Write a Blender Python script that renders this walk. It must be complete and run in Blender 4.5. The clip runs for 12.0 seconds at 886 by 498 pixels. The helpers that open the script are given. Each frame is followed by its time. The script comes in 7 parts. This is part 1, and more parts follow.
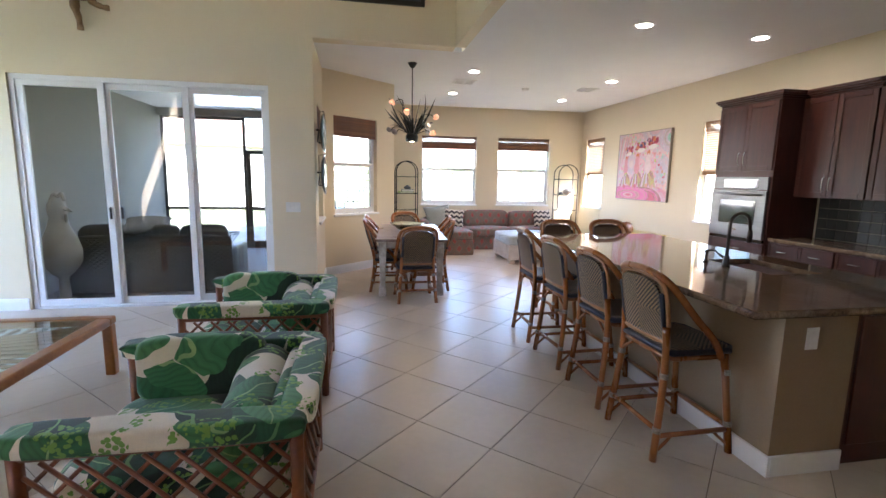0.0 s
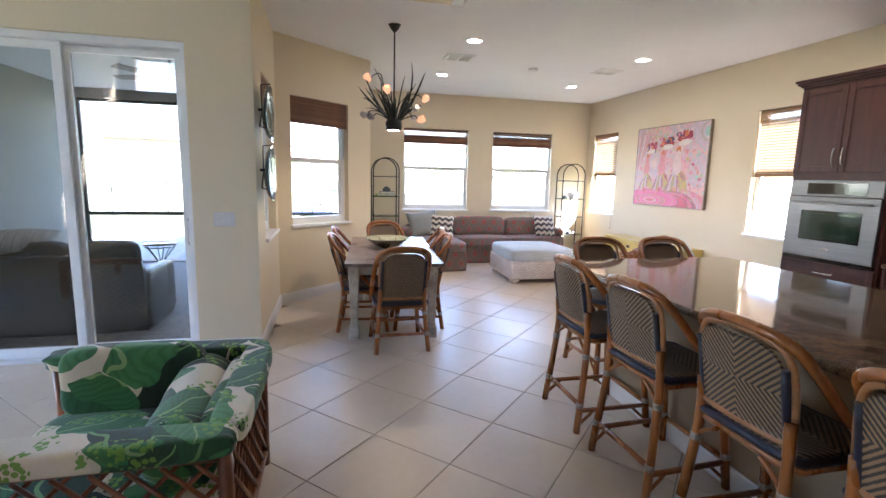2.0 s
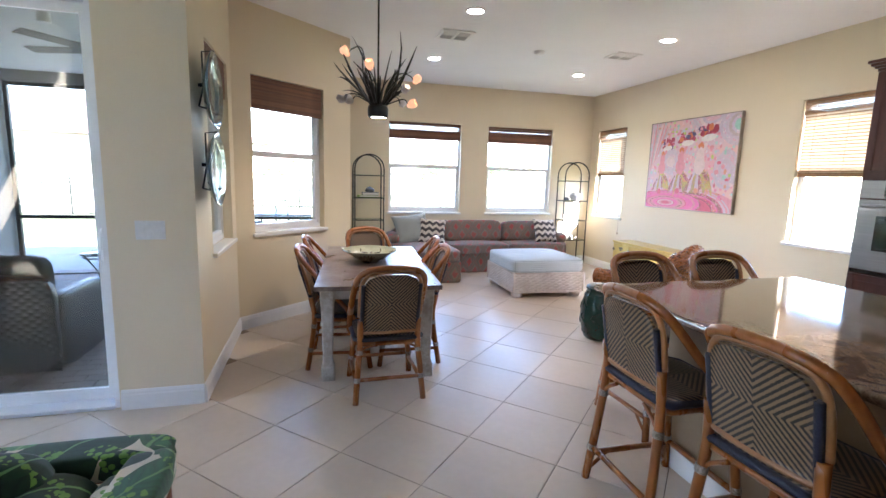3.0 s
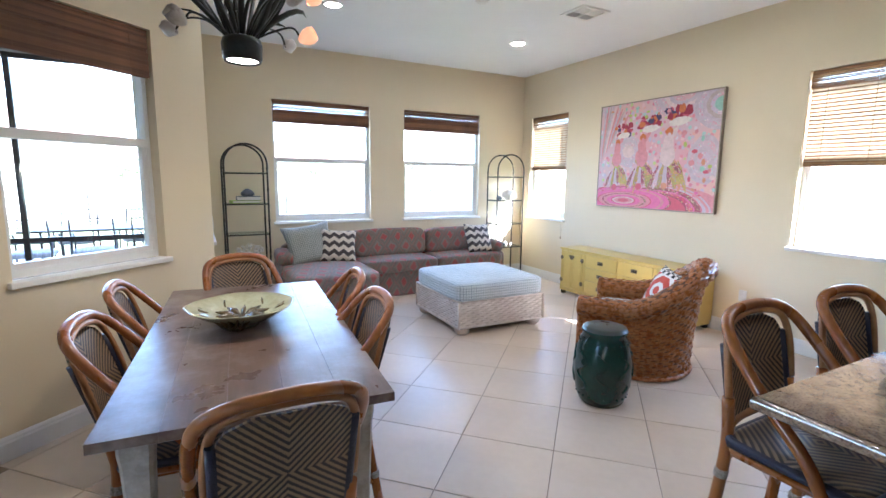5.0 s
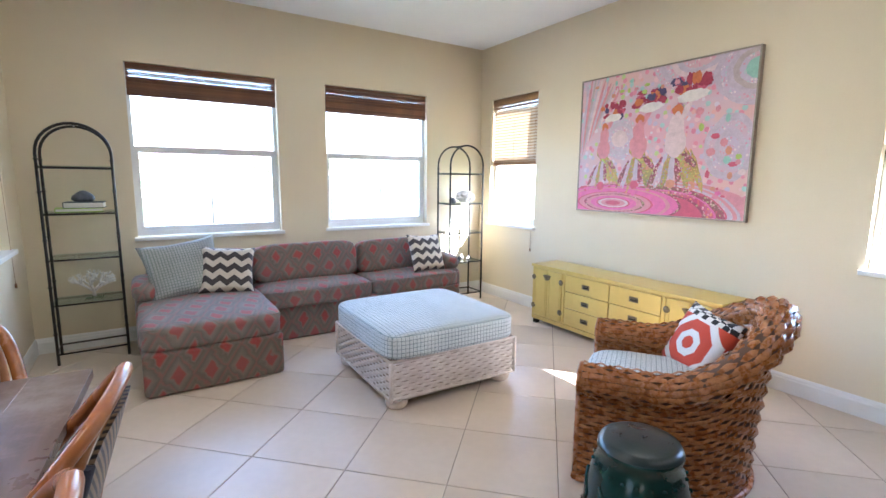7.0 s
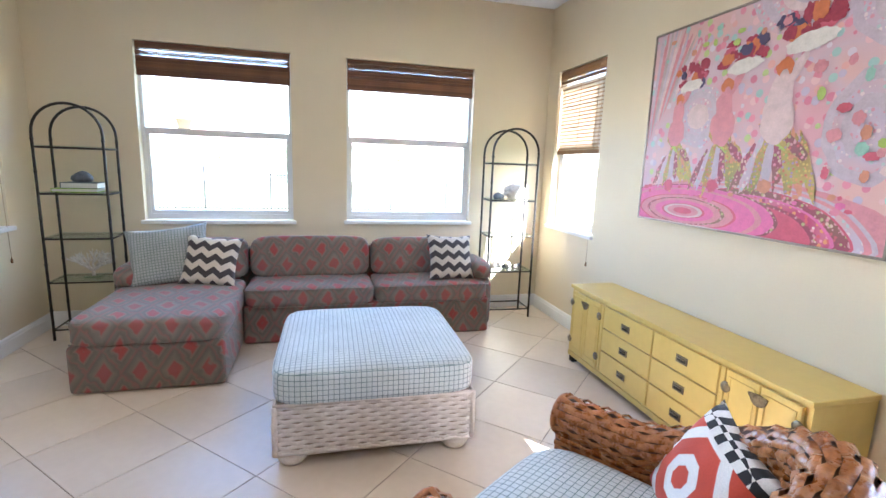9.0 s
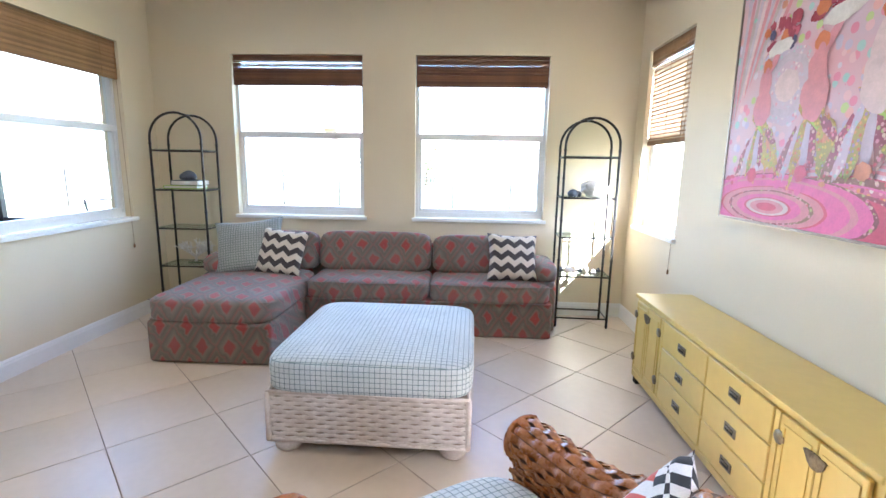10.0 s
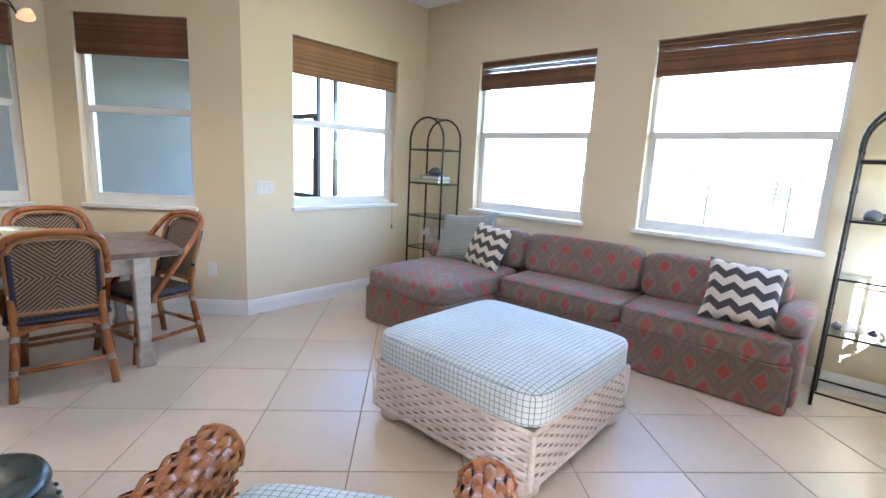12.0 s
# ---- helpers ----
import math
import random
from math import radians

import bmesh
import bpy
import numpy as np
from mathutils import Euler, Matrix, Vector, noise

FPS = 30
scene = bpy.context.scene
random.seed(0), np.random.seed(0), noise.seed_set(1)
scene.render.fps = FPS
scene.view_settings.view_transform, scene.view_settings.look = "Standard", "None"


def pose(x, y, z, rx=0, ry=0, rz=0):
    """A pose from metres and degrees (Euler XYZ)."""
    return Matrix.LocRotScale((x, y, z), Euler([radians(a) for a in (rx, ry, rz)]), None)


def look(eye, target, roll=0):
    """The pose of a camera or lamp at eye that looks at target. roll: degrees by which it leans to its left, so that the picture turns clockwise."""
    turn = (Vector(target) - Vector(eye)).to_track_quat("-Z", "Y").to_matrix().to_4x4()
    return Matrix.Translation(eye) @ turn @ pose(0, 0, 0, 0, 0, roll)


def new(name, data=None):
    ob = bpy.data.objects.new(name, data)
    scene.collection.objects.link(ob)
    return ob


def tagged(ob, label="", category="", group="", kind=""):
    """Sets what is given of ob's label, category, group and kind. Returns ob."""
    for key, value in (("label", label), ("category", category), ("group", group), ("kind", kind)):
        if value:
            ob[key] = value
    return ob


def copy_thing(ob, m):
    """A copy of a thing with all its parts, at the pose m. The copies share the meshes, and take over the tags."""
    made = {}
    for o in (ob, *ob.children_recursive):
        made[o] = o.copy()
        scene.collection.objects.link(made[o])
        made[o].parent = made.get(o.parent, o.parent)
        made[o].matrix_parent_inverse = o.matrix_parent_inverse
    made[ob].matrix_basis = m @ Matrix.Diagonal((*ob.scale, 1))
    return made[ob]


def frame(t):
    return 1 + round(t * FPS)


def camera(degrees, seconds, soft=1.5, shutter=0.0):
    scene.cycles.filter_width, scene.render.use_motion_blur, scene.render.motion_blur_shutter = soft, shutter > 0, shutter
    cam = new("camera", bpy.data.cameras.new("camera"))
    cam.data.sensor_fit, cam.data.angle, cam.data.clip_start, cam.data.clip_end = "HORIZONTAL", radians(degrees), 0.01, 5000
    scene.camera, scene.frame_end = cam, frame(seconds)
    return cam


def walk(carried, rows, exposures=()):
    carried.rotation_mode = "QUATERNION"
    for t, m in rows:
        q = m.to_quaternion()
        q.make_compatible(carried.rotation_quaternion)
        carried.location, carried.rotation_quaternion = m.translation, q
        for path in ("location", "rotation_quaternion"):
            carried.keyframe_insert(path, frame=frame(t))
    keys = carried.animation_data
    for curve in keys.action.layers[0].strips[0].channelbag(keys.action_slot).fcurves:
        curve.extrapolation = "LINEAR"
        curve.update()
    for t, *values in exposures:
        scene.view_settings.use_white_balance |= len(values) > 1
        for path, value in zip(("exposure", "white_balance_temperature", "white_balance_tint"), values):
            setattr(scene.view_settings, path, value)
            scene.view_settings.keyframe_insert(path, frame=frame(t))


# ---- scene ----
cam = camera(86.5, 12.0)
PATH = [
    (0, (0.348, 0.238, 1.523), (0.709, 2.182, 1.222), 1.0),
    (0.5, (0.37, 0.565, 1.522), (0.739, 2.508, 1.222), 1.4),
    (1, (0.395, 0.953, 1.53), (0.795, 2.891, 1.235), 1.5),
    (1.5, (0.45, 1.379, 1.531), (0.874, 3.311, 1.235), 1.2),
    (2, (0.491, 1.847, 1.529), (0.944, 3.771, 1.229), 1.4),
    (2.5, (0.559, 2.307, 1.52), (1.03, 4.228, 1.223), 1.4),
    (3, (0.606, 2.769, 1.51), (1.123, 4.678, 1.213), 1.6),
    (3.2, (0.612, 2.968, 1.522), (1.165, 4.866, 1.219), 1.6),
    (5, (0.892, 4.487, 1.489), (1.812, 6.238, 1.193), 0.7),
    (5.5, (1.066, 4.853, 1.502), (2.062, 6.56, 1.197), 0.8),
    (6, (1.256, 5.2, 1.505), (2.312, 6.87, 1.195), 0.7),
    (6.5, (1.527, 5.477, 1.485), (2.581, 7.148, 1.18), 0.3),
    (7, (1.802, 5.726, 1.458), (2.873, 7.39, 1.165), 0.5),
    (7.2, (1.954, 5.787, 1.493), (3.003, 7.461, 1.187), 0.3),
    (8.8, (3.116, 6.037, 1.462), (3.715, 7.916, 1.129), 2.2),
    (9, (3.267, 6.036, 1.49), (3.764, 7.941, 1.139), 2.0),
    (9.5, (3.623, 6.072, 1.482), (3.853, 8.026, 1.12), 1.4),
    (10, (3.981, 6.125, 1.435), (3.894, 8.092, 1.084), 1.0),
    (10.5, (4.292, 6.227, 1.431), (3.876, 8.148, 1.061), 0.9),
    (11, (4.571, 6.376, 1.414), (3.827, 8.194, 1.039), 1.3),
    (11.5, (4.74, 6.512, 1.419), (3.712, 8.186, 1.042), 1.9),
    (12, (4.859, 6.629, 1.394), (3.572, 8.118, 1.035), 2.8),
]
walk(cam, [(t, look(eye, target, roll)) for t, eye, target, roll in PATH], [(0, 4.42, 5900, 23), (3, 4.42, 5650, 20), (5, 4.38, 5350, 16), (9, 4.38, 5450, 16), (12, 4.38, 5400, 16)])

# ---- light ----
SUN_WAY = Vector((-0.72, 0.93, -0.93)).normalized()
world = bpy.data.worlds.new("world")
scene.world = world
world.use_nodes = True
wn = world.node_tree
sky = wn.nodes.new("ShaderNodeTexSky")
sky.sky_type = "NISHITA"
sky.sun_disc = False
sky.sun_elevation = math.asin(-SUN_WAY.z)
sky.sun_rotation = math.atan2(-SUN_WAY.x, -SUN_WAY.y)
wn.links.new(sky.outputs[0], wn.nodes["Background"].inputs[0])
wn.nodes["Background"].inputs[1].default_value = 0.15
sun_data = bpy.data.lights.new("sun", "SUN")
sun_data.energy, sun_data.angle, sun_data.color = 4.0, radians(0.5), (1.0, 0.95, 0.88)
sun = new("sun", sun_data)
sun.matrix_world = look((0, 0, 30), Vector((0, 0, 30)) + SUN_WAY)

# ---- materials ----
def nodes_of(name):
    m = bpy.data.materials.new(name)
    m.use_nodes = True
    nt = m.node_tree
    return m, nt, nt.nodes["Principled BSDF"]


def put(nt, kind, **inputs):
    n = nt.nodes.new(kind)
    for key, value in inputs.items():
        if key in n.inputs:
            n.inputs[key].default_value = value
    return n


def coords(nt, scale=(1, 1, 1)):
    tc = nt.nodes.new("ShaderNodeTexCoord")
    mp = nt.nodes.new("ShaderNodeMapping")
    mp.inputs["Scale"].default_value = scale
    nt.links.new(tc.outputs["Object"], mp.inputs[0])
    return mp.outputs[0]


def ramp(nt, source, stops):
    r = nt.nodes.new("ShaderNodeValToRGB")
    e = r.color_ramp.elements
    while len(e) < len(stops):
        e.new(0.5)
    for el, (p, c) in zip(e, stops):
        el.position, el.color = p, (*c, 1)
    nt.links.new(source, r.inputs[0])
    return r.outputs[0]


def calc(nt, op, a, b=None, c=None):
    n = nt.nodes.new("ShaderNodeMath")
    n.operation = op
    for i, v in enumerate((a, b, c)):
        if v is None:
            continue
        if isinstance(v, (int, float)):
            n.inputs[i].default_value = v
        else:
            nt.links.new(v, n.inputs[i])
    return n.outputs[0]


def mixed(nt, fac, a, b):
    n = nt.nodes.new("ShaderNodeMix")
    n.data_type = "RGBA"
    for i, v in ((0, fac), (6, a), (7, b)):
        if isinstance(v, (int, float)):
            n.inputs[i].default_value = v
        elif isinstance(v, tuple):
            n.inputs[i].default_value = (*v, 1)
        else:
            nt.links.new(v, n.inputs[i])
    return n.outputs[2]


def bumped(nt, bsdf, height, strength, distance=0.01):
    b = put(nt, "ShaderNodeBump", Strength=strength, Distance=distance)
    nt.links.new(height, b.inputs["Height"])
    nt.links.new(b.outputs[0], bsdf.inputs["Normal"])


def plain(name, c, c2=None, rough=0.5, metal=0.0, scale=3.0, fine=60.0, bump=0.1, stretch=(1, 1, 1), coat=0.0, vary=0.0, sheen=0.0):
    """A surface with variation at two scales and fine relief; vary: from piece to piece."""
    m, nt, b = nodes_of(name)
    c2 = c2 or tuple(v * 0.82 for v in c)
    v = coords(nt, stretch)
    big = put(nt, "ShaderNodeTexNoise", Scale=scale, Detail=4.0, Roughness=0.6)
    small = put(nt, "ShaderNodeTexNoise", Scale=fine, Detail=3.0)
    for n in (big, small):
        nt.links.new(v, n.inputs["Vector"])
    f = calc(nt, "ADD", calc(nt, "MULTIPLY", big.outputs[0], 0.7), calc(nt, "MULTIPLY", small.outputs[0], 0.3))
    col = ramp(nt, f, ((0.32, c2), (0.66, c)))
    if vary:
        info = nt.nodes.new("ShaderNodeObjectInfo")
        hsv = nt.nodes.new("ShaderNodeHueSaturation")
        nt.links.new(calc(nt, "MULTIPLY_ADD", info.outputs["Random"], vary, 1 - vary / 2), hsv.inputs["Value"])
        nt.links.new(col, hsv.inputs["Color"])
        col = hsv.outputs[0]
    nt.links.new(col, b.inputs["Base Color"])
    nt.links.new(calc(nt, "MULTIPLY_ADD", big.outputs[0], 0.2, rough - 0.1), b.inputs["Roughness"])
    b.inputs["Metallic"].default_value = metal
    b.inputs["Coat Weight"].default_value = coat
    b.inputs["Coat Roughness"].default_value = 0.08
    b.inputs["Sheen Weight"].default_value = sheen
    if bump:
        bumped(nt, b, small.outputs[0], bump, 0.004)
    return m


def glow(name, c, strength):
    m, nt, b = nodes_of(name)
    b.inputs["Base Color"].default_value = (*c, 1)
    b.inputs["Emission Color"].default_value = (*c, 1)
    b.inputs["Emission Strength"].default_value = strength
    return m


def pane_glass(name, tint, ior=1.45):
    m, nt, b = nodes_of(name)
    nt.nodes.remove(b)
    out = nt.nodes["Material Output"]
    tr = put(nt, "ShaderNodeBsdfTransparent", Color=(*tint, 1))
    gl = put(nt, "ShaderNodeBsdfGlossy", Roughness=0.01)
    lw = put(nt, "ShaderNodeLayerWeight", Blend=0.5)
    f0 = ((ior - 1) / (ior + 1)) ** 2
    gloss = calc(nt, "MULTIPLY_ADD", calc(nt, "POWER", lw.outputs["Facing"], 5.0), 1 - f0, f0)
    mx = nt.nodes.new("ShaderNodeMixShader")
    nt.links.new(gloss, mx.inputs[0])
    nt.links.new(tr.outputs[0], mx.inputs[1])
    nt.links.new(gl.outputs[0], mx.inputs[2])
    nt.links.new(mx.outputs[0], out.inputs[0])
    return m


WALL = plain("wall_paint", (0.74, 0.64, 0.455), (0.70, 0.60, 0.42), 0.6, scale=0.7, fine=90, bump=0.12)
# Wall paint darkened to dim the light bounced off the unseen south wall.
BOUNCE_DARK = plain("bounce_dark_wall_paint", (0.30, 0.23, 0.16), (0.26, 0.20, 0.14), 0.6, scale=0.7, fine=90, bump=0.12)
CEIL = plain("ceiling_paint", (0.87, 0.865, 0.86), (0.83, 0.825, 0.82), 0.8, scale=1.5, fine=45, bump=0.35)
TRIM = plain("trim_paint", (0.82, 0.81, 0.79), (0.78, 0.77, 0.74), 0.35, fine=30, bump=0.02)
ALU = plain("white_aluminium", (0.78, 0.78, 0.77), (0.72, 0.72, 0.71), 0.35, fine=40, bump=0.02)
TILE = plain("floor_tile", (0.66, 0.562, 0.448), (0.60, 0.505, 0.395), 0.34, scale=2.2, fine=18, bump=0.03, vary=0.10)
GROUT = plain("grout", (0.30, 0.235, 0.17), None, 0.8, fine=80, bump=0.3)
GLASS = pane_glass("window_glass", (0.97, 0.985, 0.98))
SLIDER_GLASS = pane_glass("slider_glass", (0.74, 0.775, 0.76), 1.7)
PAVER = plain("brick_paver", (0.22, 0.17, 0.155), (0.14, 0.11, 0.105), 0.7, scale=9, fine=90, bump=0.4, vary=0.5)
SAND = plain("joint_sand", (0.30, 0.27, 0.23), None, 0.9, fine=120, bump=0.4)
STUCCO = plain("stucco", (0.30, 0.283, 0.245), (0.25, 0.237, 0.205), 0.9, scale=2, fine=60, bump=0.6)
BRONZE = plain("dark_bronze_aluminium", (0.03, 0.028, 0.026), None, 0.4, 0.3, fine=60, bump=0.05)
GRASS = plain("lawn", (0.17, 0.185, 0.085), (0.12, 0.14, 0.06), 0.9, scale=0.6, fine=25, bump=0.6)
CAN_GLOW = glow("lamp_glow", (1.0, 0.90, 0.76), 9.0)
BAMBOO = plain("bamboo_slat", (0.20, 0.085, 0.035), (0.10, 0.04, 0.02), 0.6, scale=6, fine=140, bump=0.4, stretch=(1, 10, 10), vary=0.6)
BAMBOO_PALE = plain("bamboo_slat_pale", (0.36, 0.20, 0.085), (0.22, 0.115, 0.05), 0.6, scale=6, fine=140, bump=0.4, stretch=(1, 10, 10), vary=0.5)

BLIND_CREAM = plain("cream_blind_slat", (0.60, 0.50, 0.38), (0.50, 0.40, 0.29), 0.6, scale=6, fine=140, bump=0.3, stretch=(1, 10, 10), vary=0.15)
_nt = BLIND_CREAM.node_tree
_tl = put(_nt, "ShaderNodeBsdfTranslucent", Color=(0.62, 0.53, 0.42, 1))
_mx = put(_nt, "ShaderNodeMixShader", Fac=0.5)
_nt.links.new(_nt.nodes["Principled BSDF"].outputs[0], _mx.inputs[1])
_nt.links.new(_tl.outputs[0], _mx.inputs[2])
_nt.links.new(_mx.outputs[0], _nt.nodes["Material Output"].inputs[0])


# ---- mesh helpers ----
def box(bm, x0, x1, y0, y1, z0, z1, bevel=0.0, seg=1, m=None):
    vs = [bm.verts.new((x, y, z)) for z in (z0, z1) for y in (y0, y1) for x in (x0, x1)]
    fs = [bm.faces.new([vs[i] for i in q]) for q in ((0, 2, 3, 1), (4, 5, 7, 6), (0, 1, 5, 4), (2, 6, 7, 3), (0, 4, 6, 2), (1, 3, 7, 5))]
    if bevel:
        edges = list({e for f in fs for e in f.edges})
        got = bmesh.ops.bevel(bm, geom=edges, offset=bevel, segments=seg, affect="EDGES", profile=0.5)
        vs = list({v for f in got["faces"] for v in f.verts} | {v for v in vs if v.is_valid})
    if m is not None:
        bmesh.ops.transform(bm, matrix=m, verts=vs)
    return vs


def tube(bm, pts, r, n=8, closed=False, squash=1.0):
    """A round bar along points; r: one radius or one for each point."""
    pts = [Vector(p) for p in pts]
    k = len(pts)
    rs = [r] * k if isinstance(r, (int, float)) else list(r)
    rings, side = [], None
    for i, p in enumerate(pts):
        a = pts[i - 1] if i or closed else p
        b = pts[(i + 1) % k] if i < k - 1 or closed else p
        d = (b - a).normalized()
        if side is None:
            side = d.orthogonal().normalized()
        side = (side - d * side.dot(d))
        side = side.normalized() if side.length > 1e-6 else d.orthogonal().normalized()
        up = d.cross(side)
        rings.append([bm.verts.new(p + rs[i] * (math.cos(2 * math.pi * j / n) * side + squash * math.sin(2 * math.pi * j / n) * up)) for j in range(n)])
    pairs = list(zip(rings, rings[1:])) + ([(rings[-1], rings[0])] if closed else [])
    for A, B in pairs:
        for j in range(n):
            bm.faces.new((A[j], A[(j + 1) % n], B[(j + 1) % n], B[j])).smooth = True
    if not closed:
        bm.faces.new(rings[0][::-1])
        bm.faces.new(rings[-1])


def lathe(bm, profile, n=32, at=(0, 0, 0), wave=None):
    """A turned shape from (radius, height) pairs."""
    rings = []
    for r, z in profile:
        if r < 1e-5:
            rings.append([bm.verts.new((at[0], at[1], at[2] + z))])
        else:
            rings.append([bm.verts.new((at[0] + (r * (wave(2 * math.pi * j / n, r) if wave else 1)) * math.cos(2 * math.pi * j / n), at[1] + (r * (wave(2 * math.pi * j / n, r) if wave else 1)) * math.sin(2 * math.pi * j / n), at[2] + z)) for j in range(n)])
    for A, B in zip(rings, rings[1:]):
        for j in range(n):
            q = [A[j % len(A)], A[(j + 1) % len(A)], B[(j + 1) % len(B)], B[j % len(B)]]
            q = [v for i, v in enumerate(q) if v not in q[:i]]
            if len(q) > 2:
                bm.faces.new(q).smooth = True
    return rings


def soft(bm, sx, sy, sz, at=(0, 0, 0), m=None, p=5.0, n=14, crown=0.0, nz=8, sag=0.0):
    """A stuffed block with rounded edges, sx by sy by sz, its base centre at 'at'; crown: how far the top swells."""
    M = m if m is not None else Matrix.Identity(4)
    def point(u, v, w):
        # a cube point (u, v, w in -1..1) pulled to a superellipsoid
        l = (abs(u) ** p + abs(v) ** p + abs(w) ** p) ** (1 / p)
        x, y, z = u / l, v / l, w / l
        swell = 1 + crown * (1 - x * x) * (1 - y * y) * (1 if w > 0 else 0.3)
        wob = sag * noise.noise(Vector((x * 2.1 + sx * 9, y * 2.3 + at[0] * 3, z * 1.7 + at[1])))
        return M @ Vector((at[0] + x * sx / 2 * (1 + wob), at[1] + y * sy / 2 * (1 + wob), at[2] + sz / 2 + z * sz / 2 * swell))
    seen = {}
    def vert(u, v, w):
        key = (round(u, 4), round(v, 4), round(w, 4))
        if key not in seen:
            seen[key] = bm.verts.new(point(u, v, w))
        return seen[key]
    def bias(i, k):
        t = -1 + 2 * i / k
        return math.copysign(abs(t) ** 0.75, t)
    def side(f, a, b):
        for i in range(a):
            for j in range(b):
                q = [f(bias(i, a), bias(j, b)), f(bias(i + 1, a), bias(j, b)), f(bias(i + 1, a), bias(j + 1, b)), f(bias(i, a), bias(j + 1, b))]
                bm.faces.new([vert(*c) for c in q]).smooth = True
    side(lambda a, b: (a, b, 1), n, n)
    side(lambda a, b: (b, a, -1), n, n)
    side(lambda a, b: (a, -1, b), n, nz)
    side(lambda a, b: (-a, 1, b), n, nz)
    side(lambda a, b: (1, a, b), n, nz)
    side(lambda a, b: (-1, -a, b), n, nz)


def mesh_of(name, bm, material):
    me = bpy.data.meshes.new(name)
    bm.normal_update()
    bm.to_mesh(me)
    bm.free()
    for mm in (material if isinstance(material, (list, tuple)) else [material]):
        me.materials.append(mm)
    return me


def part(name, bm, material, parent, label=""):
    ob = new(name, mesh_of(name, bm, material))
    ob.parent = parent
    return tagged(ob, label) if label else ob


def thing(name, label, category, m=None, group="", kind=""):
    ob = tagged(new(name), label, category, group, kind)
    if m is not None:
        ob.matrix_world = m
    return ob


def single(name, bm, material, label, category, m=None, group="", kind=""):
    ob = tagged(new(name, mesh_of(name, bm, material)), label, category, group, kind)
    if m is not None:
        ob.matrix_world = m
    return ob


def boxed(*a, **k):
    bm = bmesh.new()
    box(bm, *a, **k)
    return bm


# ---- plan ----
# Floor at 0, low ceiling at 3.05, great room open to 4.4.
LOW, HIGH = 3.05, 4.4
PA, PB = Vector((-0.12, 7.5, 0)), Vector((1.0, 8.52, 0))
T = 0.2


def along(p, d):
    """The pose of a wall that starts at p and runs along d; its local y points out of the room."""
    a = math.degrees(math.atan2(d[1], d[0]))
    return pose(p[0], p[1], 0, 0, 0, a)


def wall(name, m, s0, s1, z0, z1, openings=(), t=T, material=None, label="cream painted plaster wall"):
    ss = sorted({s0, s1, *(o[0] for o in openings), *(o[1] for o in openings)})
    zs = sorted({z0, z1, *(o[2] for o in openings), *(o[3] for o in openings)})
    solid = {}
    for i in range(len(ss) - 1):
        for j in range(len(zs) - 1):
            cs, cz = (ss[i] + ss[i + 1]) / 2, (zs[j] + zs[j + 1]) / 2
            solid[i, j] = not any(o[0] < cs < o[1] and o[2] < cz < o[3] for o in openings)
    bm = bmesh.new()
    vv = {}
    def v(i, k, j):
        if (i, k, j) not in vv:
            vv[i, k, j] = bm.verts.new((ss[i], t * k, zs[j]))
        return vv[i, k, j]
    for (i, j), full in solid.items():
        if not full:
            continue
        bm.faces.new((v(i, 0, j), v(i + 1, 0, j), v(i + 1, 0, j + 1), v(i, 0, j + 1)))
        bm.faces.new((v(i, 1, j), v(i, 1, j + 1), v(i + 1, 1, j + 1), v(i + 1, 1, j)))
        if not solid.get((i - 1, j)):
            bm.faces.new((v(i, 0, j), v(i, 0, j + 1), v(i, 1, j + 1), v(i, 1, j)))
        if not solid.get((i + 1, j)):
            bm.faces.new((v(i + 1, 0, j), v(i + 1, 1, j), v(i + 1, 1, j + 1), v(i + 1, 0, j + 1)))
        if not solid.get((i, j - 1)):
            bm.faces.new((v(i, 0, j), v(i, 1, j), v(i + 1, 1, j), v(i + 1, 0, j)))
        if not solid.get((i, j + 1)):
            bm.faces.new((v(i, 0, j + 1), v(i + 1, 0, j + 1), v(i + 1, 1, j + 1), v(i, 1, j + 1)))
    return single(name, bm, material or WALL, label, "wall", m, kind="structure")


WIN_Z = (0.90, 2.42)
LEN_A = (PB - PA).length
M_BACK = along((0, 10.65), (1, 0))            # local x is world x
M_RIGHT = along((5.53, 10.65), (0, -1))       # local x is 10.65 - world y
M_LEFT = along((1.0, 0), (0, 1))              # local x is world y
M_ANGLE = along(PA, PB - PA)
M_WEST = along((-0.12, 0), (0, 1))
M_SLIDE = along((0, 6.0), (1, 0))
WINDOWS = {
    "window_1": (M_BACK, 1.77, 3.01, "up"), "window_2": (M_BACK, 3.50, 4.73, "up"),
    "window_3": (M_RIGHT, 0.21, 1.02, "down"), "window_4": (M_RIGHT, 3.93, 4.85, "down"),
    "window_5": (M_LEFT, 8.98, 10.23, "left"), "window_6": (M_ANGLE, 0.20, 1.10, "angle"), "window_7": (M_WEST, 6.45, 7.30, "angle"),
}
hole = {k: (w[1], w[2], *WIN_Z) for k, w in WINDOWS.items()}
wall("wall_north", M_BACK, 0.8, 5.73, -0.1, LOW, (hole["window_1"], hole["window_2"]))
wall("wall_east", M_RIGHT, 0.0, 13.65, -0.1, LOW, (hole["window_3"], hole["window_4"]))
wall("wall_den_west", M_LEFT, 8.52, 10.65, -0.1, LOW, (hole["window_5"],))
wall("wall_angled", M_ANGLE, 0.0, LEN_A, -0.1, LOW, (hole["window_6"],))
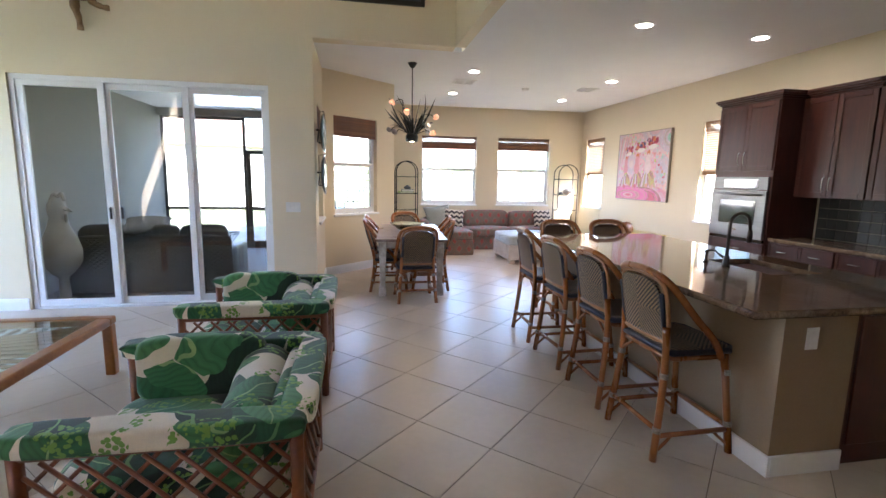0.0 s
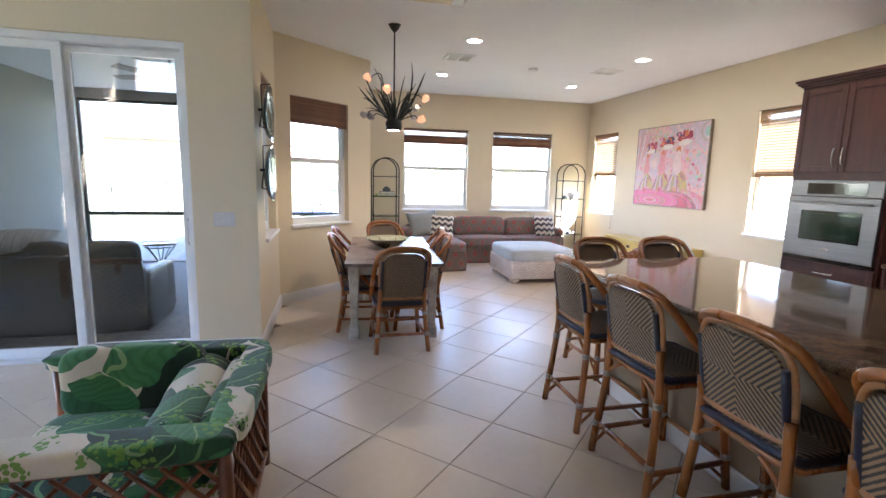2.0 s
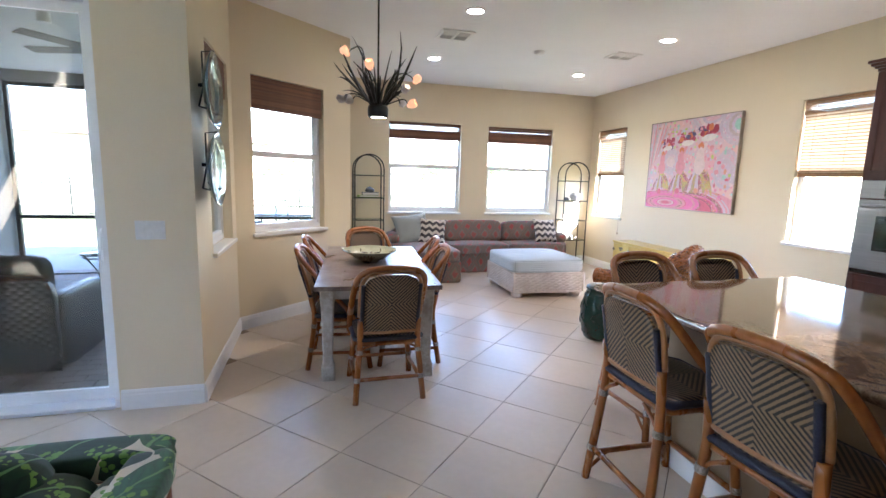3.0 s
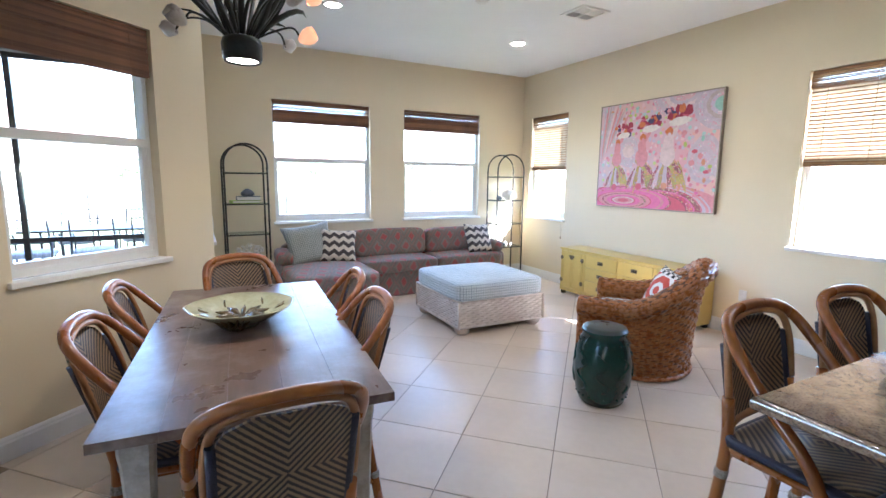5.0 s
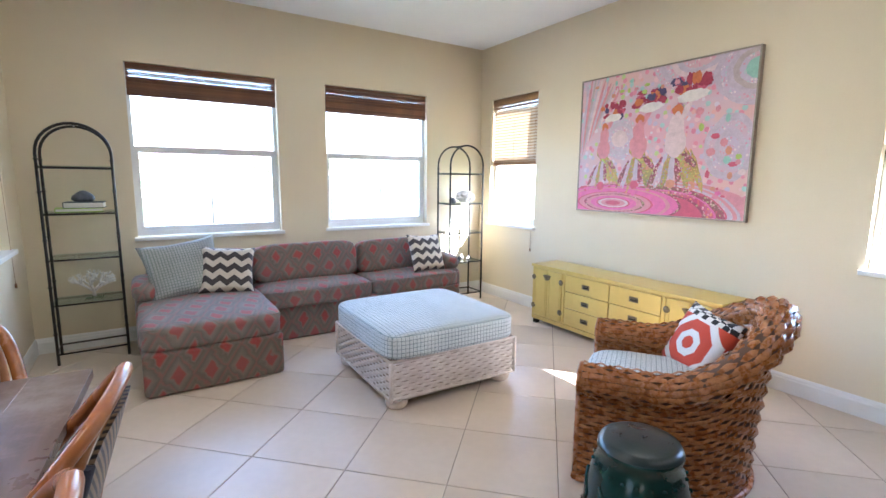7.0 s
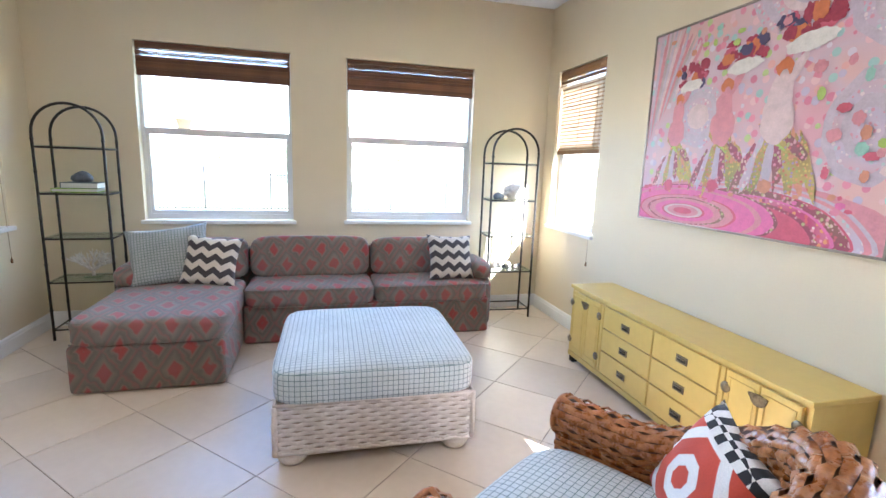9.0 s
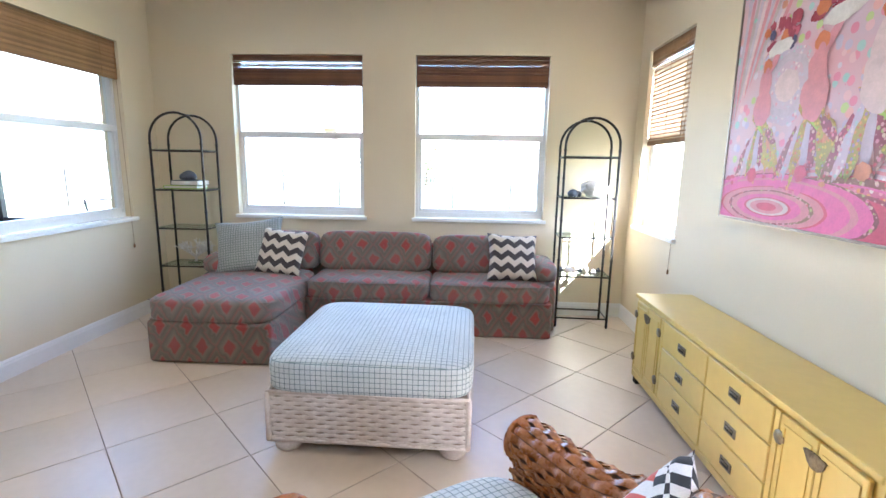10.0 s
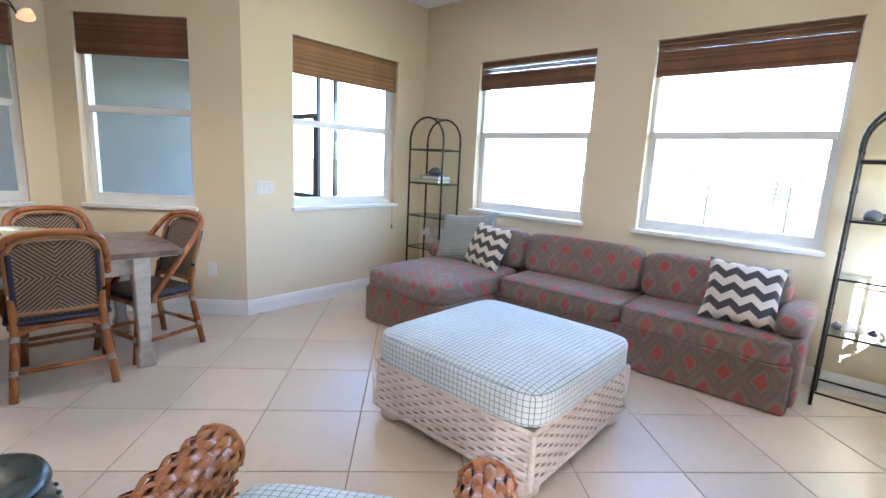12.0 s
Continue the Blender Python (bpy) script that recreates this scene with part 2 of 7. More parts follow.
wall("wall_dining_west", M_WEST, 6.2, 7.5, -0.1, LOW, (hole["window_7"],))
SLIDER = (-3.17, -0.61, 0.0, 2.51)
wall("wall_slider", M_SLIDE, -4.5, 1.53, -0.1, HIGH, (SLIDER, (-0.12, 1.53, -0.1, LOW)))
M_GREAT = along((-4.5, 0), (0, 1))
REAR_W = ((3.75, 5.6, 0.05, 2.7),)
wall("wall_great_west", M_GREAT, -3.0, 6.2, -0.1, HIGH, REAR_W)
M_SOUTH = along((0, -3.0), (-1, 0))           # local x is minus world x
# Out of view; its dark colour is chosen to cut bounced light.
wall("wall_south", M_SOUTH, -5.53, 4.5, -0.1, HIGH, ((2.0, 4.2, 3.45, 4.2),), material=BOUNCE_DARK, label="unseen taupe plaster wall, darkened to dim bounced light")
wall("wall_bulkhead", along((1.53, 0), (0, -1)), -6.0, 3.0, LOW, HIGH, t=0.12)


def slab(name, outline, z0, z1, material, label, category):
    bm = bmesh.new()
    a = [bm.verts.new((x, y, z0)) for x, y in outline]
    b = [bm.verts.new((x, y, z1)) for x, y in outline]
    bm.faces.new(a[::-1])
    bm.faces.new(b)
    for i in range(len(a)):
        j = (i + 1) % len(a)
        bm.faces.new((a[i], a[j], b[j], b[i]))
    return single(name, bm, material, label, category, kind="structure")


slab("ceiling_low", [(1.65, -3.0), (5.53, -3.0), (5.53, 10.65), (1.0, 10.65), (1.0, 8.52), (-0.12, 7.5), (-0.12, 6.2), (1.65, 6.2)], LOW, LOW + 0.15, CEIL, "white orange-peel textured plaster ceiling", "ceiling")
slab("ceiling_great", [(-4.5, -3.0), (1.53, -3.0), (1.53, 6.0), (-4.5, 6.0)], HIGH, HIGH + 0.15, CEIL, "white plaster ceiling of the tall room", "ceiling")
slab("roof_deck", [(-4.9, -3.4), (5.9, -3.4), (5.9, 11.0), (0.6, 11.0), (0.6, 8.75), (-0.5, 7.7), (-0.5, 6.25), (-4.9, 6.25)], HIGH + 0.2, HIGH + 0.4, STUCCO, "plain roof deck over the house", "roof")
floor = slab("floor", [(-4.7, -3.2), (5.7, -3.2), (5.7, 10.8), (0.85, 10.8), (0.85, 8.6), (-0.28, 7.6), (-0.28, 6.18), (-4.7, 6.18)], -0.2, -0.004, GROUT, "beige ceramic tile floor laid diagonally", "floor")


def moulding(name, m, s0, s1, gap=()):
    """A moulded baseboard, 0.13 high."""
    prof = ((0, 0), (-0.016, 0), (-0.016, 0.095), (-0.012, 0.105), (-0.012, 0.115), (-0.005, 0.13), (0, 0.13))
    bm = bmesh.new()
    A = [bm.verts.new((s0, y, z)) for y, z in prof]
    B = [bm.verts.new((s1, y, z)) for y, z in prof]
    for i in range(len(prof) - 1):
        bm.faces.new((A[i], A[i + 1], B[i + 1], B[i]))
    bm.faces.new(A[::-1])
    bm.faces.new(B)
    return single(name, bm, TRIM, "white painted moulded baseboard", "baseboard", m, kind="structure")


moulding("baseboard", M_BACK, 1.0, 5.53)
moulding("baseboard", M_RIGHT, 0.0, 5.0)
moulding("baseboard", M_LEFT, 8.52, 10.65)
moulding("baseboard", M_ANGLE, 0.0, LEN_A + 0.01)
moulding("baseboard", M_WEST, 6.0, 7.5)
moulding("baseboard", M_SLIDE, -0.60, -0.12)
moulding("baseboard", M_SLIDE, -4.5, -3.19)
moulding("baseboard", along((-4.5, 0), (0, 1)), -3.0, 6.0)


# ---- windows and blinds ----
def window(name, m, s0, s1, z0, z1):
    w, h = s1 - s0, z1 - z0
    ob = thing(name, "white aluminium single-hung window with clear glass", "window", m @ pose((s0 + s1) / 2, 0, z0), kind="structure")
    a, d0, d1, mid = w / 2, 0.075, 0.145, 0.80
    bm = bmesh.new()
    for x0, x1, q0, q1 in ((-a, -a + 0.03, 0.03, h), (a - 0.03, a, 0.03, h), (-a + 0.03, a - 0.03, h - 0.045, h), (-a + 0.03, a - 0.03, 0.03, 0.075)):
        box(bm, x0, x1, d0, d1, q0, q1)
    part("window_frame", bm, ALU, ob)
    bm = boxed(-a + 0.03, a - 0.03, d0 - 0.012, d1 - 0.02, mid - 0.03, mid + 0.025, 0.004)
    part("meeting_rail", bm, ALU, ob)
    bm = bmesh.new()
    for x0, x1, q0, q1 in ((-a + 0.03, -a + 0.055, 0.11, mid - 0.03), (a - 0.055, a - 0.03, 0.11, mid - 0.03), (-a + 0.03, a - 0.03, 0.075, 0.11)):
        box(bm, x0, x1, d0 + 0.008, d1 - 0.02, q0, q1)
    part("lower_sash", bm, ALU, ob)
    for q0, q1, y in ((0.11, mid - 0.03, 0.105), (mid + 0.025, h - 0.045, 0.120)):
        pane = part("pane", boxed(-a + 0.031, a - 0.031, y, y + 0.004, q0, q1), GLASS, ob, "clear window glass")
        pane.visible_shadow = False
    part("window_sill", boxed(-a - 0.025, a + 0.025, -0.035, d0 - 0.002, -0.004, 0.029, 0.006, 2), TRIM, ob, "white marble sill")
    return ob


def blind(m, s0, s1, z1, drop, style):
    """A woven bamboo shade hung in the opening: sticks on cords, a folded stack at the foot, a valance."""
    w = s1 - s0 - 0.02
    tone = BAMBOO_PALE if style in ("left", "down") else BAMBOO
    ob = thing("bamboo_blind", {"up": "brown woven bamboo shade, raised, light showing through", "down": "brown bamboo slat shade lowered half way", "left": "tan woven bamboo shade raised to the top", "angle": "dark brown woven bamboo shade raised to the top"}[style], "blind", m @ pose((s0 + s1) / 2, 0, z1), group="window blinds")
    rng = random.Random(int(s0 * 1000))
    part("head_rail", boxed(-w / 2, w / 2, 0.03, 0.07, -0.03, -0.003), tone, ob)
    meshes = []
    for k in range(4):
        bm = bmesh.new()
        hh = 0.0045 + 0.0012 * k
        box(bm, -w / 2, w / 2, -0.003, 0.003, -hh, hh)
        meshes.append(mesh_of("slat", bm, tone))
    bm = bmesh.new()
    box(bm, -w / 2, w / 2, -0.001, 0.001, -0.0175, 0.0175)
    meshes.append(mesh_of("slat", bm, BLIND_CREAM))
    def slat(y, z, lean=0.0, size=None):
        s = new("slat", meshes[rng.randrange(4) if size is None else size])
        s.parent = ob
        s.matrix_local = pose(rng.uniform(-0.002, 0.002), y, z, lean, 0, 0) 
    if style == "down":
        z = -0.02
        while z > -0.15:                       # valance
            slat(0.022 + rng.uniform(-0.001, 0.001), z)
            z -= rng.uniform(0.011, 0.016)
        z = -0.16
        while z > -drop + 0.03:
            slat(0.045, z, 0, 4)
            # Thin brown strip on each overlap, put in as its shadow line.
            slat(0.040, z - 0.0165, 0, 0)
            z -= 0.0330
        for k in range(4):
            slat(0.036 + 0.008 * (k % 2), -drop + 0.006 + 0.009 * k)
        xs = (-w * 0.36, 0, w * 0.36)
    else:
        z = -0.012
        while z > -drop:
            dense = style != "up" or z < -drop * 0.42
            slat(0.022 + rng.uniform(-0.002, 0.002), z)
            if dense:
                slat(0.034 + rng.uniform(-0.002, 0.002), z - 0.006)
            z -= (rng.uniform(0.0095, 0.012) if dense else rng.uniform(0.0112, 0.0180))
        xs = (-w * 0.36, w * 0.36)
    for x in xs:
        bm = bmesh.new()
        tube(bm, ((x, 0.018, -0.01), (x, 0.018, -drop * 0.98)), 0.0016, 5)
        part("cord", bm, tone, ob)
    if style in ("down", "left"):
        x = w / 2 - 0.03
        bm = bmesh.new()
        tube(bm, ((x, 0.012, -0.1), (x, 0.0, -1.2), (x, -0.008, -1.74)), 0.0015, 5)
        lathe(bm, ((0.003, 0), (0.008, -0.012), (0.008, -0.035), (0.0, -0.04)), 8, (x, -0.008, -1.73))
        part("pull_cord", bm, tone, ob)
    return ob


for k, (s0, s1, z0, z1) in enumerate(REAR_W):
    window("window_%d" % (8 + k), M_GREAT, s0, s1, z0, z1)
for nm, (m, s0, s1, style) in WINDOWS.items():
    window(nm, m, s0, s1, *WIN_Z)
    blind(m, s0, s1, WIN_Z[1], {"up": 0.265, "down": 0.79, "left": 0.31, "angle": 0.30}[style], style)


# ---- sliding door ----
def sliding_door():
    x0, x1, z1 = SLIDER[0], SLIDER[1], SLIDER[3]
    ob = thing("door_1", "three-panel white framed sliding glass door, tinted glass", "sliding door", pose(0, 6.0, 0), kind="structure")
    bm = bmesh.new()
    box(bm, x0, x0 + 0.05, 0.03, 0.17, 0.0, z1)
    box(bm, x1 - 0.04, x1, 0.03, 0.17, 0.0, z1)
    box(bm, x0 + 0.05, x1 - 0.04, 0.03, 0.17, z1 - 0.05, z1)
    box(bm, x0 + 0.05, x1 - 0.04, 0.01, 0.19, -0.01, 0.022)
    part("door_frame", bm, ALU, ob)
    inner = (x1 - x0 - 0.09) / 3
    for k in range(3):
        a = x0 + 0.05 + k * inner - (0.03 if k else 0)
        b = x0 + 0.05 + (k + 1) * inner
        y = (0.045, 0.085, 0.128)[k]
        bm = bmesh.new()
        for p0, p1, q0, q1 in ((a, a + 0.065, 0.024, z1 - 0.052), (b - 0.065, b, 0.024, z1 - 0.052), (a + 0.065, b - 0.065, z1 - 0.11, z1 - 0.052), (a + 0.065, b - 0.065, 0.024, 0.10)):
            box(bm, p0, p1, y, y + 0.035, q0, q1)
        panel = part("door_panel", bm, ALU, ob)
        pn = part("pane", boxed(a + 0.06, b - 0.06, y + 0.015, y + 0.021, 0.09, z1 - 0.1), SLIDER_GLASS, panel, "tinted glass")
        pn.visible_shadow = False
        if k != 2:
            bm = bmesh.new()
            hx = b - 0.03 if k == 0 else a + 0.10
            box(bm, hx - 0.012, hx + 0.012, y - 0.014, y - 0.001, 1.0, 1.13, 0.004)
            part("pull", bm, BRONZE, panel, "black pull")
        else:
            bm = bmesh.new()
            tube(bm, ((b - 0.03, y - 0.002, 0.93), (b - 0.03, y - 0.045, 0.95), (b - 0.03, y - 0.045, 1.12), (b - 0.03, y - 0.002, 1.14)), 0.009, 8)
            part("pull", bm, ALU, panel, "white pull handle")


sliding_door()


# ---- ceiling fittings ----
def can_light(x, y, z=LOW):
    ob = thing("recessed_light", "round white recessed ceiling light, switched on", "ceiling light", pose(x, y, z), group="recessed lights")
    bm = bmesh.new()
    lathe(bm, ((0.070, -0.001), (0.074, -0.010), (0.095, -0.007), (0.098, -0.001)), 28)
    part("trim_ring", bm, TRIM, ob)
    bm = bmesh.new()
    lathe(bm, ((0.0, -0.004), (0.071, -0.005)), 28)
    part("lens", bm, CAN_GLOW, ob, "glowing lens")


for x, y in ((2.05, 7.18), (2.11, 9.02), (4.295, 7.33), (4.315, 9.19), (3.18, 4.75), (4.60, 4.84)):
    can_light(x, y)

# ---- ground ----
bm = bmesh.new()
box(bm, -300, 300, -300, 300, -0.6, -0.12)
single("ground", bm, GRASS, "pale sunlit lawn around the house", "ground", kind="structure")


# ---- fabrics, woods and weaves ----
def split(nt, scale=1.0):
    s = nt.nodes.new("ShaderNodeSeparateXYZ")
    nt.links.new(coords(nt, (scale, scale, scale)), s.inputs[0])
    return s.outputs


def tri_wave(nt, v):
    """0 at whole numbers, 0.5 half way between."""
    return calc(nt, "ABSOLUTE", calc(nt, "SUBTRACT", calc(nt, "FRACT", v), 0.5))


def cloth_finish(nt, b, col, rough=0.9, scale=500.0, strength=0.25):
    fine = put(nt, "ShaderNodeTexNoise", Scale=scale, Detail=2.0)
    broad = put(nt, "ShaderNodeTexNoise", Scale=5.0, Detail=3.0)
    v = coords(nt)
    nt.links.new(v, fine.inputs["Vector"])
    nt.links.new(v, broad.inputs["Vector"])
    hsv = nt.nodes.new("ShaderNodeHueSaturation")
    nt.links.new(calc(nt, "ADD", calc(nt, "MULTIPLY", fine.outputs[0], 0.5), calc(nt, "MULTIPLY_ADD", broad.outputs[0], 0.35, 0.58)), hsv.inputs["Value"])
    nt.links.new(col, hsv.inputs["Color"])
    nt.links.new(hsv.outputs[0], b.inputs["Base Color"])
    b.inputs["Roughness"].default_value = rough
    b.inputs["Sheen Weight"].default_value = 0.2
    bumped(nt, b, fine.outputs[0], strength, 0.002)


def ikat():
    m, nt, b = nodes_of("ikat_upholstery")
    x, y, z = split(nt)
    wob = put(nt, "ShaderNodeTexNoise", Scale=14.0, Detail=3.0)
    nt.links.new(coords(nt), wob.inputs["Vector"])
    u = calc(nt, "ADD", calc(nt, "MULTIPLY", calc(nt, "MULTIPLY_ADD", y, 0.35, x), 5.0), calc(nt, "MULTIPLY", wob.outputs[0], 0.34))
    v = calc(nt, "ADD", calc(nt, "MULTIPLY", calc(nt, "ADD", y, z), 3.3), calc(nt, "MULTIPLY", wob.outputs[0], 0.30))
    d = calc(nt, "ADD", tri_wave(nt, u), tri_wave(nt, v))
    col = ramp(nt, d, ((0.0, (0.26, 0.11, 0.085)), (0.06, (0.36, 0.065, 0.055)), (0.18, (0.33, 0.075, 0.06)), (0.25, (0.24, 0.175, 0.135)), (0.31, (0.145, 0.125, 0.095)), (0.42, (0.185, 0.15, 0.115)), (0.48, (0.25, 0.125, 0.10)), (0.55, (0.15, 0.128, 0.10)), (0.68, (0.20, 0.165, 0.13)), (0.75, (0.235, 0.175, 0.135)), (0.82, (0.31, 0.085, 0.07)), (0.95, (0.29, 0.09, 0.075))))
    cloth_finish(nt, b, col)
    return m


def chevron():
    m, nt, b = nodes_of("chevron_knit")
    x, y, z = split(nt)
    zig = calc(nt, "MULTIPLY", tri_wave(nt, calc(nt, "MULTIPLY", x, 9.0)), 0.085)
    f = calc(nt, "FRACT", calc(nt, "MULTIPLY", calc(nt, "ADD", y, zig), 9.5))
    col = ramp(nt, f, ((0.0, (0.055, 0.045, 0.045)), (0.47, (0.055, 0.045, 0.045)), (0.50, (0.62, 0.55, 0.44)), (0.97, (0.62, 0.55, 0.44)), (1.0, (0.055, 0.045, 0.045))))
    cloth_finish(nt, b, col, scale=260, strength=0.5)
    return m


def checked(name, ground, line, pitch, width, axes=(0, 1, 2)):
    m, nt, b = nodes_of(name)
    outs = split(nt)
    g = nt.nodes.new("ShaderNodeNewGeometry")
    n = nt.nodes.new("ShaderNodeSeparateXYZ")
    nt.links.new(g.outputs["Normal"], n.inputs[0])
    best = None
    for a in axes:
        lines = calc(nt, "GREATER_THAN", tri_wave(nt, calc(nt, "MULTIPLY_ADD", outs[a], 1 / pitch, 0.3)), 0.5 - width)
        flat = calc(nt, "LESS_THAN", calc(nt, "ABSOLUTE", n.outputs[a]), 0.75 if len(axes) == 3 else 2.0)
        k = calc(nt, "MULTIPLY", lines, flat)
        best = k if best is None else calc(nt, "MAXIMUM", best, k)
    cloth_finish(nt, b, mixed(nt, best, ground, line), scale=320, strength=0.3)
    return m


def target_print():
    """Red and white rings with a black and white stepped border."""
    m, nt, b = nodes_of("ring_print_cloth")
    x, y, z = split(nt)
    ax, ay = calc(nt, "ABSOLUTE", x), calc(nt, "ABSOLUTE", calc(nt, "ADD", y, 0.03))
    d = calc(nt, "MAXIMUM", calc(nt, "MAXIMUM", ax, ay), calc(nt, "MULTIPLY", calc(nt, "ADD", ax, ay), 0.72))
    col = ramp(nt, calc(nt, "MULTIPLY", d, 4.0), ((0.0, (0.55, 0.06, 0.025)), (0.14, (0.55, 0.06, 0.025)), (0.15, (0.78, 0.74, 0.70)), (0.30, (0.78, 0.74, 0.70)), (0.31, (0.55, 0.06, 0.025)), (0.55, (0.55, 0.06, 0.025)), (0.56, (0.78, 0.74, 0.70)), (0.72, (0.78, 0.74, 0.70)), (0.73, (0.55, 0.06, 0.025))))
    ck = nt.nodes.new("ShaderNodeTexChecker")
    ck.inputs["Scale"].default_value = 26.0
    ck.inputs["Color1"].default_value = (0.01, 0.01, 0.012, 1)
    ck.inputs["Color2"].default_value = (0.75, 0.72, 0.68, 1)
    nt.links.new(coords(nt), ck.inputs["Vector"])
    edge = calc(nt, "GREATER_THAN", y, 0.125)
    cloth_finish(nt, b, mixed(nt, edge, col, ck.outputs[0]), scale=300)
    return m


IKAT, CHEVRON = ikat(), chevron()
CHECK = checked("checked_cotton", (0.58, 0.62, 0.62), (0.15, 0.22, 0.22), 0.026, 0.06)
CHECK_SMALL = checked("checked_pillow_cotton", (0.36, 0.37, 0.34), (0.17, 0.19, 0.18), 0.022, 0.10, (0, 1))
RINGS = target_print()
WHITE_WICKER = plain("whitewashed_wicker", (0.78, 0.71, 0.64), (0.60, 0.51, 0.43), 0.65, scale=9, fine=70, bump=0.4)
WICKER_CORE_PALE = plain("pale_wicker_core", (0.40, 0.32, 0.25), None, 0.8, fine=40)
WICKER = plain("brown_wicker", (0.46, 0.175, 0.046), (0.20, 0.062, 0.016), 0.28, scale=26, fine=110, bump=0.4)
# Dark brown that puts the shade of the weave's gaps into colour.
WICKER_GAP_SHADE = plain("wicker_gap_shade", (0.10, 0.04, 0.015), None, 0.6, fine=40)
BLACK_IRON = plain("black_bamboo_iron", (0.022, 0.020, 0.018), None, 0.4, 0.2, fine=90, bump=0.3)
SHELF_GLASS = pane_glass("shelf_glass", (0.84, 0.93, 0.91))
YELLOW = plain("yellow_lacquer", (0.68, 0.50, 0.14), (0.61, 0.44, 0.115), 0.33, scale=2.5, fine=25, bump=0.05)
BRASS = plain("aged_brass", (0.30, 0.24, 0.14), (0.12, 0.09, 0.055), 0.38, 0.85, scale=30, fine=120, bump=0.2)
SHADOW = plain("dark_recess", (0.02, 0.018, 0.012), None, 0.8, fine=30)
CORAL = plain("white_coral", (0.80, 0.76, 0.70), (0.66, 0.60, 0.53), 0.8, scale=40, fine=160, bump=0.6)
DRUM = plain("green_glaze", (0.006, 0.042, 0.032), (0.003, 0.020, 0.018), 0.16, scale=6, fine=30, bump=0.1, coat=0.0)
DRUM_TOP = plain("green_glaze_worn", (0.018, 0.032, 0.030), (0.006, 0.018, 0.016), 0.30, scale=12, fine=60, bump=0.15, coat=0.0)
BOOK_GREEN = plain("green_book_cloth", (0.32, 0.48, 0.05), None, 0.5, fine=200)
BOOK_BLUE = plain("slate_book_cloth", (0.035, 0.065, 0.085), None, 0.5, fine=200)
PAPER = plain("book_pages", (0.75, 0.73, 0.68), None, 0.8, fine=120, stretch=(1, 1, 30))
PLASTIC = plain("white_plastic", (0.80, 0.79, 0.76), None, 0.35, fine=40, bump=0.01)
STONE_DARK = plain("dark_stone_curio", (0.05, 0.06, 0.07), (0.12, 0.13, 0.15), 0.4, scale=25, fine=90)


# ---- den: sofa ----
def sofa():
    ob = thing("sectional_sofa", "sectional sofa with chaise in faded red and taupe ikat fabric", "sofa")
    part("base", boxed(2.645, 4.73, 9.925, 10.59, 0.004, 0.318, 0.022, 3), IKAT, ob)
    part("chaise_base", boxed(1.74, 2.64, 9.215, 10.58, 0.004, 0.318, 0.03, 4), IKAT, ob)
    bm = bmesh.new()
    soft(bm, 0.92, 1.12, 0.18, (2.19, 9.76, 0.30), p=8, n=18, crown=0.25, sag=0.01)
    part("chaise_cushion", bm, IKAT, ob)
    for x0, x1 in ((2.65, 3.70), (3.70, 4.72)):
        bm = bmesh.new()
        soft(bm, x1 - x0 - 0.006, 0.62, 0.17, ((x0 + x1) / 2, 10.19, 0.30), p=7, n=18, crown=0.22, sag=0.01)
        part("seat_cushion", bm, IKAT, ob)
    bm = bmesh.new()
    soft(bm, 2.86, 0.16, 0.66, (3.22, 10.52, 0.04), p=10, n=18)
    part("back_frame", bm, IKAT, ob)
    for x0, x1, h in ((1.86, 2.64, 0.36), (2.66, 3.69, 0.37), (3.70, 4.64, 0.355)):
        bm = bmesh.new()
        soft(bm, x1 - x0 - 0.01, 0.20, h, ((x0 + x1) / 2, 0, 0), pose(0, 10.36, 0.455, -9, 0, 0), p=6, n=18, sag=0.02)
        part("back_cushion", bm, IKAT, ob)
    for x, y0 in ((1.79, 10.0), (4.69, 9.96)):
        bm = bmesh.new()
        soft(bm, 0.16, 10.58 - y0, 0.44, (x, (y0 + 10.58) / 2, 0.04), p=8, n=12)
        soft(bm, 0.19, 10.58 - y0, 0.17, (x, (y0 + 10.58) / 2, 0.46), p=3.2, n=12)
        part("arm", bm, IKAT, ob)
    for k, (x0, x1, y, z) in enumerate(((2.66, 3.69, 9.885, 0.455), (3.71, 4.71, 9.885, 0.455), (1.75, 2.63, 9.225, 0.46), (2.66, 3.69, 9.885, 0.315), (3.71, 4.71, 9.885, 0.315), (1.75, 2.63, 9.225, 0.32))):
        bm = bmesh.new()
        tube(bm, [(x0 + (x1 - x0) * i / 10, y + (0.03 if i in (0, 10) else 0.0), z + 0.002 * math.sin(i)) for i in range(11)], 0.0045, 6)
        part("welt", bm, IKAT, ob)


sofa()


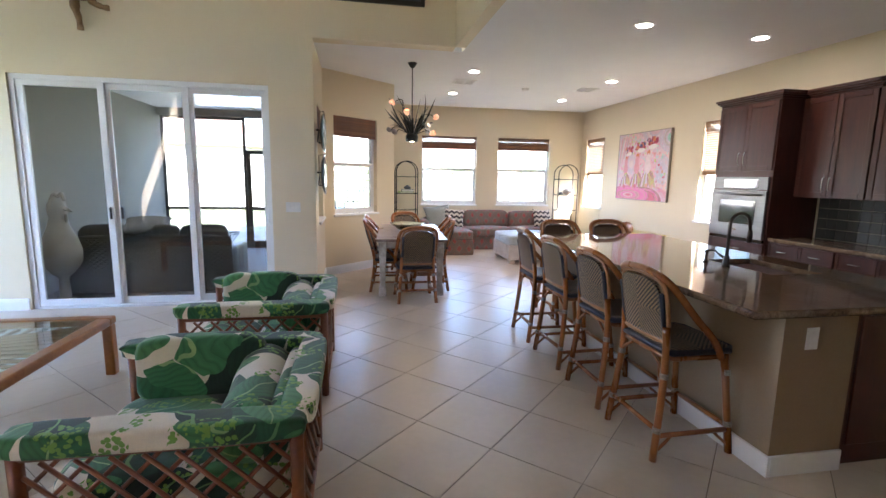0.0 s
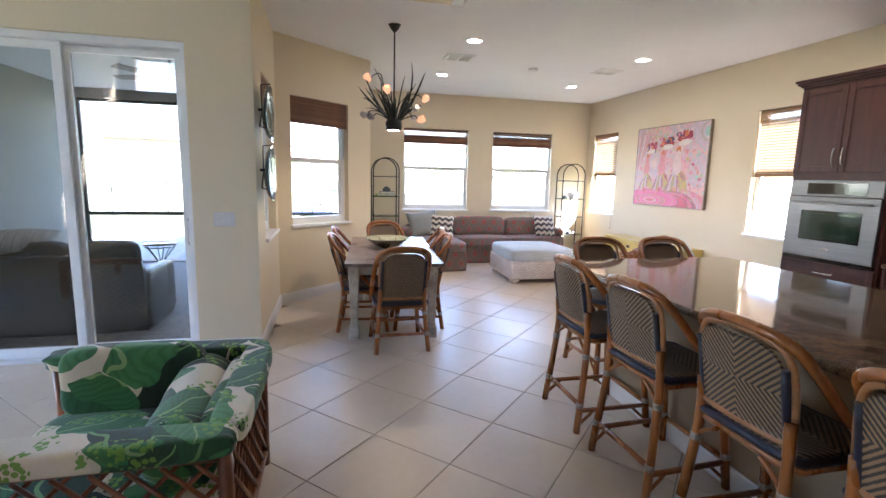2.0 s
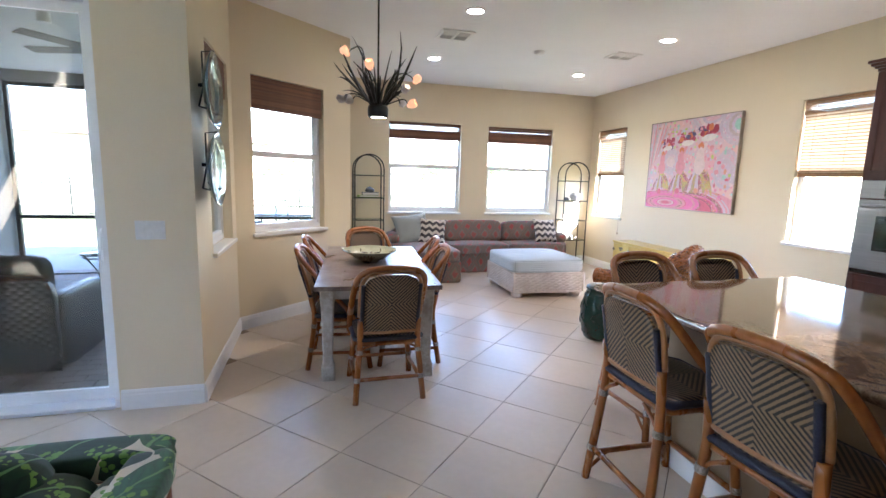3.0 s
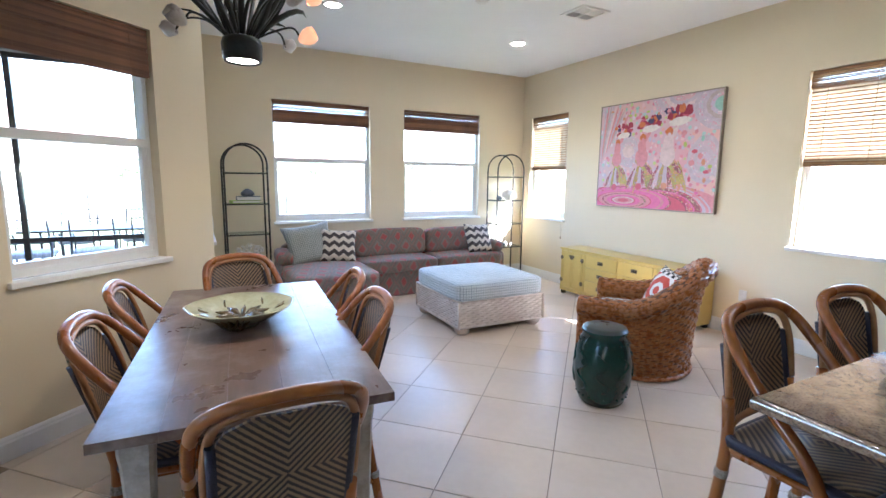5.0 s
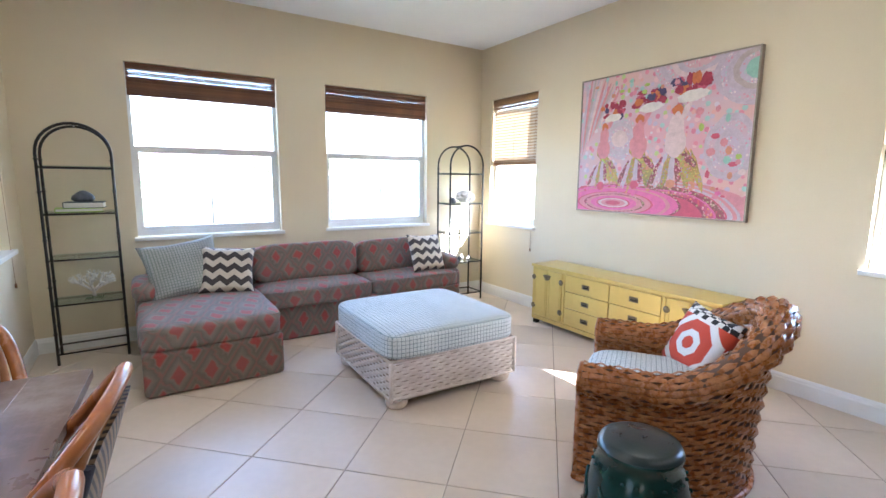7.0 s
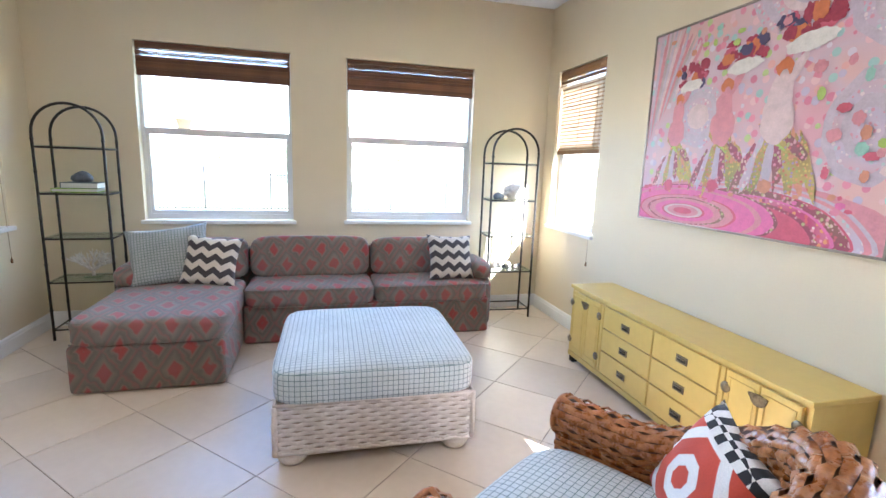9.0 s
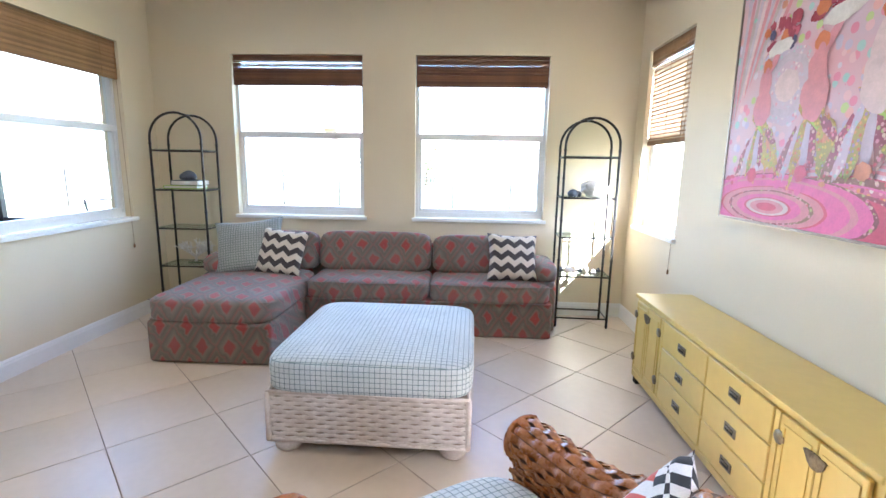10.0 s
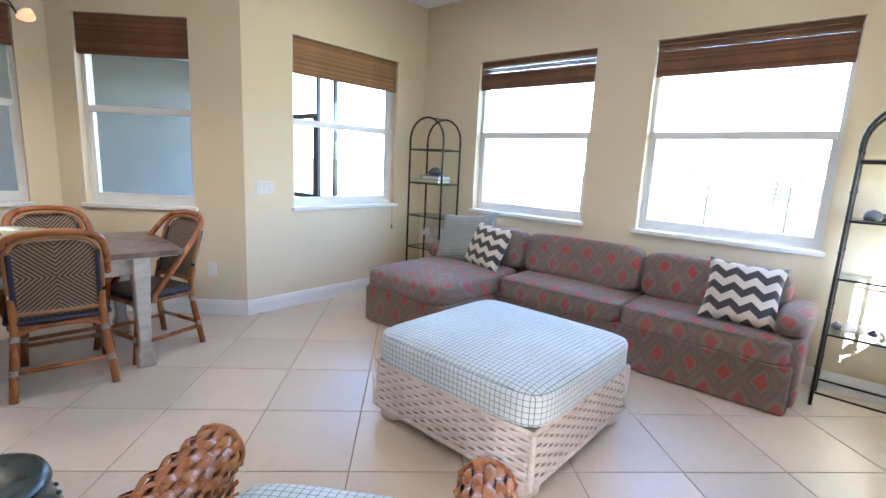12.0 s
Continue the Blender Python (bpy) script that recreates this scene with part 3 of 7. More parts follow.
def pillow_mesh(bm, w, h, t, n=16):
    """A square stuffed pillow in its local xy plane, with drawn-in edges and pointed corners."""
    grid = {}
    for s in (1, -1):
        for i in range(n + 1):
            for j in range(n + 1):
                u, v = -1 + 2 * i / n, -1 + 2 * j / n
                if s == -1 and (i in (0, n) or j in (0, n)):
                    grid[s, i, j] = grid[1, i, j]
                    continue
                x = u * w / 2 * (1 - 0.10 * (1 - v * v) * abs(u) ** 3)
                y = v * h / 2 * (1 - 0.10 * (1 - u * u) * abs(v) ** 3)
                z = s * t / 2 * ((1 - u * u) * (1 - v * v)) ** 0.42 + 0.006 * noise.noise(Vector((u * 3, v * 3, w * 9)))
                grid[s, i, j] = bm.verts.new((x, y, z))
        for i in range(n):
            for j in range(n):
                q = [grid[s, i, j], grid[s, i + 1, j], grid[s, i + 1, j + 1], grid[s, i, j + 1]]
                bm.faces.new(q if s == 1 else q[::-1]).smooth = True


def pillow(label, material, w, h, t, m, group="sofa pillows"):
    bm = bmesh.new()
    pillow_mesh(bm, w, h, t)
    return single("throw_pillow", bm, material, label, "pillow", m, group)


pillow("brown and cream chevron knit pillow on the sofa", CHEVRON, 0.44, 0.42, 0.16, pose(2.40, 10.09, 0.665, 66, 4, -10))
pillow("brown and cream chevron knit pillow on the sofa", CHEVRON, 0.44, 0.42, 0.16, pose(4.40, 10.10, 0.665, 66, 3, 8))
pillow("grey checked cotton pillow leaning on the sofa", CHECK_SMALL, 0.60, 0.50, 0.17, pose(2.08, 10.17, 0.70, 62, -6, 10))


# ---- woven work ----
def weave(bm, f, nu, nv, amp, fill=0.94, v0=0.0, v1=1.0, u0=0.0, u1=1.0):
    """Rows of flat cane that pass over and under; f gives place and normal at (u, v)."""
    for j in range(nv):
        a, b = v0 + (v1 - v0) * (j + (1 - fill) / 2) / nv, v0 + (v1 - v0) * (j + 1 - (1 - fill) / 2) / nv
        last = None
        for i in range(2 * nu + 1):
            u = u0 + (u1 - u0) * i / (2 * nu)
            off = amp * math.cos(math.pi * (i / 2 + j)) + 0.0008 * noise.noise(Vector((i * 0.7, j * 1.3, 5)))
            row = []
            for k, lift in ((0.0, -0.35), (0.5, 0.45), (1.0, -0.35)):
                p, n = f(u, a + (b - a) * k)
                row.append(bm.verts.new(p + n * (off + lift * amp)))
            if last:
                for k in range(2):
                    bm.faces.new((last[k], row[k], row[k + 1], last[k + 1])).smooth = True
            last = row


def flat(p0, du, dv):
    p0, du, dv = Vector(p0), Vector(du), Vector(dv)
    n = du.cross(dv).normalized()
    return lambda u, v: (p0 + du * u + dv * v, n)


def ottoman():
    ob = thing("ottoman", "square whitewashed wicker ottoman with a pale checked cushion", "ottoman", pose(3.54, 8.715, 0, 0, 0, -1.0))
    a = 0.495
    part("core", boxed(-a + 0.012, a - 0.012, -a + 0.012, a - 0.012, 0.075, 0.33), WICKER_CORE_PALE, ob)
    z0, h = 0.075, 0.255
    for du, p in (((2 * a, 0, 0), (-a, -a, z0)), ((0, 2 * a, 0), (a, -a, z0)), ((-2 * a, 0, 0), (a, a, z0)), ((0, -2 * a, 0), (-a, a, z0))):
        bm = bmesh.new()
        weave(bm, flat(p, du, (0, 0, h)), 19, 11, 0.0075, 0.97)
        tagged(part("woven_side", bm, WHITE_WICKER, ob), kind="stuff")
    for x in (-1, 1):
        for y in (-1, 1):
            bm = bmesh.new()
            tube(bm, ((x * a, y * a, z0), (x * a, y * a, z0 + h)), 0.014, 8)
            part("corner_post", bm, WHITE_WICKER, ob)
            bm = bmesh.new()
            lathe(bm, ((0.0, 0.0), (0.055, 0.0), (0.072, 0.02), (0.075, 0.045), (0.06, 0.08)), 16, (x * (a - 0.075), y * (a - 0.075), 0))
            part("bun_foot", bm, WHITE_WICKER, ob)
    bm = bmesh.new()
    for z in (z0, z0 + h):
        tube(bm, ((-a, -a, z), (a, -a, z), (a, a, z), (-a, a, z)), 0.011, 8, True)
    part("braid", bm, WHITE_WICKER, ob)
    bm = bmesh.new()
    soft(bm, 1.03, 1.03, 0.185, (0, 0, 0.322), p=9, n=22, crown=0.28, nz=10)
    part("cushion", bm, CHECK, ob, "pale blue checked cotton cushion")


ottoman()


def wicker_chair():
    ob = thing("wicker_armchair", "rounded brown wicker tub armchair with a checked seat cushion", "armchair", pose(4.06, 7.11, 0, 0, 0, 213.5))
    W, D = 0.39, 0.42            # half width to the arm's middle; straight side length
    def plan(u, grow):
        # from the front of one arm round the back to the other; local front is -y
        r = W + grow
        straight, arc = D, math.pi * r * 0.92
        s = u * (2 * straight + arc)
        if s < straight:
            return Vector((-r, -0.34 + s, 0)), Vector((-1, 0, 0))
        if s > straight + arc:
            return Vector((r, -0.34 + D - (s - straight - arc), 0)), Vector((1, 0, 0))
        t = math.pi * (1 - (s - straight) / arc)
        return Vector((r * math.cos(t), -0.34 + D + 0.84 * r * math.sin(t), 0)), Vector((math.cos(t), math.sin(t), 0))
    def top(u):
        k = max(0.0, 1 - abs(u - 0.5) / 0.36)
        return 0.515 + 0.31 * (k * k * (3 - 2 * k))
    def lean(u):
        return 0.10 * max(0.0, 1 - abs(u - 0.5) / 0.36)
    def shell(grow):
        def f(u, v):
            p, n = plan(u, grow + lean(u) * v * v)
            p.z = 0.035 + (top(u) - 0.035) * v
            return p, n if grow > 0 else -n
        return f
    bm = bmesh.new()
    weave(bm, shell(0.045), 44, 22, 0.0082)
    tagged(part("outer_weave", bm, WICKER, ob), kind="stuff")
    bm = bmesh.new()
    weave(bm, shell(-0.045), 42, 13, 0.0065, v0=0.42)
    tagged(part("inner_weave", bm, WICKER, ob), kind="stuff")
    # Dark sheets behind both weaves, painted as the shade between strands.
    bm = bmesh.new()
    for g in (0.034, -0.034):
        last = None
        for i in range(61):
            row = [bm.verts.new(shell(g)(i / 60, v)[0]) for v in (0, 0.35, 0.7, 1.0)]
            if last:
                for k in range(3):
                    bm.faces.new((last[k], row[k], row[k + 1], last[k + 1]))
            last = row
    part("gap_shade", bm, WICKER_GAP_SHADE, ob)
    R = 0.078
    def roll(u, v):
        p, n = plan(u, 0.012 + lean(u))
        p.z = top(u)
        a = 2 * math.pi * v
        d = n * math.cos(a) + Vector((0, 0, 1)) * math.sin(a)
        return p + d * R, d
    bm = bmesh.new()
    weave(bm, roll, 50, 15, 0.0075)
    tagged(part("rolled_edge", bm, WICKER, ob), kind="stuff")
    # Dark filler in the roll, its colour standing for shade between canes.
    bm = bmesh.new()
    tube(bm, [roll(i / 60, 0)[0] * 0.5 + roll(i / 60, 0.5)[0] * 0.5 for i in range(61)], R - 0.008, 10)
    part("roll_gap_shade", bm, WICKER_GAP_SHADE, ob)
    for u in (0.0, 1.0):
        bm = bmesh.new()
        c = (roll(u, 0)[0] + roll(u, 0.5)[0]) / 2
        for k, r in enumerate((0.072, 0.05, 0.028)):
            tube(bm, [c + Vector((r * math.cos(a), -0.008 - 0.004 * k, r * math.sin(a))) for a in np.linspace(0, 2 * math.pi, 20)[:-1]], 0.012, 7, True)
        x = c.x
        tube(bm, ((x, -0.345, 0.02), (x, -0.345, c.z - 0.06)), 0.022, 8)
        part("arm_front", bm, WICKER, ob)
    bm = bmesh.new()
    weave(bm, flat((-W - 0.03, -0.345, 0.04), (2 * W + 0.06, 0, 0), (0, 0, 0.28)), 26, 18, 0.0045)
    tagged(part("front_skirt", bm, WICKER, ob), kind="stuff")
    bm = bmesh.new()
    tube(bm, [plan(i / 40, 0.052)[0] + Vector((0, 0, 0.022)) for i in range(41)], 0.017, 8)
    tube(bm, ((-W - 0.05, -0.35, 0.022), (W + 0.05, -0.35, 0.022)), 0.017, 8)
    part("base_braid", bm, WICKER, ob)
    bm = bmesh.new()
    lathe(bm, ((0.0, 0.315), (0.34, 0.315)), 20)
    part("seat_deck", bm, WICKER_GAP_SHADE, ob)
    bm = bmesh.new()
    soft(bm, 0.68, 0.70, 0.13, (0, -0.02, 0.32), p=4.5, n=16, crown=0.2)
    part("seat_cushion", bm, CHECK, ob, "pale checked cotton cushion")
    return ob


wicker_chair()
def facing(p, n, roll=0.0):
    """A pose at p whose local z points along n and whose local y points up."""
    z = Vector(n).normalized()
    x = Vector((0, 0, 1)).cross(z).normalized()
    y = z.cross(x)
    return Matrix.Translation(p) @ Matrix((x, y, z)).transposed().to_4x4() @ pose(0, 0, 0, 0, 0, roll)


CHAIR = pose(4.06, 7.11, 0, 0, 0, 213.5)
pillow("red and white ring print pillow with black border", RINGS, 0.42, 0.40, 0.15, CHAIR @ facing((-0.265, 0.21, 0.56), (0.50, -0.70, 0.50), -6), "armchair pillow")


def garden_stool():
    ob = thing("garden_stool", "dark green glazed ceramic drum stool", "stool", pose(3.275, 6.675, 0))
    bm = bmesh.new()
    prof = [(0.0, 0.0), (0.125, 0.0), (0.135, 0.012)] + [(0.132 + 0.058 * math.sin(math.pi * (0.06 + 0.92 * k / 14)) ** 0.8, 0.02 + 0.46 * k / 14) for k in range(15)] + [(0.150, 0.495), (0.146, 0.505)]
    lathe(bm, prof, 40)
    part("body", bm, DRUM, ob)
    bm = bmesh.new()
    lathe(bm, ((0.148, 0.505), (0.14, 0.522), (0.12, 0.530), (0.0, 0.533)), 40)
    part("top", bm, DRUM_TOP, ob, "worn glazed top")
    bm = bmesh.new()
    for z in (0.07, 0.43):
        r = 0.132 + 0.058 * math.sin(math.pi * (0.06 + 0.92 * (z - 0.02) / 0.46)) ** 0.8
        for k in range(22):
            a = 2 * math.pi * k / 22
            lathe(bm, ((0.0, 0.006), (0.007, 0.004), (0.009, -0.003)), 6, (r * math.cos(a), r * math.sin(a), z))
    part("studs", bm, DRUM, ob)
    for k in range(8):
        bm = bmesh.new()
        a0 = 2 * math.pi * k / 8
        pts = []
        for i in range(13):
            z = 0.12 + 0.26 * i / 12
            r = 0.134 + 0.058 * math.sin(math.pi * (0.06 + 0.92 * (z - 0.02) / 0.46)) ** 0.8
            a = a0 + 0.22 * math.sin(i * 0.9)
            pts.append((r * math.cos(a), r * math.sin(a), z))
        tube(bm, pts, 0.006, 6)
        part("relief", bm, DRUM, ob)


garden_stool()


# ---- den: chest ----
def chest():
    L, Dp, Hh = 1.88, 0.36, 0.615
    ob = thing("campaign_chest", "low yellow lacquered campaign chest with brass pulls", "chest", pose(5.15, 9.225, 0, 0, 0, -90))
    # local x runs along the front, local y into the wall
    part("carcass", boxed(0.0, L, 0.012, Dp, 0.085, Hh - 0.026), YELLOW, ob)
    part("top", boxed(-0.008, L + 0.008, -0.008, Dp, Hh - 0.025, Hh, 0.004, 2), YELLOW, ob)
    bm = bmesh.new()
    box(bm, 0.004, L - 0.004, 0.004, Dp - 0.01, 0.045, 0.084, 0.003)
    part("plinth_rail", bm, YELLOW, ob)
    for x in (0.02, L - 0.07):
        for y in (0.01, Dp - 0.06):
            part("foot", boxed(x, x + 0.05, y, y + 0.05, 0.0, 0.045, 0.003), SHADOW, ob)
    def pull(parent, x, z, w=0.085):
        bm = bmesh.new()
        box(bm, x - w / 2, x + w / 2, -0.013, -0.008, z - 0.022, z + 0.022, 0.002)
        plate = part("pull", bm, BRASS, parent, "brass recessed pull")
        part("pull_recess", boxed(x - w * 0.32, x + w * 0.32, -0.0145, -0.0132, z - 0.011, z + 0.011), SHADOW, plate)
        bm = bmesh.new()
        tube(bm, ((x - w * 0.3, -0.017, z + 0.006), (x + w * 0.3, -0.017, z + 0.006)), 0.0035, 6)
        part("bail", bm, BRASS, plate)
    z0, z1 = 0.10, Hh - 0.04
    def door(a, b):
        d = part("door", boxed(a, b, -0.007, 0.011, z0, z1, 0.003), YELLOW, ob)
        bm = bmesh.new()
        for p0, p1, q0, q1 in ((a + 0.02, a + 0.03, z0 + 0.03, z1 - 0.03), (b - 0.03, b - 0.02, z0 + 0.03, z1 - 0.03), (a + 0.03, b - 0.03, z0 + 0.03, z0 + 0.04), (a + 0.03, b - 0.03, z1 - 0.04, z1 - 0.03)):
            box(bm, p0, p1, -0.011, -0.0065, q0, q1)
        part("panel_mould", bm, YELLOW, d)
        return d
    def crest(d, x, z):
        bm = bmesh.new()
        vs = [bm.verts.new((x + 0.055 * math.cos(a) * (1 if math.sin(a) > 0 else 0.8), y, z + (0.012 if math.sin(a) > 0 else 0.045) * math.sin(a))) for y in (-0.0125, -0.0075) for a in np.linspace(0, 2 * math.pi, 17)[:-1]]
        bm.faces.new(vs[:16])
        bm.faces.new(vs[16:][::-1])
        for i in range(16):
            bm.faces.new((vs[i], vs[16 + i], vs[16 + (i + 1) % 16], vs[(i + 1) % 16]))
        part("lock_plate", bm, BRASS, d, "brass shield-shaped lock plate")
    for a, b, c in ((0.03, 0.215, 0), (0.22, 0.405, 1), (1.475, 1.655, 0), (1.66, 1.85, 1)):
        d = door(a, b)
        if c == 0:
            crest(d, b + 0.002, z1 - 0.055)
        hx = a + 0.006 if c == 0 else b - 0.006
        for z in (z0 + 0.09, z1 - 0.09):
            bm = bmesh.new()
            lathe(bm, ((0.0, -0.006), (0.026, -0.005), (0.028, 0.0)), 14)
            bmesh.ops.transform(bm, matrix=pose(hx, -0.0075, z, -90, 0, 0), verts=bm.verts)
            part("hinge", bm, BRASS, d, "round brass hinge")
    part("stile", boxed(0.415, 0.44, -0.004, 0.011, z0, z1), YELLOW, ob)
    part("stile", boxed(1.44, 1.465, -0.004, 0.011, z0, z1), YELLOW, ob)
    for a, b in ((0.45, 0.945), (0.955, 1.43)):
        for k in range(3):
            q0 = z0 + k * (z1 - z0 + 0.008) / 3
            q1 = q0 + (z1 - z0 - 0.016) / 3
            d = part("drawer", boxed(a, b, -0.007, 0.011, q0, q1, 0.003), YELLOW, ob)
            pull(d, (a + b) / 2, (q0 + q1) / 2)


chest()


# ---- den: etageres and what stands on them ----
SHELVES = (1.52, 1.17, 0.82, 0.47, 0.085)


def etagere(m, label):
    ob = thing("etagere", label, "shelf", m, group="etageres")
    w, d = 0.228, 0.14
    for y in (-d, d):
        pts = [(-w, y, 0.0), (-w, y, 0.5), (-w, y, 1.1)] + [(-w * math.cos(a), y, 1.62 + w * math.sin(a)) for a in np.linspace(0, math.pi, 17)] + [(w, y, 1.1), (w, y, 0.5), (w, y, 0.0)]
        bm = bmesh.new()
        tube(bm, pts, 0.0105, 8)
        for x in (-w, w):
            for z in (0.25, 0.62, 0.98, 1.34, 1.58):
                tube(bm, ((x, y, z - 0.006), (x, y, z + 0.006)), 0.0145, 8)
        part("arched_frame", bm, BLACK_IRON, ob)
    for z in SHELVES:
        bm = bmesh.new()
        tube(bm, ((-w, -d, z), (w, -d, z), (w, d, z), (-w, d, z)), 0.0075, 6, True)
        rail = part("shelf_rail", bm, BLACK_IRON, ob)
        if z > 0.1:
            part("shelf_glass", boxed(-w + 0.004, w - 0.004, -d + 0.004, d - 0.004, z + 0.0078, z + 0.0138), SHELF_GLASS, rail, "clear glass shelf")
    bm = bmesh.new()
    tube(bm, ((0, -d, 1.62 + w), (0, d, 1.62 + w)), 0.007, 6)
    part("cross_bar", bm, BLACK_IRON, ob)
    return ob


ETL, ETR = pose(1.41, 10.41, 0, 0, 0, 2), pose(5.065, 10.42, 0, 0, 0, -2)
etagere(ETL, "black iron bamboo-style arched etagere with glass shelves")
etagere(ETR, "black iron bamboo-style arched etagere with glass shelves")


def book(label, cover, w, d, h, m):
    ob = thing("book", label, "book", m, group="shelf books")
    bm = bmesh.new()
    box(bm, -w / 2, w / 2, -d / 2, d / 2, 0, 0.004)
    box(bm, -w / 2, w / 2, -d / 2, d / 2, h - 0.004, h)
    box(bm, -w / 2, -w / 2 + 0.005, -d / 2, d / 2, 0.004, h - 0.004)
    part("cover", bm, cover, ob)
    part("page_block", boxed(-w / 2 + 0.005, w / 2 - 0.006, -d / 2 + 0.005, d / 2 - 0.005, 0.004, h - 0.004), PAPER, ob, "white page block")


GL = 0.0138
book("large flat green book on the glass shelf", BOOK_GREEN, 0.30, 0.22, 0.028, ETL @ pose(-0.01, 0, 1.17 + GL, 0, 0, 3))
book("slate blue book lying on a green book", BOOK_BLUE, 0.26, 0.19, 0.045, ETL @ pose(0.03, 0, 1.17 + GL + 0.0285, 0, 0, -4))
bm = bmesh.new()
lathe(bm, [(0.0, 0.0), (0.055, 0.0), (0.075, 0.02), (0.07, 0.045), (0.045, 0.07), (0.02, 0.085), (0.0, 0.09)], 18, wave=lambda a, r: 1 + 0.10 * math.sin(3 * a + r * 40))
single("sea_shell", bm, STONE_DARK, "grey sea shell resting on the books", "shell", ETL @ pose(0.02, 0, 1.17 + GL + 0.074))


def coral(label, m, size, seed):
    rng = random.Random(seed)
    ob = thing("coral", label, "coral", m, group="coral pieces")
    bm = bmesh.new()
    def branch(p, d, l, r, k):
        q = p + d * l
        tube(bm, (p, (p + q) / 2 + Vector((rng.uniform(-1, 1), rng.uniform(-1, 1), rng.uniform(-1, 1))) * l * 0.1, q), (r, r * 0.85, r * 0.7), 5)
        if k:
            for _ in range(3):
                n = (d + Vector((rng.uniform(-1, 1), rng.uniform(-0.7, 0.7), rng.uniform(-0.35, 0.6))) * 0.75).normalized()
                branch(q, n, l * rng.uniform(0.6, 0.85), r * 0.7, k - 1)
    for k in range(7):
        a = k / 7 * 2 * math.pi
        branch(Vector((0, 0, 0.05)), Vector((math.cos(a), 0.6 * math.sin(a), 0.75)).normalized(), size * 0.32, size * 0.05, 3)
    part("branch_cluster", bm, CORAL, ob)
    part("stand", boxed(-0.06, 0.06, -0.045, 0.045, 0.0, 0.012, 0.003), SHELF_GLASS, ob, "clear base")
    bm = bmesh.new()
    tube(bm, ((0, 0, 0.012), (0, 0, 0.06)), 0.012, 8)
    part("stem", bm, CORAL, ob)


coral("white branching coral on a clear base", ETL @ pose(0.03, 0, 0.47 + GL), 0.22, 3)
bm = bmesh.new()
bmesh.ops.create_icosphere(bm, subdivisions=4, radius=1.0)
for w in bm.verts:
    d = w.co.normalized()
    r = 1.0 + 0.30 * noise.noise(d * 2.6) + 0.22 * abs(noise.noise(d * 7.0))
    w.co = Vector((d.x * 0.105 * r, d.y * 0.085 * r, 0.066 + max(-0.064, d.z * 0.070 * r)))
for f in bm.faces:
    f.smooth = True
single("coral", bm, CORAL, "lumpy cream coral head on the glass shelf", "coral", ETR @ pose(0.07, 0.0, 1.17 + GL), "coral pieces")
for k, (x, y, s) in enumerate(((-0.12, -0.02, 0.05), (-0.06, 0.05, 0.035))):
    bm = bmesh.new()
    lathe(bm, [(0, 0), (s * 0.8, 0), (s, s * 0.5), (s * 0.6, s), (0, s * 1.25)], 14, wave=lambda a, r: 1 + 0.12 * math.sin(2 * a))
    single("glass_curio", bm, STONE_DARK, "small blue-grey stone curio on the glass shelf", "ornament", ETR @ pose(x, y, 1.17 + GL), "shelf curios")
rng = random.Random(11)
for k in range(7):
    s = rng.uniform(0.022, 0.042)
    bm = bmesh.new()
    lathe(bm, [(0, 0), (s * 0.8, 0), (s, s * 0.5), (s * 0.55, s * 1.1), (s * 0.3, s * 1.5), (0, s * 1.6)], 12, wave=lambda a, r: 1 + 0.2 * math.sin(3 * a + s * 200))
    single("shell_curio", bm, STONE_DARK if k % 3 == 0 else CORAL, "small dark shell on the lower glass shelf" if k % 3 == 0 else "small white shell on the lower glass shelf", "shell", ETR @ pose(-0.18 + 0.058 * k, rng.uniform(-0.07, 0.07), 0.47 + GL), "shelf shells")


# ---- rattan cafe seating ----
def herringbone(name, pale, dark, zc, k=26.0):
    m, nt, b = nodes_of(name)
    x, y, z = split(nt)
    d = calc(nt, "SUBTRACT", calc(nt, "ABSOLUTE", calc(nt, "SUBTRACT", z, zc)), calc(nt, "ABSOLUTE", x))
    f = calc(nt, "FRACT", calc(nt, "MULTIPLY", d, k * 1.55))
    grain = put(nt, "ShaderNodeTexNoise", Scale=180.0)
    nt.links.new(coords(nt), grain.inputs["Vector"])
    cut = calc(nt, "ADD", f, calc(nt, "MULTIPLY_ADD", grain.outputs[0], 0.3, -0.15))
    col = ramp(nt, cut, ((0.40, dark), (0.48, pale), (0.92, pale), (1.0, dark)))
    nt.links.new(col, b.inputs["Base Color"])
    b.inputs["Roughness"].default_value = 0.45
    cells = calc(nt, "MULTIPLY", tri_wave(nt, calc(nt, "MULTIPLY", x, 160.0)), tri_wave(nt, calc(nt, "MULTIPLY", z, 160.0)))
    bumped(nt, b, calc(nt, "ADD", cells, calc(nt, "MULTIPLY", f, 0.3)), 0.5, 0.003)
    return m


def seat_weave(name):
    m, nt, b = nodes_of(name)
    x, y, z = split(nt)
    d = calc(nt, "ADD", calc(nt, "ABSOLUTE", x), calc(nt, "ABSOLUTE", y))
    f = calc(nt, "FRACT", calc(nt, "MULTIPLY", d, 36.0))
    nt.links.new(ramp(nt, f, ((0.42, (0.022, 0.02, 0.022)), (0.5, (0.20, 0.145, 0.09)), (0.92, (0.17, 0.12, 0.075)), (1.0, (0.022, 0.02, 0.022)))), b.inputs["Base Color"])
    b.inputs["Roughness"].default_value = 0.45
    bumped(nt, b, f, 0.4, 0.003)
    return m


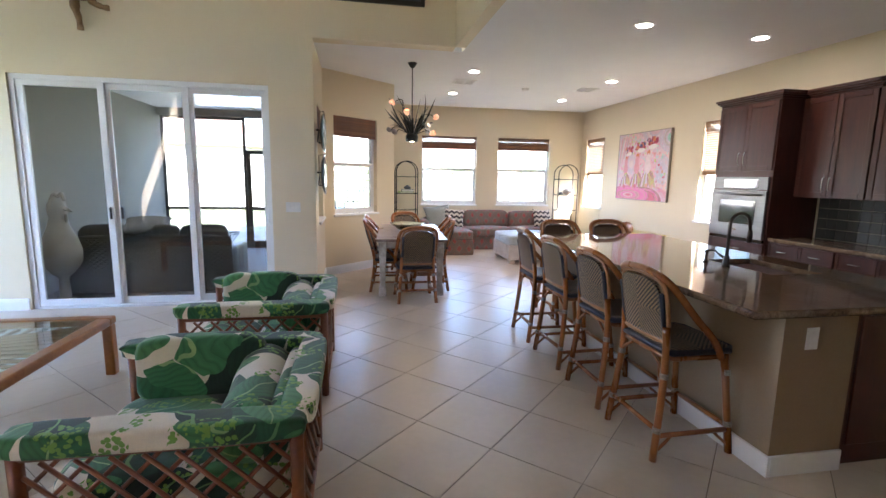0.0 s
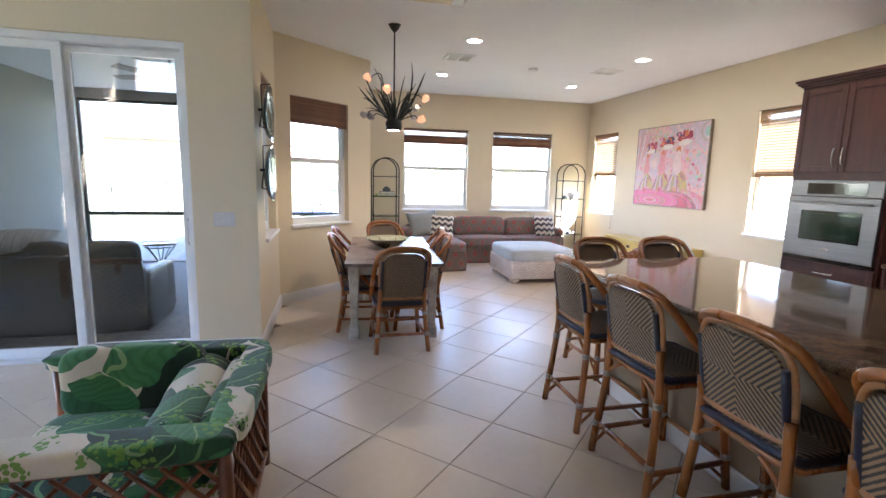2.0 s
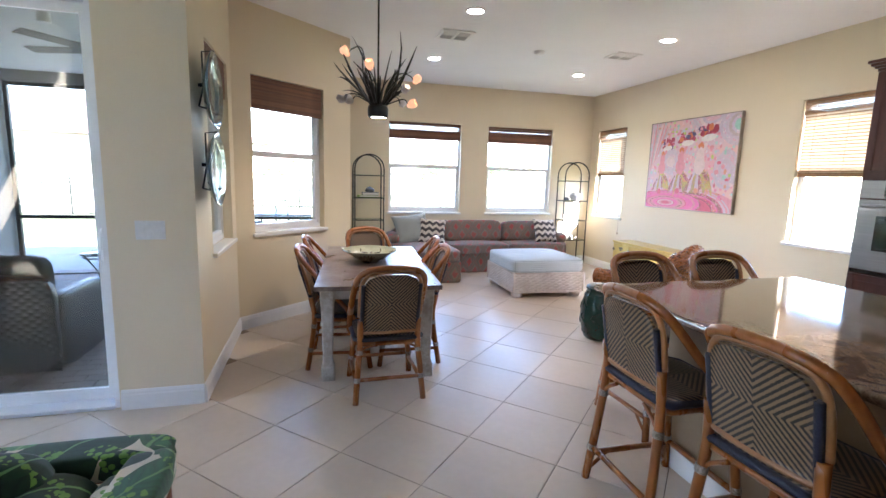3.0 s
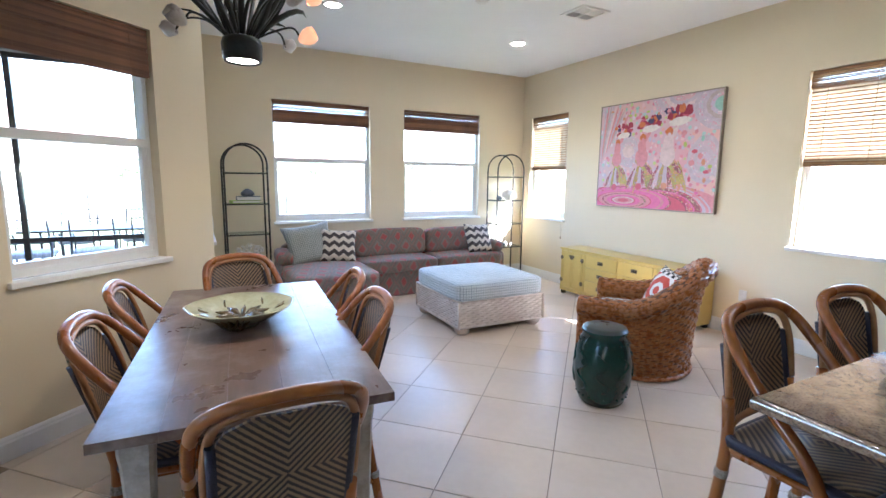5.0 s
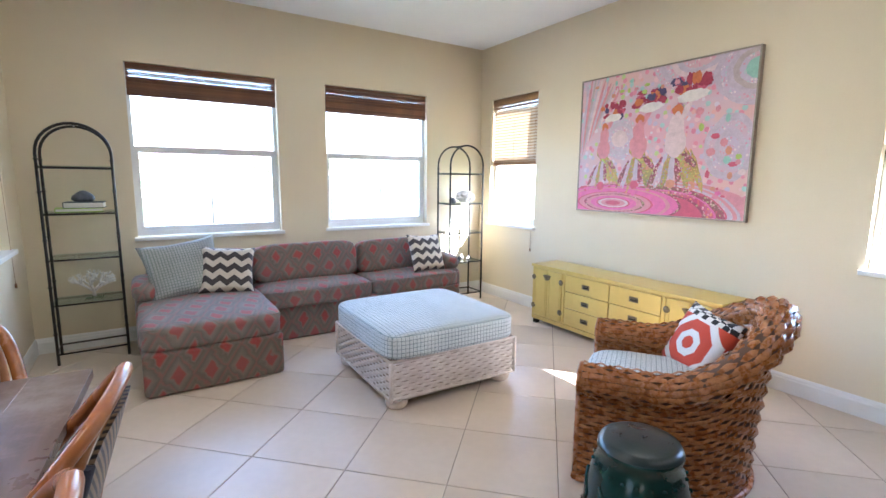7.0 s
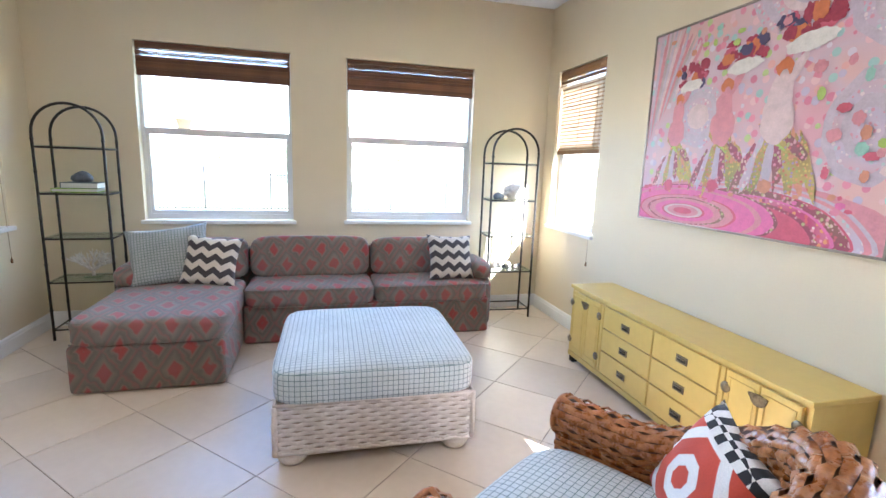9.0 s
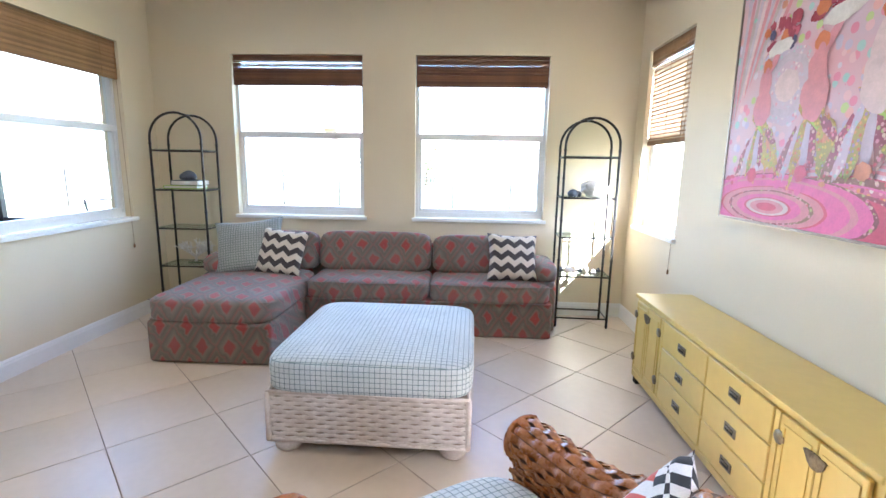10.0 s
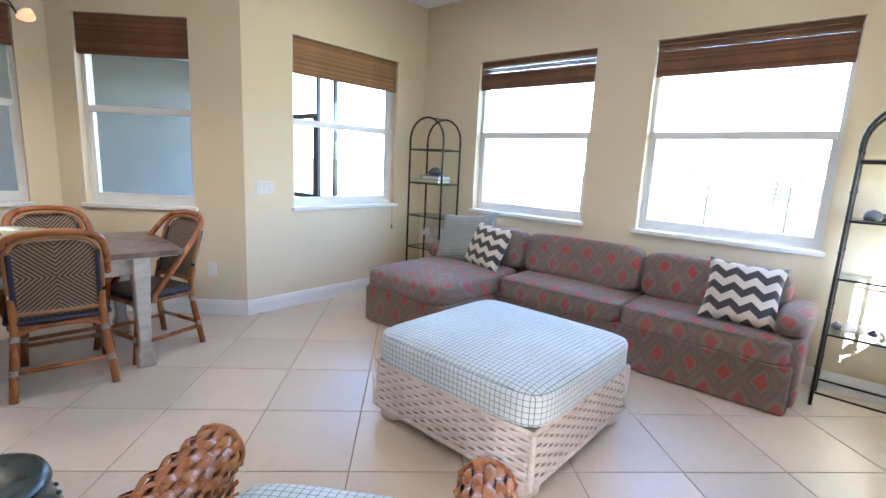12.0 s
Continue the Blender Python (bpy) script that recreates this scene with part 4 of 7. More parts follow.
CANE = plain("rattan_cane", (0.34, 0.122, 0.029), (0.20, 0.062, 0.014), 0.28, scale=5, fine=40, bump=0.15, stretch=(1, 1, 0.3))
CANE_PALE = plain("rattan_band", (0.38, 0.18, 0.068), (0.26, 0.11, 0.04), 0.4, scale=9, fine=60, bump=0.3)
NAVY = plain("navy_woven_edge", (0.012, 0.014, 0.040), (0.008, 0.008, 0.014), 0.45, fine=160, bump=0.6)
BINDING = plain("pale_binding", (0.52, 0.46, 0.38), (0.10, 0.07, 0.05), 0.45, scale=80, fine=200, bump=0.5)
SEAT_WEAVE = seat_weave("seat_weave")


def smooth(pts, k=6):
    """More points along a line, on a curve through the given ones."""
    P = [Vector(p) for p in pts]
    P = [P[0] * 2 - P[1]] + P + [P[-1] * 2 - P[-2]]
    out = []
    for i in range(1, len(P) - 2):
        for j in range(k):
            t = j / k
            a, b, c, d = P[i - 1:i + 3]
            out.append(0.5 * (2 * b + (c - a) * t + (2 * a - 5 * b + 4 * c - d) * t * t + (3 * b - a - 3 * c + d) * t ** 3))
    return out + [P[-2]]


def cafe_seat(name, label, category, group, hs, ht, rake=0.0):
    """Faces local +y; the back leans to -y."""
    ob = thing(name, label, category, None, group)
    zc = (hs + 0.03 + ht - 0.04) / 2
    mat = herringbone(name + "_weave", (0.25, 0.165, 0.09), (0.022, 0.017, 0.017), zc)
    def lean(z):
        k = (z - hs) / (ht - hs)
        return -0.175 - 0.075 * k
    # woven back panel with a rounded top, a little dished
    bm = bmesh.new()
    n, rows = 12, 14
    w0 = 0.165
    z0, z1 = hs + 0.035, ht - 0.045
    grid = {}
    for s in (0, 1):
        for j in range(rows + 1):
            z = z0 + (z1 - z0) * j / rows
            q = max(0.0, (z - (z1 - 0.10)) / 0.10)
            half = w0 - 0.085 * (1 - math.sqrt(max(0.0, 1 - q * q)))
            for i in range(n + 1):
                x = half * (-1 + 2 * i / n)
                grid[s, i, j] = bm.verts.new((x, lean(z) - 0.018 * (1 - (x / w0) ** 2) - 0.012 * s, z))
    for j in range(rows):
        for i in range(n):
            bm.faces.new((grid[0, i + 1, j], grid[0, i, j], grid[0, i, j + 1], grid[0, i + 1, j + 1])).smooth = True
            bm.faces.new((grid[1, i, j], grid[1, i + 1, j], grid[1, i + 1, j + 1], grid[1, i, j + 1])).smooth = True
    edge = [(0, j) for j in range(rows + 1)] + [(i, rows) for i in range(1, n + 1)] + [(n, j) for j in range(rows - 1, -1, -1)] + [(i, 0) for i in range(n - 1, -1, -1)]
    for a, b_ in zip(edge, edge[1:]):
        bm.faces.new((grid[0, a[0], a[1]], grid[0, b_[0], b_[1]], grid[1, b_[0], b_[1]], grid[1, a[0], a[1]]))
    part("back_panel", bm, mat, ob, "black and tan herringbone cane panel")
    for s in (-1, 1):
        bm = bmesh.new()
        tube(bm, [(s * (w0 + 0.004), lean(z) - 0.004, z) for z in np.linspace(z0, z1 - 0.07, 6)], 0.014, 8)
        part("edge_wrap", bm, NAVY, ob, "navy woven edging")
    bm = bmesh.new()
    tube(bm, smooth([(-w0 - 0.012, lean(z0), z0 - 0.006), (-0.08, lean(z0) - 0.018, z0 - 0.004), (0.08, lean(z0) - 0.018, z0 - 0.004), (w0 + 0.012, lean(z0), z0 - 0.006)]), 0.015, 8)
    part("lower_bar", bm, CANE_PALE, ob)
    # outer hoop, from one side of the seat over the back to the other
    H = ht - hs
    half = [(0.222, 0.115, hs - 0.055), (0.224, 0.055, hs + 0.05), (0.222, -0.06, hs + 0.42 * H), (0.213, -0.155, hs + 0.70 * H), (0.19, -0.215, hs + 0.88 * H), (0.135, -0.243, hs + 0.965 * H), (0.06, -0.252, hs + 0.995 * H), (0.0, -0.254, ht)]
    bm = bmesh.new()
    tube(bm, smooth(half + [(-x, y, z) for x, y, z in half[-2::-1]], 5), 0.0195, 10)
    part("hoop", bm, CANE, ob)
    inner = [(0.186, -0.19, hs + 0.30 * H), (0.184, -0.208, hs + 0.62 * H), (0.165, -0.226, hs + 0.83 * H), (0.115, -0.240, hs + 0.915 * H), (0.0, -0.248, hs + 0.945 * H)]
    bm = bmesh.new()
    tube(bm, smooth(inner + [(-x, y, z) for x, y, z in inner[-2::-1]], 5), 0.0125, 8)
    part("inner_hoop", bm, CANE_PALE, ob)
    # seat
    bm = bmesh.new()
    soft(bm, 0.415, 0.40, 0.05, (0, 0.01, hs - 0.045), p=6, n=12, nz=4)
    part("seat", bm, SEAT_WEAVE, ob, "dark woven cane seat")
    bm = bmesh.new()
    ring = [(0.21, 0.17), (0.17, 0.21), (-0.17, 0.21), (-0.21, 0.17), (-0.205, -0.16), (-0.17, -0.185), (0.17, -0.185), (0.205, -0.16)]
    tube(bm, [(x, y, hs - 0.02) for x, y in ring], 0.0185, 8, True)
    part("seat_edge", bm, NAVY, ob, "navy woven seat edge")
    bm = bmesh.new()
    tube(bm, [(x * 0.95, y * 0.95, hs - 0.055) for x, y in ring], 0.016, 8, True)
    part("seat_frame", bm, CANE, ob)
    # legs, splayed, with bindings
    feet = {}
    for sx in (-1, 1):
        for sy in (-1, 1):
            top = Vector((sx * 0.178, -0.185 if sy < 0 else 0.175, hs - 0.05 if sy > 0 else hs + 0.10))
            foot = Vector((sx * 0.212, sy * 0.235, 0.0))
            if sy < 0:
                pts = smooth([foot, foot.lerp(Vector((sx * 0.18, -0.185, hs - 0.05)), 0.55) + Vector((0, 0.006, 0)), (sx * 0.18, -0.185, hs - 0.05), (sx * 0.178, lean(hs + 0.12), hs + 0.12)], 4)
            else:
                pts = [foot, foot.lerp(top, 0.5), top]
            bm = bmesh.new()
            tube(bm, pts, 0.0195, 10)
            leg = part("leg", bm, CANE, ob)
            feet[sx, sy] = (foot, Vector((sx * 0.18, sy * 0.18, hs - 0.05)))
            for t in ((0.30, 0.82) if hs > 0.5 else (0.40, 0.86)):
                c = foot.lerp(feet[sx, sy][1], t)
                d = (feet[sx, sy][1] - foot).normalized()
                bm = bmesh.new()
                tube(bm, [c + d * (-0.016 + 0.004 * q) for q in range(9)], [0.0205 + 0.0025 * (q % 2) for q in range(9)], 10)
                part("binding", bm, BINDING, leg, "pale wrapped binding")
    def at(sx, sy, t):
        return feet[sx, sy][0].lerp(feet[sx, sy][1], t)
    low = 0.30 if hs > 0.5 else 0.40
    for a, b_, t in (((-1, -1), (1, -1), low), ((-1, 1), (1, 1), low * (0.9 if hs > 0.5 else 1.0)), ((-1, -1), (-1, 1), low * 0.8), ((1, -1), (1, 1), low * 0.8)):
        bm = bmesh.new()
        tube(bm, (at(*a, t), at(*b_, t)), 0.014, 8)
        part("stretcher", bm, CANE, ob)
    for sx, sy in feet:
        bm = bmesh.new()
        p, q = at(sx, sy, 0.80), at(-sx, sy, 0.80)
        tube(bm, smooth([p, p.lerp(q, 0.08) + Vector((0, 0, 0.05)), (p.lerp(q, 0.26)) + Vector((0, 0, hs * 0.16))], 4), 0.0095, 6)
        part("brace", bm, CANE, ob)
        if hs > 0.5:
            bm = bmesh.new()
            p, q = at(sx, sy, low * 0.8 - 0.17), at(sx, -sy, low * 0.8 - 0.17)
            r = at(sx, sy, low * 0.8).lerp(at(sx, -sy, low * 0.8), 0.22)
            tube(bm, smooth([p, p.lerp(r, 0.45) + Vector((0, -sy * 0.025, 0.02)), r], 4), 0.0095, 6)
            part("brace", bm, CANE, ob)
    for me in {o.data for o in ob.children_recursive}:
        for v in me.vertices:
            v.co.y -= rake * max(0.0, (v.co.z - hs) / (ht - hs))
        me.transform(Matrix.Diagonal((1.09, 1.03, 1, 1)))
    return ob


stool = cafe_seat("bar_stool", "rattan counter stool with herringbone cane back and navy edging", "bar stool", "bar stools at the island", 0.63, 1.045)
SPOTS = ((2.175, 2.61, -89), (2.175, 3.205, -90), (2.175, 3.87, -88), (2.175, 4.50, -91), (2.69, 5.19, 181), (3.29, 5.17, 178))
stool.matrix_world = pose(SPOTS[0][0], SPOTS[0][1], 0, 0, 0, SPOTS[0][2])
for x, y, a in SPOTS[1:]:
    copy_thing(stool, pose(x, y, 0, 0, 0, a))
chair = cafe_seat("dining_chair", "rattan dining chair with herringbone cane back and navy edging", "chair", "chairs round the dining table", 0.45, 0.94, 0.07)
SPOTS = ((1.068, 6.005, 1), (1.20, 7.70, 194), (1.335, 6.60, 87), (1.395, 7.17, 82), (0.79, 6.62, -96), (0.825, 7.27, -93))
chair.matrix_world = pose(SPOTS[0][0], SPOTS[0][1], 0, 0, 0, SPOTS[0][2])
for x, y, a in SPOTS[1:]:
    copy_thing(chair, pose(x, y, 0, 0, 0, a))


# ---- dining table ----
def plank_wood(name, a, b, c, rough):
    m, nt, bs = nodes_of(name)
    v = coords(nt, (9, 1.1, 9))
    n1 = put(nt, "ShaderNodeTexNoise", Scale=3.0, Detail=6.0, Roughness=0.65)
    nt.links.new(v, n1.inputs["Vector"])
    n2 = put(nt, "ShaderNodeTexNoise", Scale=3.2, Detail=5.0, Roughness=0.7)
    nt.links.new(coords(nt), n2.inputs["Vector"])
    wood = ramp(nt, n1.outputs[0], ((0.3, a), (0.7, b)))
    wear = ramp(nt, n2.outputs[0], ((0.46, (0, 0, 0)), (0.62, (1, 1, 1))))
    nt.links.new(mixed(nt, calc(nt, "MULTIPLY", wear, 0.75), wood, c), bs.inputs["Base Color"])
    nt.links.new(calc(nt, "MULTIPLY_ADD", n2.outputs[0], 0.25, rough - 0.12), bs.inputs["Roughness"])
    bumped(nt, bs, n1.outputs[0], 0.25, 0.004)
    return m


TABLE_TOP = plank_wood("worn_table_top", (0.105, 0.062, 0.045), (0.17, 0.112, 0.086), (0.30, 0.25, 0.215), 0.30)
WHITEWASH = plank_wood("whitewashed_wood", (0.42, 0.37, 0.30), (0.58, 0.54, 0.47), (0.24, 0.19, 0.14), 0.6)


def dining_table():
    ob = thing("dining_table", "farm table with worn brown top and whitewashed legs", "table", pose(1.098, 6.895, 0, 0, 0, -4.6))
    w, l = 0.442, 0.945
    for k in range(5):
        x0 = -w + 2 * w * k / 5
        part("top_plank", boxed(x0 + 0.0002, x0 + 2 * w / 5 - 0.0002, -l, l, 0.728, 0.76, 0.0006), TABLE_TOP, ob)
    part("under_board", boxed(-w + 0.03, w - 0.03, -l + 0.03, l - 0.03, 0.716, 0.7275), WHITEWASH, ob)
    for x0, x1, y0, y1 in ((-w + 0.07, w - 0.07, -l + 0.215, -l + 0.235), (-w + 0.07, w - 0.07, l - 0.235, l - 0.215), (-w + 0.05, -w + 0.07, -l + 0.22, l - 0.22), (w - 0.07, w - 0.05, -l + 0.22, l - 0.22)):
        part("apron", boxed(x0, x1, y0, y1, 0.615, 0.7155, 0.002), WHITEWASH, ob)
    for sx in (-1, 1):
        for sy in (-1, 1):
            bm = bmesh.new()
            prof = ((0.0, 0.052), (0.10, 0.050), (0.13, 0.038), (0.16, 0.034), (0.42, 0.042), (0.56, 0.047), (0.60, 0.052), (0.7155, 0.052))
            rings = []
            for z, h in prof:
                c = h * 0.22
                xy = ((h, h - c), (h - c, h), (-h + c, h), (-h, h - c), (-h, -h + c), (-h + c, -h), (h - c, -h), (h, -h + c))
                rings.append([bm.verts.new((sx * (w - 0.075) + x, sy * (l - 0.24) + y, z)) for x, y in xy])
            for A, B in zip(rings, rings[1:]):
                for j in range(8):
                    bm.faces.new((A[j], A[(j + 1) % 8], B[(j + 1) % 8], B[j]))
            bm.faces.new(rings[0][::-1])
            bm.faces.new(rings[-1])
            part("leg", bm, WHITEWASH, ob)


dining_table()

CELADON = plain("celadon_glaze", (0.44, 0.46, 0.33), (0.30, 0.31, 0.20), 0.14, scale=9, fine=50, bump=0.05, coat=0.6)
LEAF_BROWN = plain("brown_leaf_glaze", (0.13, 0.095, 0.035), (0.05, 0.04, 0.02), 0.25, scale=25, fine=80, bump=0.2, coat=0.4)


def bowl():
    ob = thing("ceramic_bowl", "wide shallow celadon bowl with brown leaf relief", "bowl", pose(1.065, 6.94, 0.7602))
    wob = lambda a, r: 1 + (0.025 * math.sin(5 * a) + 0.012 * math.sin(11 * a)) * (r / 0.25) ** 2
    bm = bmesh.new()
    lathe(bm, [(0.0, 0.0), (0.075, 0.0), (0.08, 0.012), (0.11, 0.025), (0.18, 0.06), (0.245, 0.102), (0.25, 0.106), (0.243, 0.108), (0.175, 0.068), (0.10, 0.035), (0.0, 0.026)], 48, wave=wob)
    part("basin", bm, CELADON, ob)
    for a0, s in ((-1.9, 1.0), (0.5, 0.8), (2.4, 0.8)):
        bm = bmesh.new()
        for k in range(7):
            a = a0 + (k - 3) * 0.16
            r0, r1 = 0.10, 0.235 - 0.012 * abs(k - 3)
            pts = [((r0 + (r1 - r0) * t) * math.cos(a0 + (a - a0) * (0.3 + 0.7 * t)), (r0 + (r1 - r0) * t) * math.sin(a0 + (a - a0) * (0.3 + 0.7 * t)), 0.004 + 0.083 * t ** 1.2) for t in np.linspace(0, 1, 7)]
            tube(bm, pts, [0.006 * s, 0.013 * s, 0.017 * s, 0.018 * s, 0.016 * s, 0.011 * s, 0.004], 7, squash=0.5)
        part("leaf_relief", bm, LEAF_BROWN, ob, "brown leaf relief")
    bm = bmesh.new()
    for k in range(9):
        a = 2 * math.pi * k / 9
        tube(bm, [(0.005 * math.cos(a), 0.005 * math.sin(a), 0.034), (0.065 * math.cos(a), 0.065 * math.sin(a), 0.058), (0.125 * math.cos(a), 0.125 * math.sin(a), 0.068)], [0.007, 0.019, 0.003], 6, squash=0.5)
    part("centre_leaves", bm, LEAF_BROWN, ob, "brown leaf rosette")


bowl()

# ---- chandelier ----
VERDIGRIS = plain("blackened_green_iron", (0.024, 0.030, 0.025), (0.010, 0.012, 0.011), 0.42, 0.4, scale=12, fine=70, bump=0.3)
FROST = plain("frosted_petal_glass", (0.62, 0.58, 0.54), (0.45, 0.40, 0.37), 0.3, scale=20, fine=60, bump=0.1)
AMBER_GLOW = glow("lit_petal_glass", (1.0, 0.48, 0.24), 0.045)
SMALL_BULB = glow("small_warm_bulb", (1.0, 0.74, 0.46), 0.7)
BULB = glow("warm_bulb", (1.0, 0.80, 0.55), 14.0)


def chandelier():
    ob = thing("chandelier", "black iron grass-blade chandelier with glass flower lights", "chandelier", pose(1.12, 6.90, 0))
    bm = bmesh.new()
    lathe(bm, ((0.0, LOW - 0.07), (0.02, LOW - 0.068), (0.045, LOW - 0.035), (0.065, LOW - 0.001)), 20)
    part("canopy", bm, VERDIGRIS, ob)
    bm = bmesh.new()
    tube(bm, ((0, 0, 2.11), (0, 0, LOW - 0.06)), 0.008, 8)
    part("rod", bm, VERDIGRIS, ob)
    bm = bmesh.new()
    lathe(bm, ((0.066, 2.004), (0.078, 2.0), (0.086, 2.02), (0.088, 2.075), (0.080, 2.10), (0.05, 2.112), (0.0, 2.115)), 24)
    part("drum", bm, VERDIGRIS, ob)
    bm = bmesh.new()
    lathe(bm, ((0.0, 2.008), (0.065, 2.008)), 24)
    part("down_light", bm, BULB, ob, "glowing downlight")
    rg = random.Random(21)
    for k in range(34):
        a = 2 * math.pi * k / 34 + rg.uniform(-0.1, 0.1)
        reach = rg.uniform(0.12, 0.34)
        h = rg.uniform(0.20, 0.36) if k % 6 else rg.uniform(0.44, 0.54)
        if k % 6 == 0:
            reach = 0.27
        pts = []
        for t in np.linspace(0, 1, 7):
            b = a + 0.5 * t * t * math.sin(k)
            pts.append(((0.05 + reach * t ** 0.9) * math.cos(b), (0.05 + reach * t ** 0.9) * math.sin(b), 2.10 + h * (t ** 0.85 if k % 6 else t ** 1.25) - (0.10 * t ** 3 if k % 4 == 1 else 0)))
        bm = bmesh.new()
        tube(bm, pts, (0.007, 0.012, 0.0145, 0.014, 0.012, 0.009, 0.002), 6, squash=0.4)
        part("blade", bm, VERDIGRIS, ob)
    for k in range(9):
        a = 2 * math.pi * (k + 0.3) / 9
        r, z = (0.40, 2.17) if k % 2 else (0.33, 2.33)
        if k % 3 == 2:
            r, z = 0.27, 2.10
        if k == 4:
            r, z = 0.25, 2.50
        c, s = math.cos(a), math.sin(a)
        bm = bmesh.new()
        tube(bm, smooth([(0.06 * c, 0.06 * s, 2.10), (r * 0.5 * c, r * 0.5 * s, z + 0.03), (r * 0.85 * c, r * 0.85 * s, z + 0.05), (r * c, r * s, z)], 5), 0.005, 6)
        arm = part("arm", bm, VERDIGRIS, ob)
        lit = k not in (1, 5)
        M = pose(r * c, r * s, z) @ pose(0, 0, 0, 0, 0, math.degrees(a)) @ pose(0, 0, 0, 0, 65 if z < 2.3 else 40, 0)
        bm = bmesh.new()
        lathe(bm, ((0.008, -0.012), (0.02, 0.0), (0.032, 0.025), (0.034, 0.05), (0.028, 0.07), (0.024, 0.068), (0.029, 0.05), (0.027, 0.025), (0.012, 0.004)), 14, wave=lambda t, q: 1 + 0.12 * math.cos(5 * t) * (q / 0.03))
        bmesh.ops.transform(bm, matrix=M, verts=bm.verts)
        part("flower_shade", bm, AMBER_GLOW if lit and k % 2 == 0 else FROST, arm, "petal-shaped glass shade")
        if lit:
            bm = bmesh.new()
            lathe(bm, ((0.0, 0.008), (0.009, 0.014), (0.011, 0.03), (0.006, 0.045), (0.0, 0.048)), 10)
            bmesh.ops.transform(bm, matrix=M, verts=bm.verts)
            part("bulb", bm, SMALL_BULB, arm, "lit bulb")


chandelier()


# ---- kitchen ----
def granite():
    m, nt, b = nodes_of("brown_granite")
    v = coords(nt)
    n1 = put(nt, "ShaderNodeTexNoise", Scale=7.0, Detail=8.0, Roughness=0.75, Distortion=1.2)
    n2 = put(nt, "ShaderNodeTexVoronoi", Scale=90.0)
    n3 = put(nt, "ShaderNodeTexNoise", Scale=160.0, Detail=2.0)
    for n in (n1, n2, n3):
        nt.links.new(v, n.inputs["Vector"])
    c1 = ramp(nt, n1.outputs[0], ((0.30, (0.045, 0.026, 0.018)), (0.44, (0.16, 0.10, 0.06)), (0.56, (0.27, 0.19, 0.12)), (0.70, (0.10, 0.055, 0.035))))
    speck = ramp(nt, n3.outputs[0], ((0.52, (0, 0, 0)), (0.62, (1, 1, 1))))
    c2 = mixed(nt, calc(nt, "MULTIPLY", speck, 0.5), c1, (0.03, 0.018, 0.014))
    nt.links.new(c2, b.inputs["Base Color"])
    b.inputs["Roughness"].default_value = 0.09
    b.inputs["Coat Weight"].default_value = 0.3
    b.inputs["Coat Roughness"].default_value = 0.03
    return m


GRANITE = granite()
CHERRY = plain("dark_cherry_wood", (0.085, 0.024, 0.014), (0.045, 0.012, 0.008), 0.36, scale=3, fine=30, bump=0.1, stretch=(6, 6, 0.6))
STEEL = plain("brushed_steel", (0.27, 0.265, 0.26), (0.22, 0.217, 0.212), 0.38, 0.95, scale=3, fine=90, bump=0.008, stretch=(1, 1, 25))
NICKEL = plain("satin_nickel", (0.55, 0.53, 0.49), None, 0.25, 0.95, fine=60, bump=0.03)
OILED_BRONZE = plain("oiled_bronze", (0.11, 0.092, 0.078), (0.065, 0.055, 0.048), 0.32, 0.9, fine=60, bump=0.03)
OVEN_GLASS = plain("dark_oven_glass", (0.012, 0.045, 0.030), (0.008, 0.030, 0.020), 0.06, fine=20, bump=0.0, coat=1.0)
BLACK_GLASS = plain("black_display_glass", (0.010, 0.010, 0.012), None, 0.08, fine=20, bump=0.0, coat=1.0)
BACKSPLASH = plain("dark_stone_tile", (0.040, 0.035, 0.027), (0.022, 0.020, 0.016), 0.38, scale=12, fine=60, bump=0.1, vary=0.4)

KNEE = plain("tan_knee_wall_paint", (0.30, 0.215, 0.125), (0.26, 0.18, 0.105), 0.6, scale=0.9, fine=90, bump=0.15)
# island
isl = thing("kitchen_island", "kitchen island with painted knee wall and dark cabinets", "kitchen island")
part("knee_wall", boxed(2.45, 2.895, 2.16, 4.82, 0.0, 0.879), KNEE, isl, "tan painted knee wall")
part("cabinet_run", boxed(2.897, 3.64, 2.17, 4.81, 0.09, 0.879), CHERRY, isl, "dark cherry cabinet run")
part("toe_kick", boxed(2.897, 3.58, 2.19, 4.79, 0.0, 0.089), CHERRY, isl)
part("end_panel", boxed(2.93, 3.61, 2.158, 2.1695, 0.13, 0.85, 0.003), CHERRY, isl)
for k in range(4):
    y0 = 2.2 + k * 0.65
    part("cabinet_door", boxed(3.641, 3.66, y0, y0 + 0.64, 0.11, 0.70, 0.004), CHERRY, isl)
    part("drawer_front", boxed(3.641, 3.66, y0, y0 + 0.64, 0.71, 0.865, 0.004), CHERRY, isl)
bm = bmesh.new()
box(bm, 2.432, 2.449, 2.142, 4.838, 0.0, 0.115, 0.003)
box(bm, 2.4495, 2.894, 2.142, 2.159, 0.0, 0.115, 0.003)
box(bm, 2.4495, 2.894, 4.821, 4.838, 0.0, 0.115, 0.003)
part("base_trim", bm, TRIM, isl, "white baseboard")


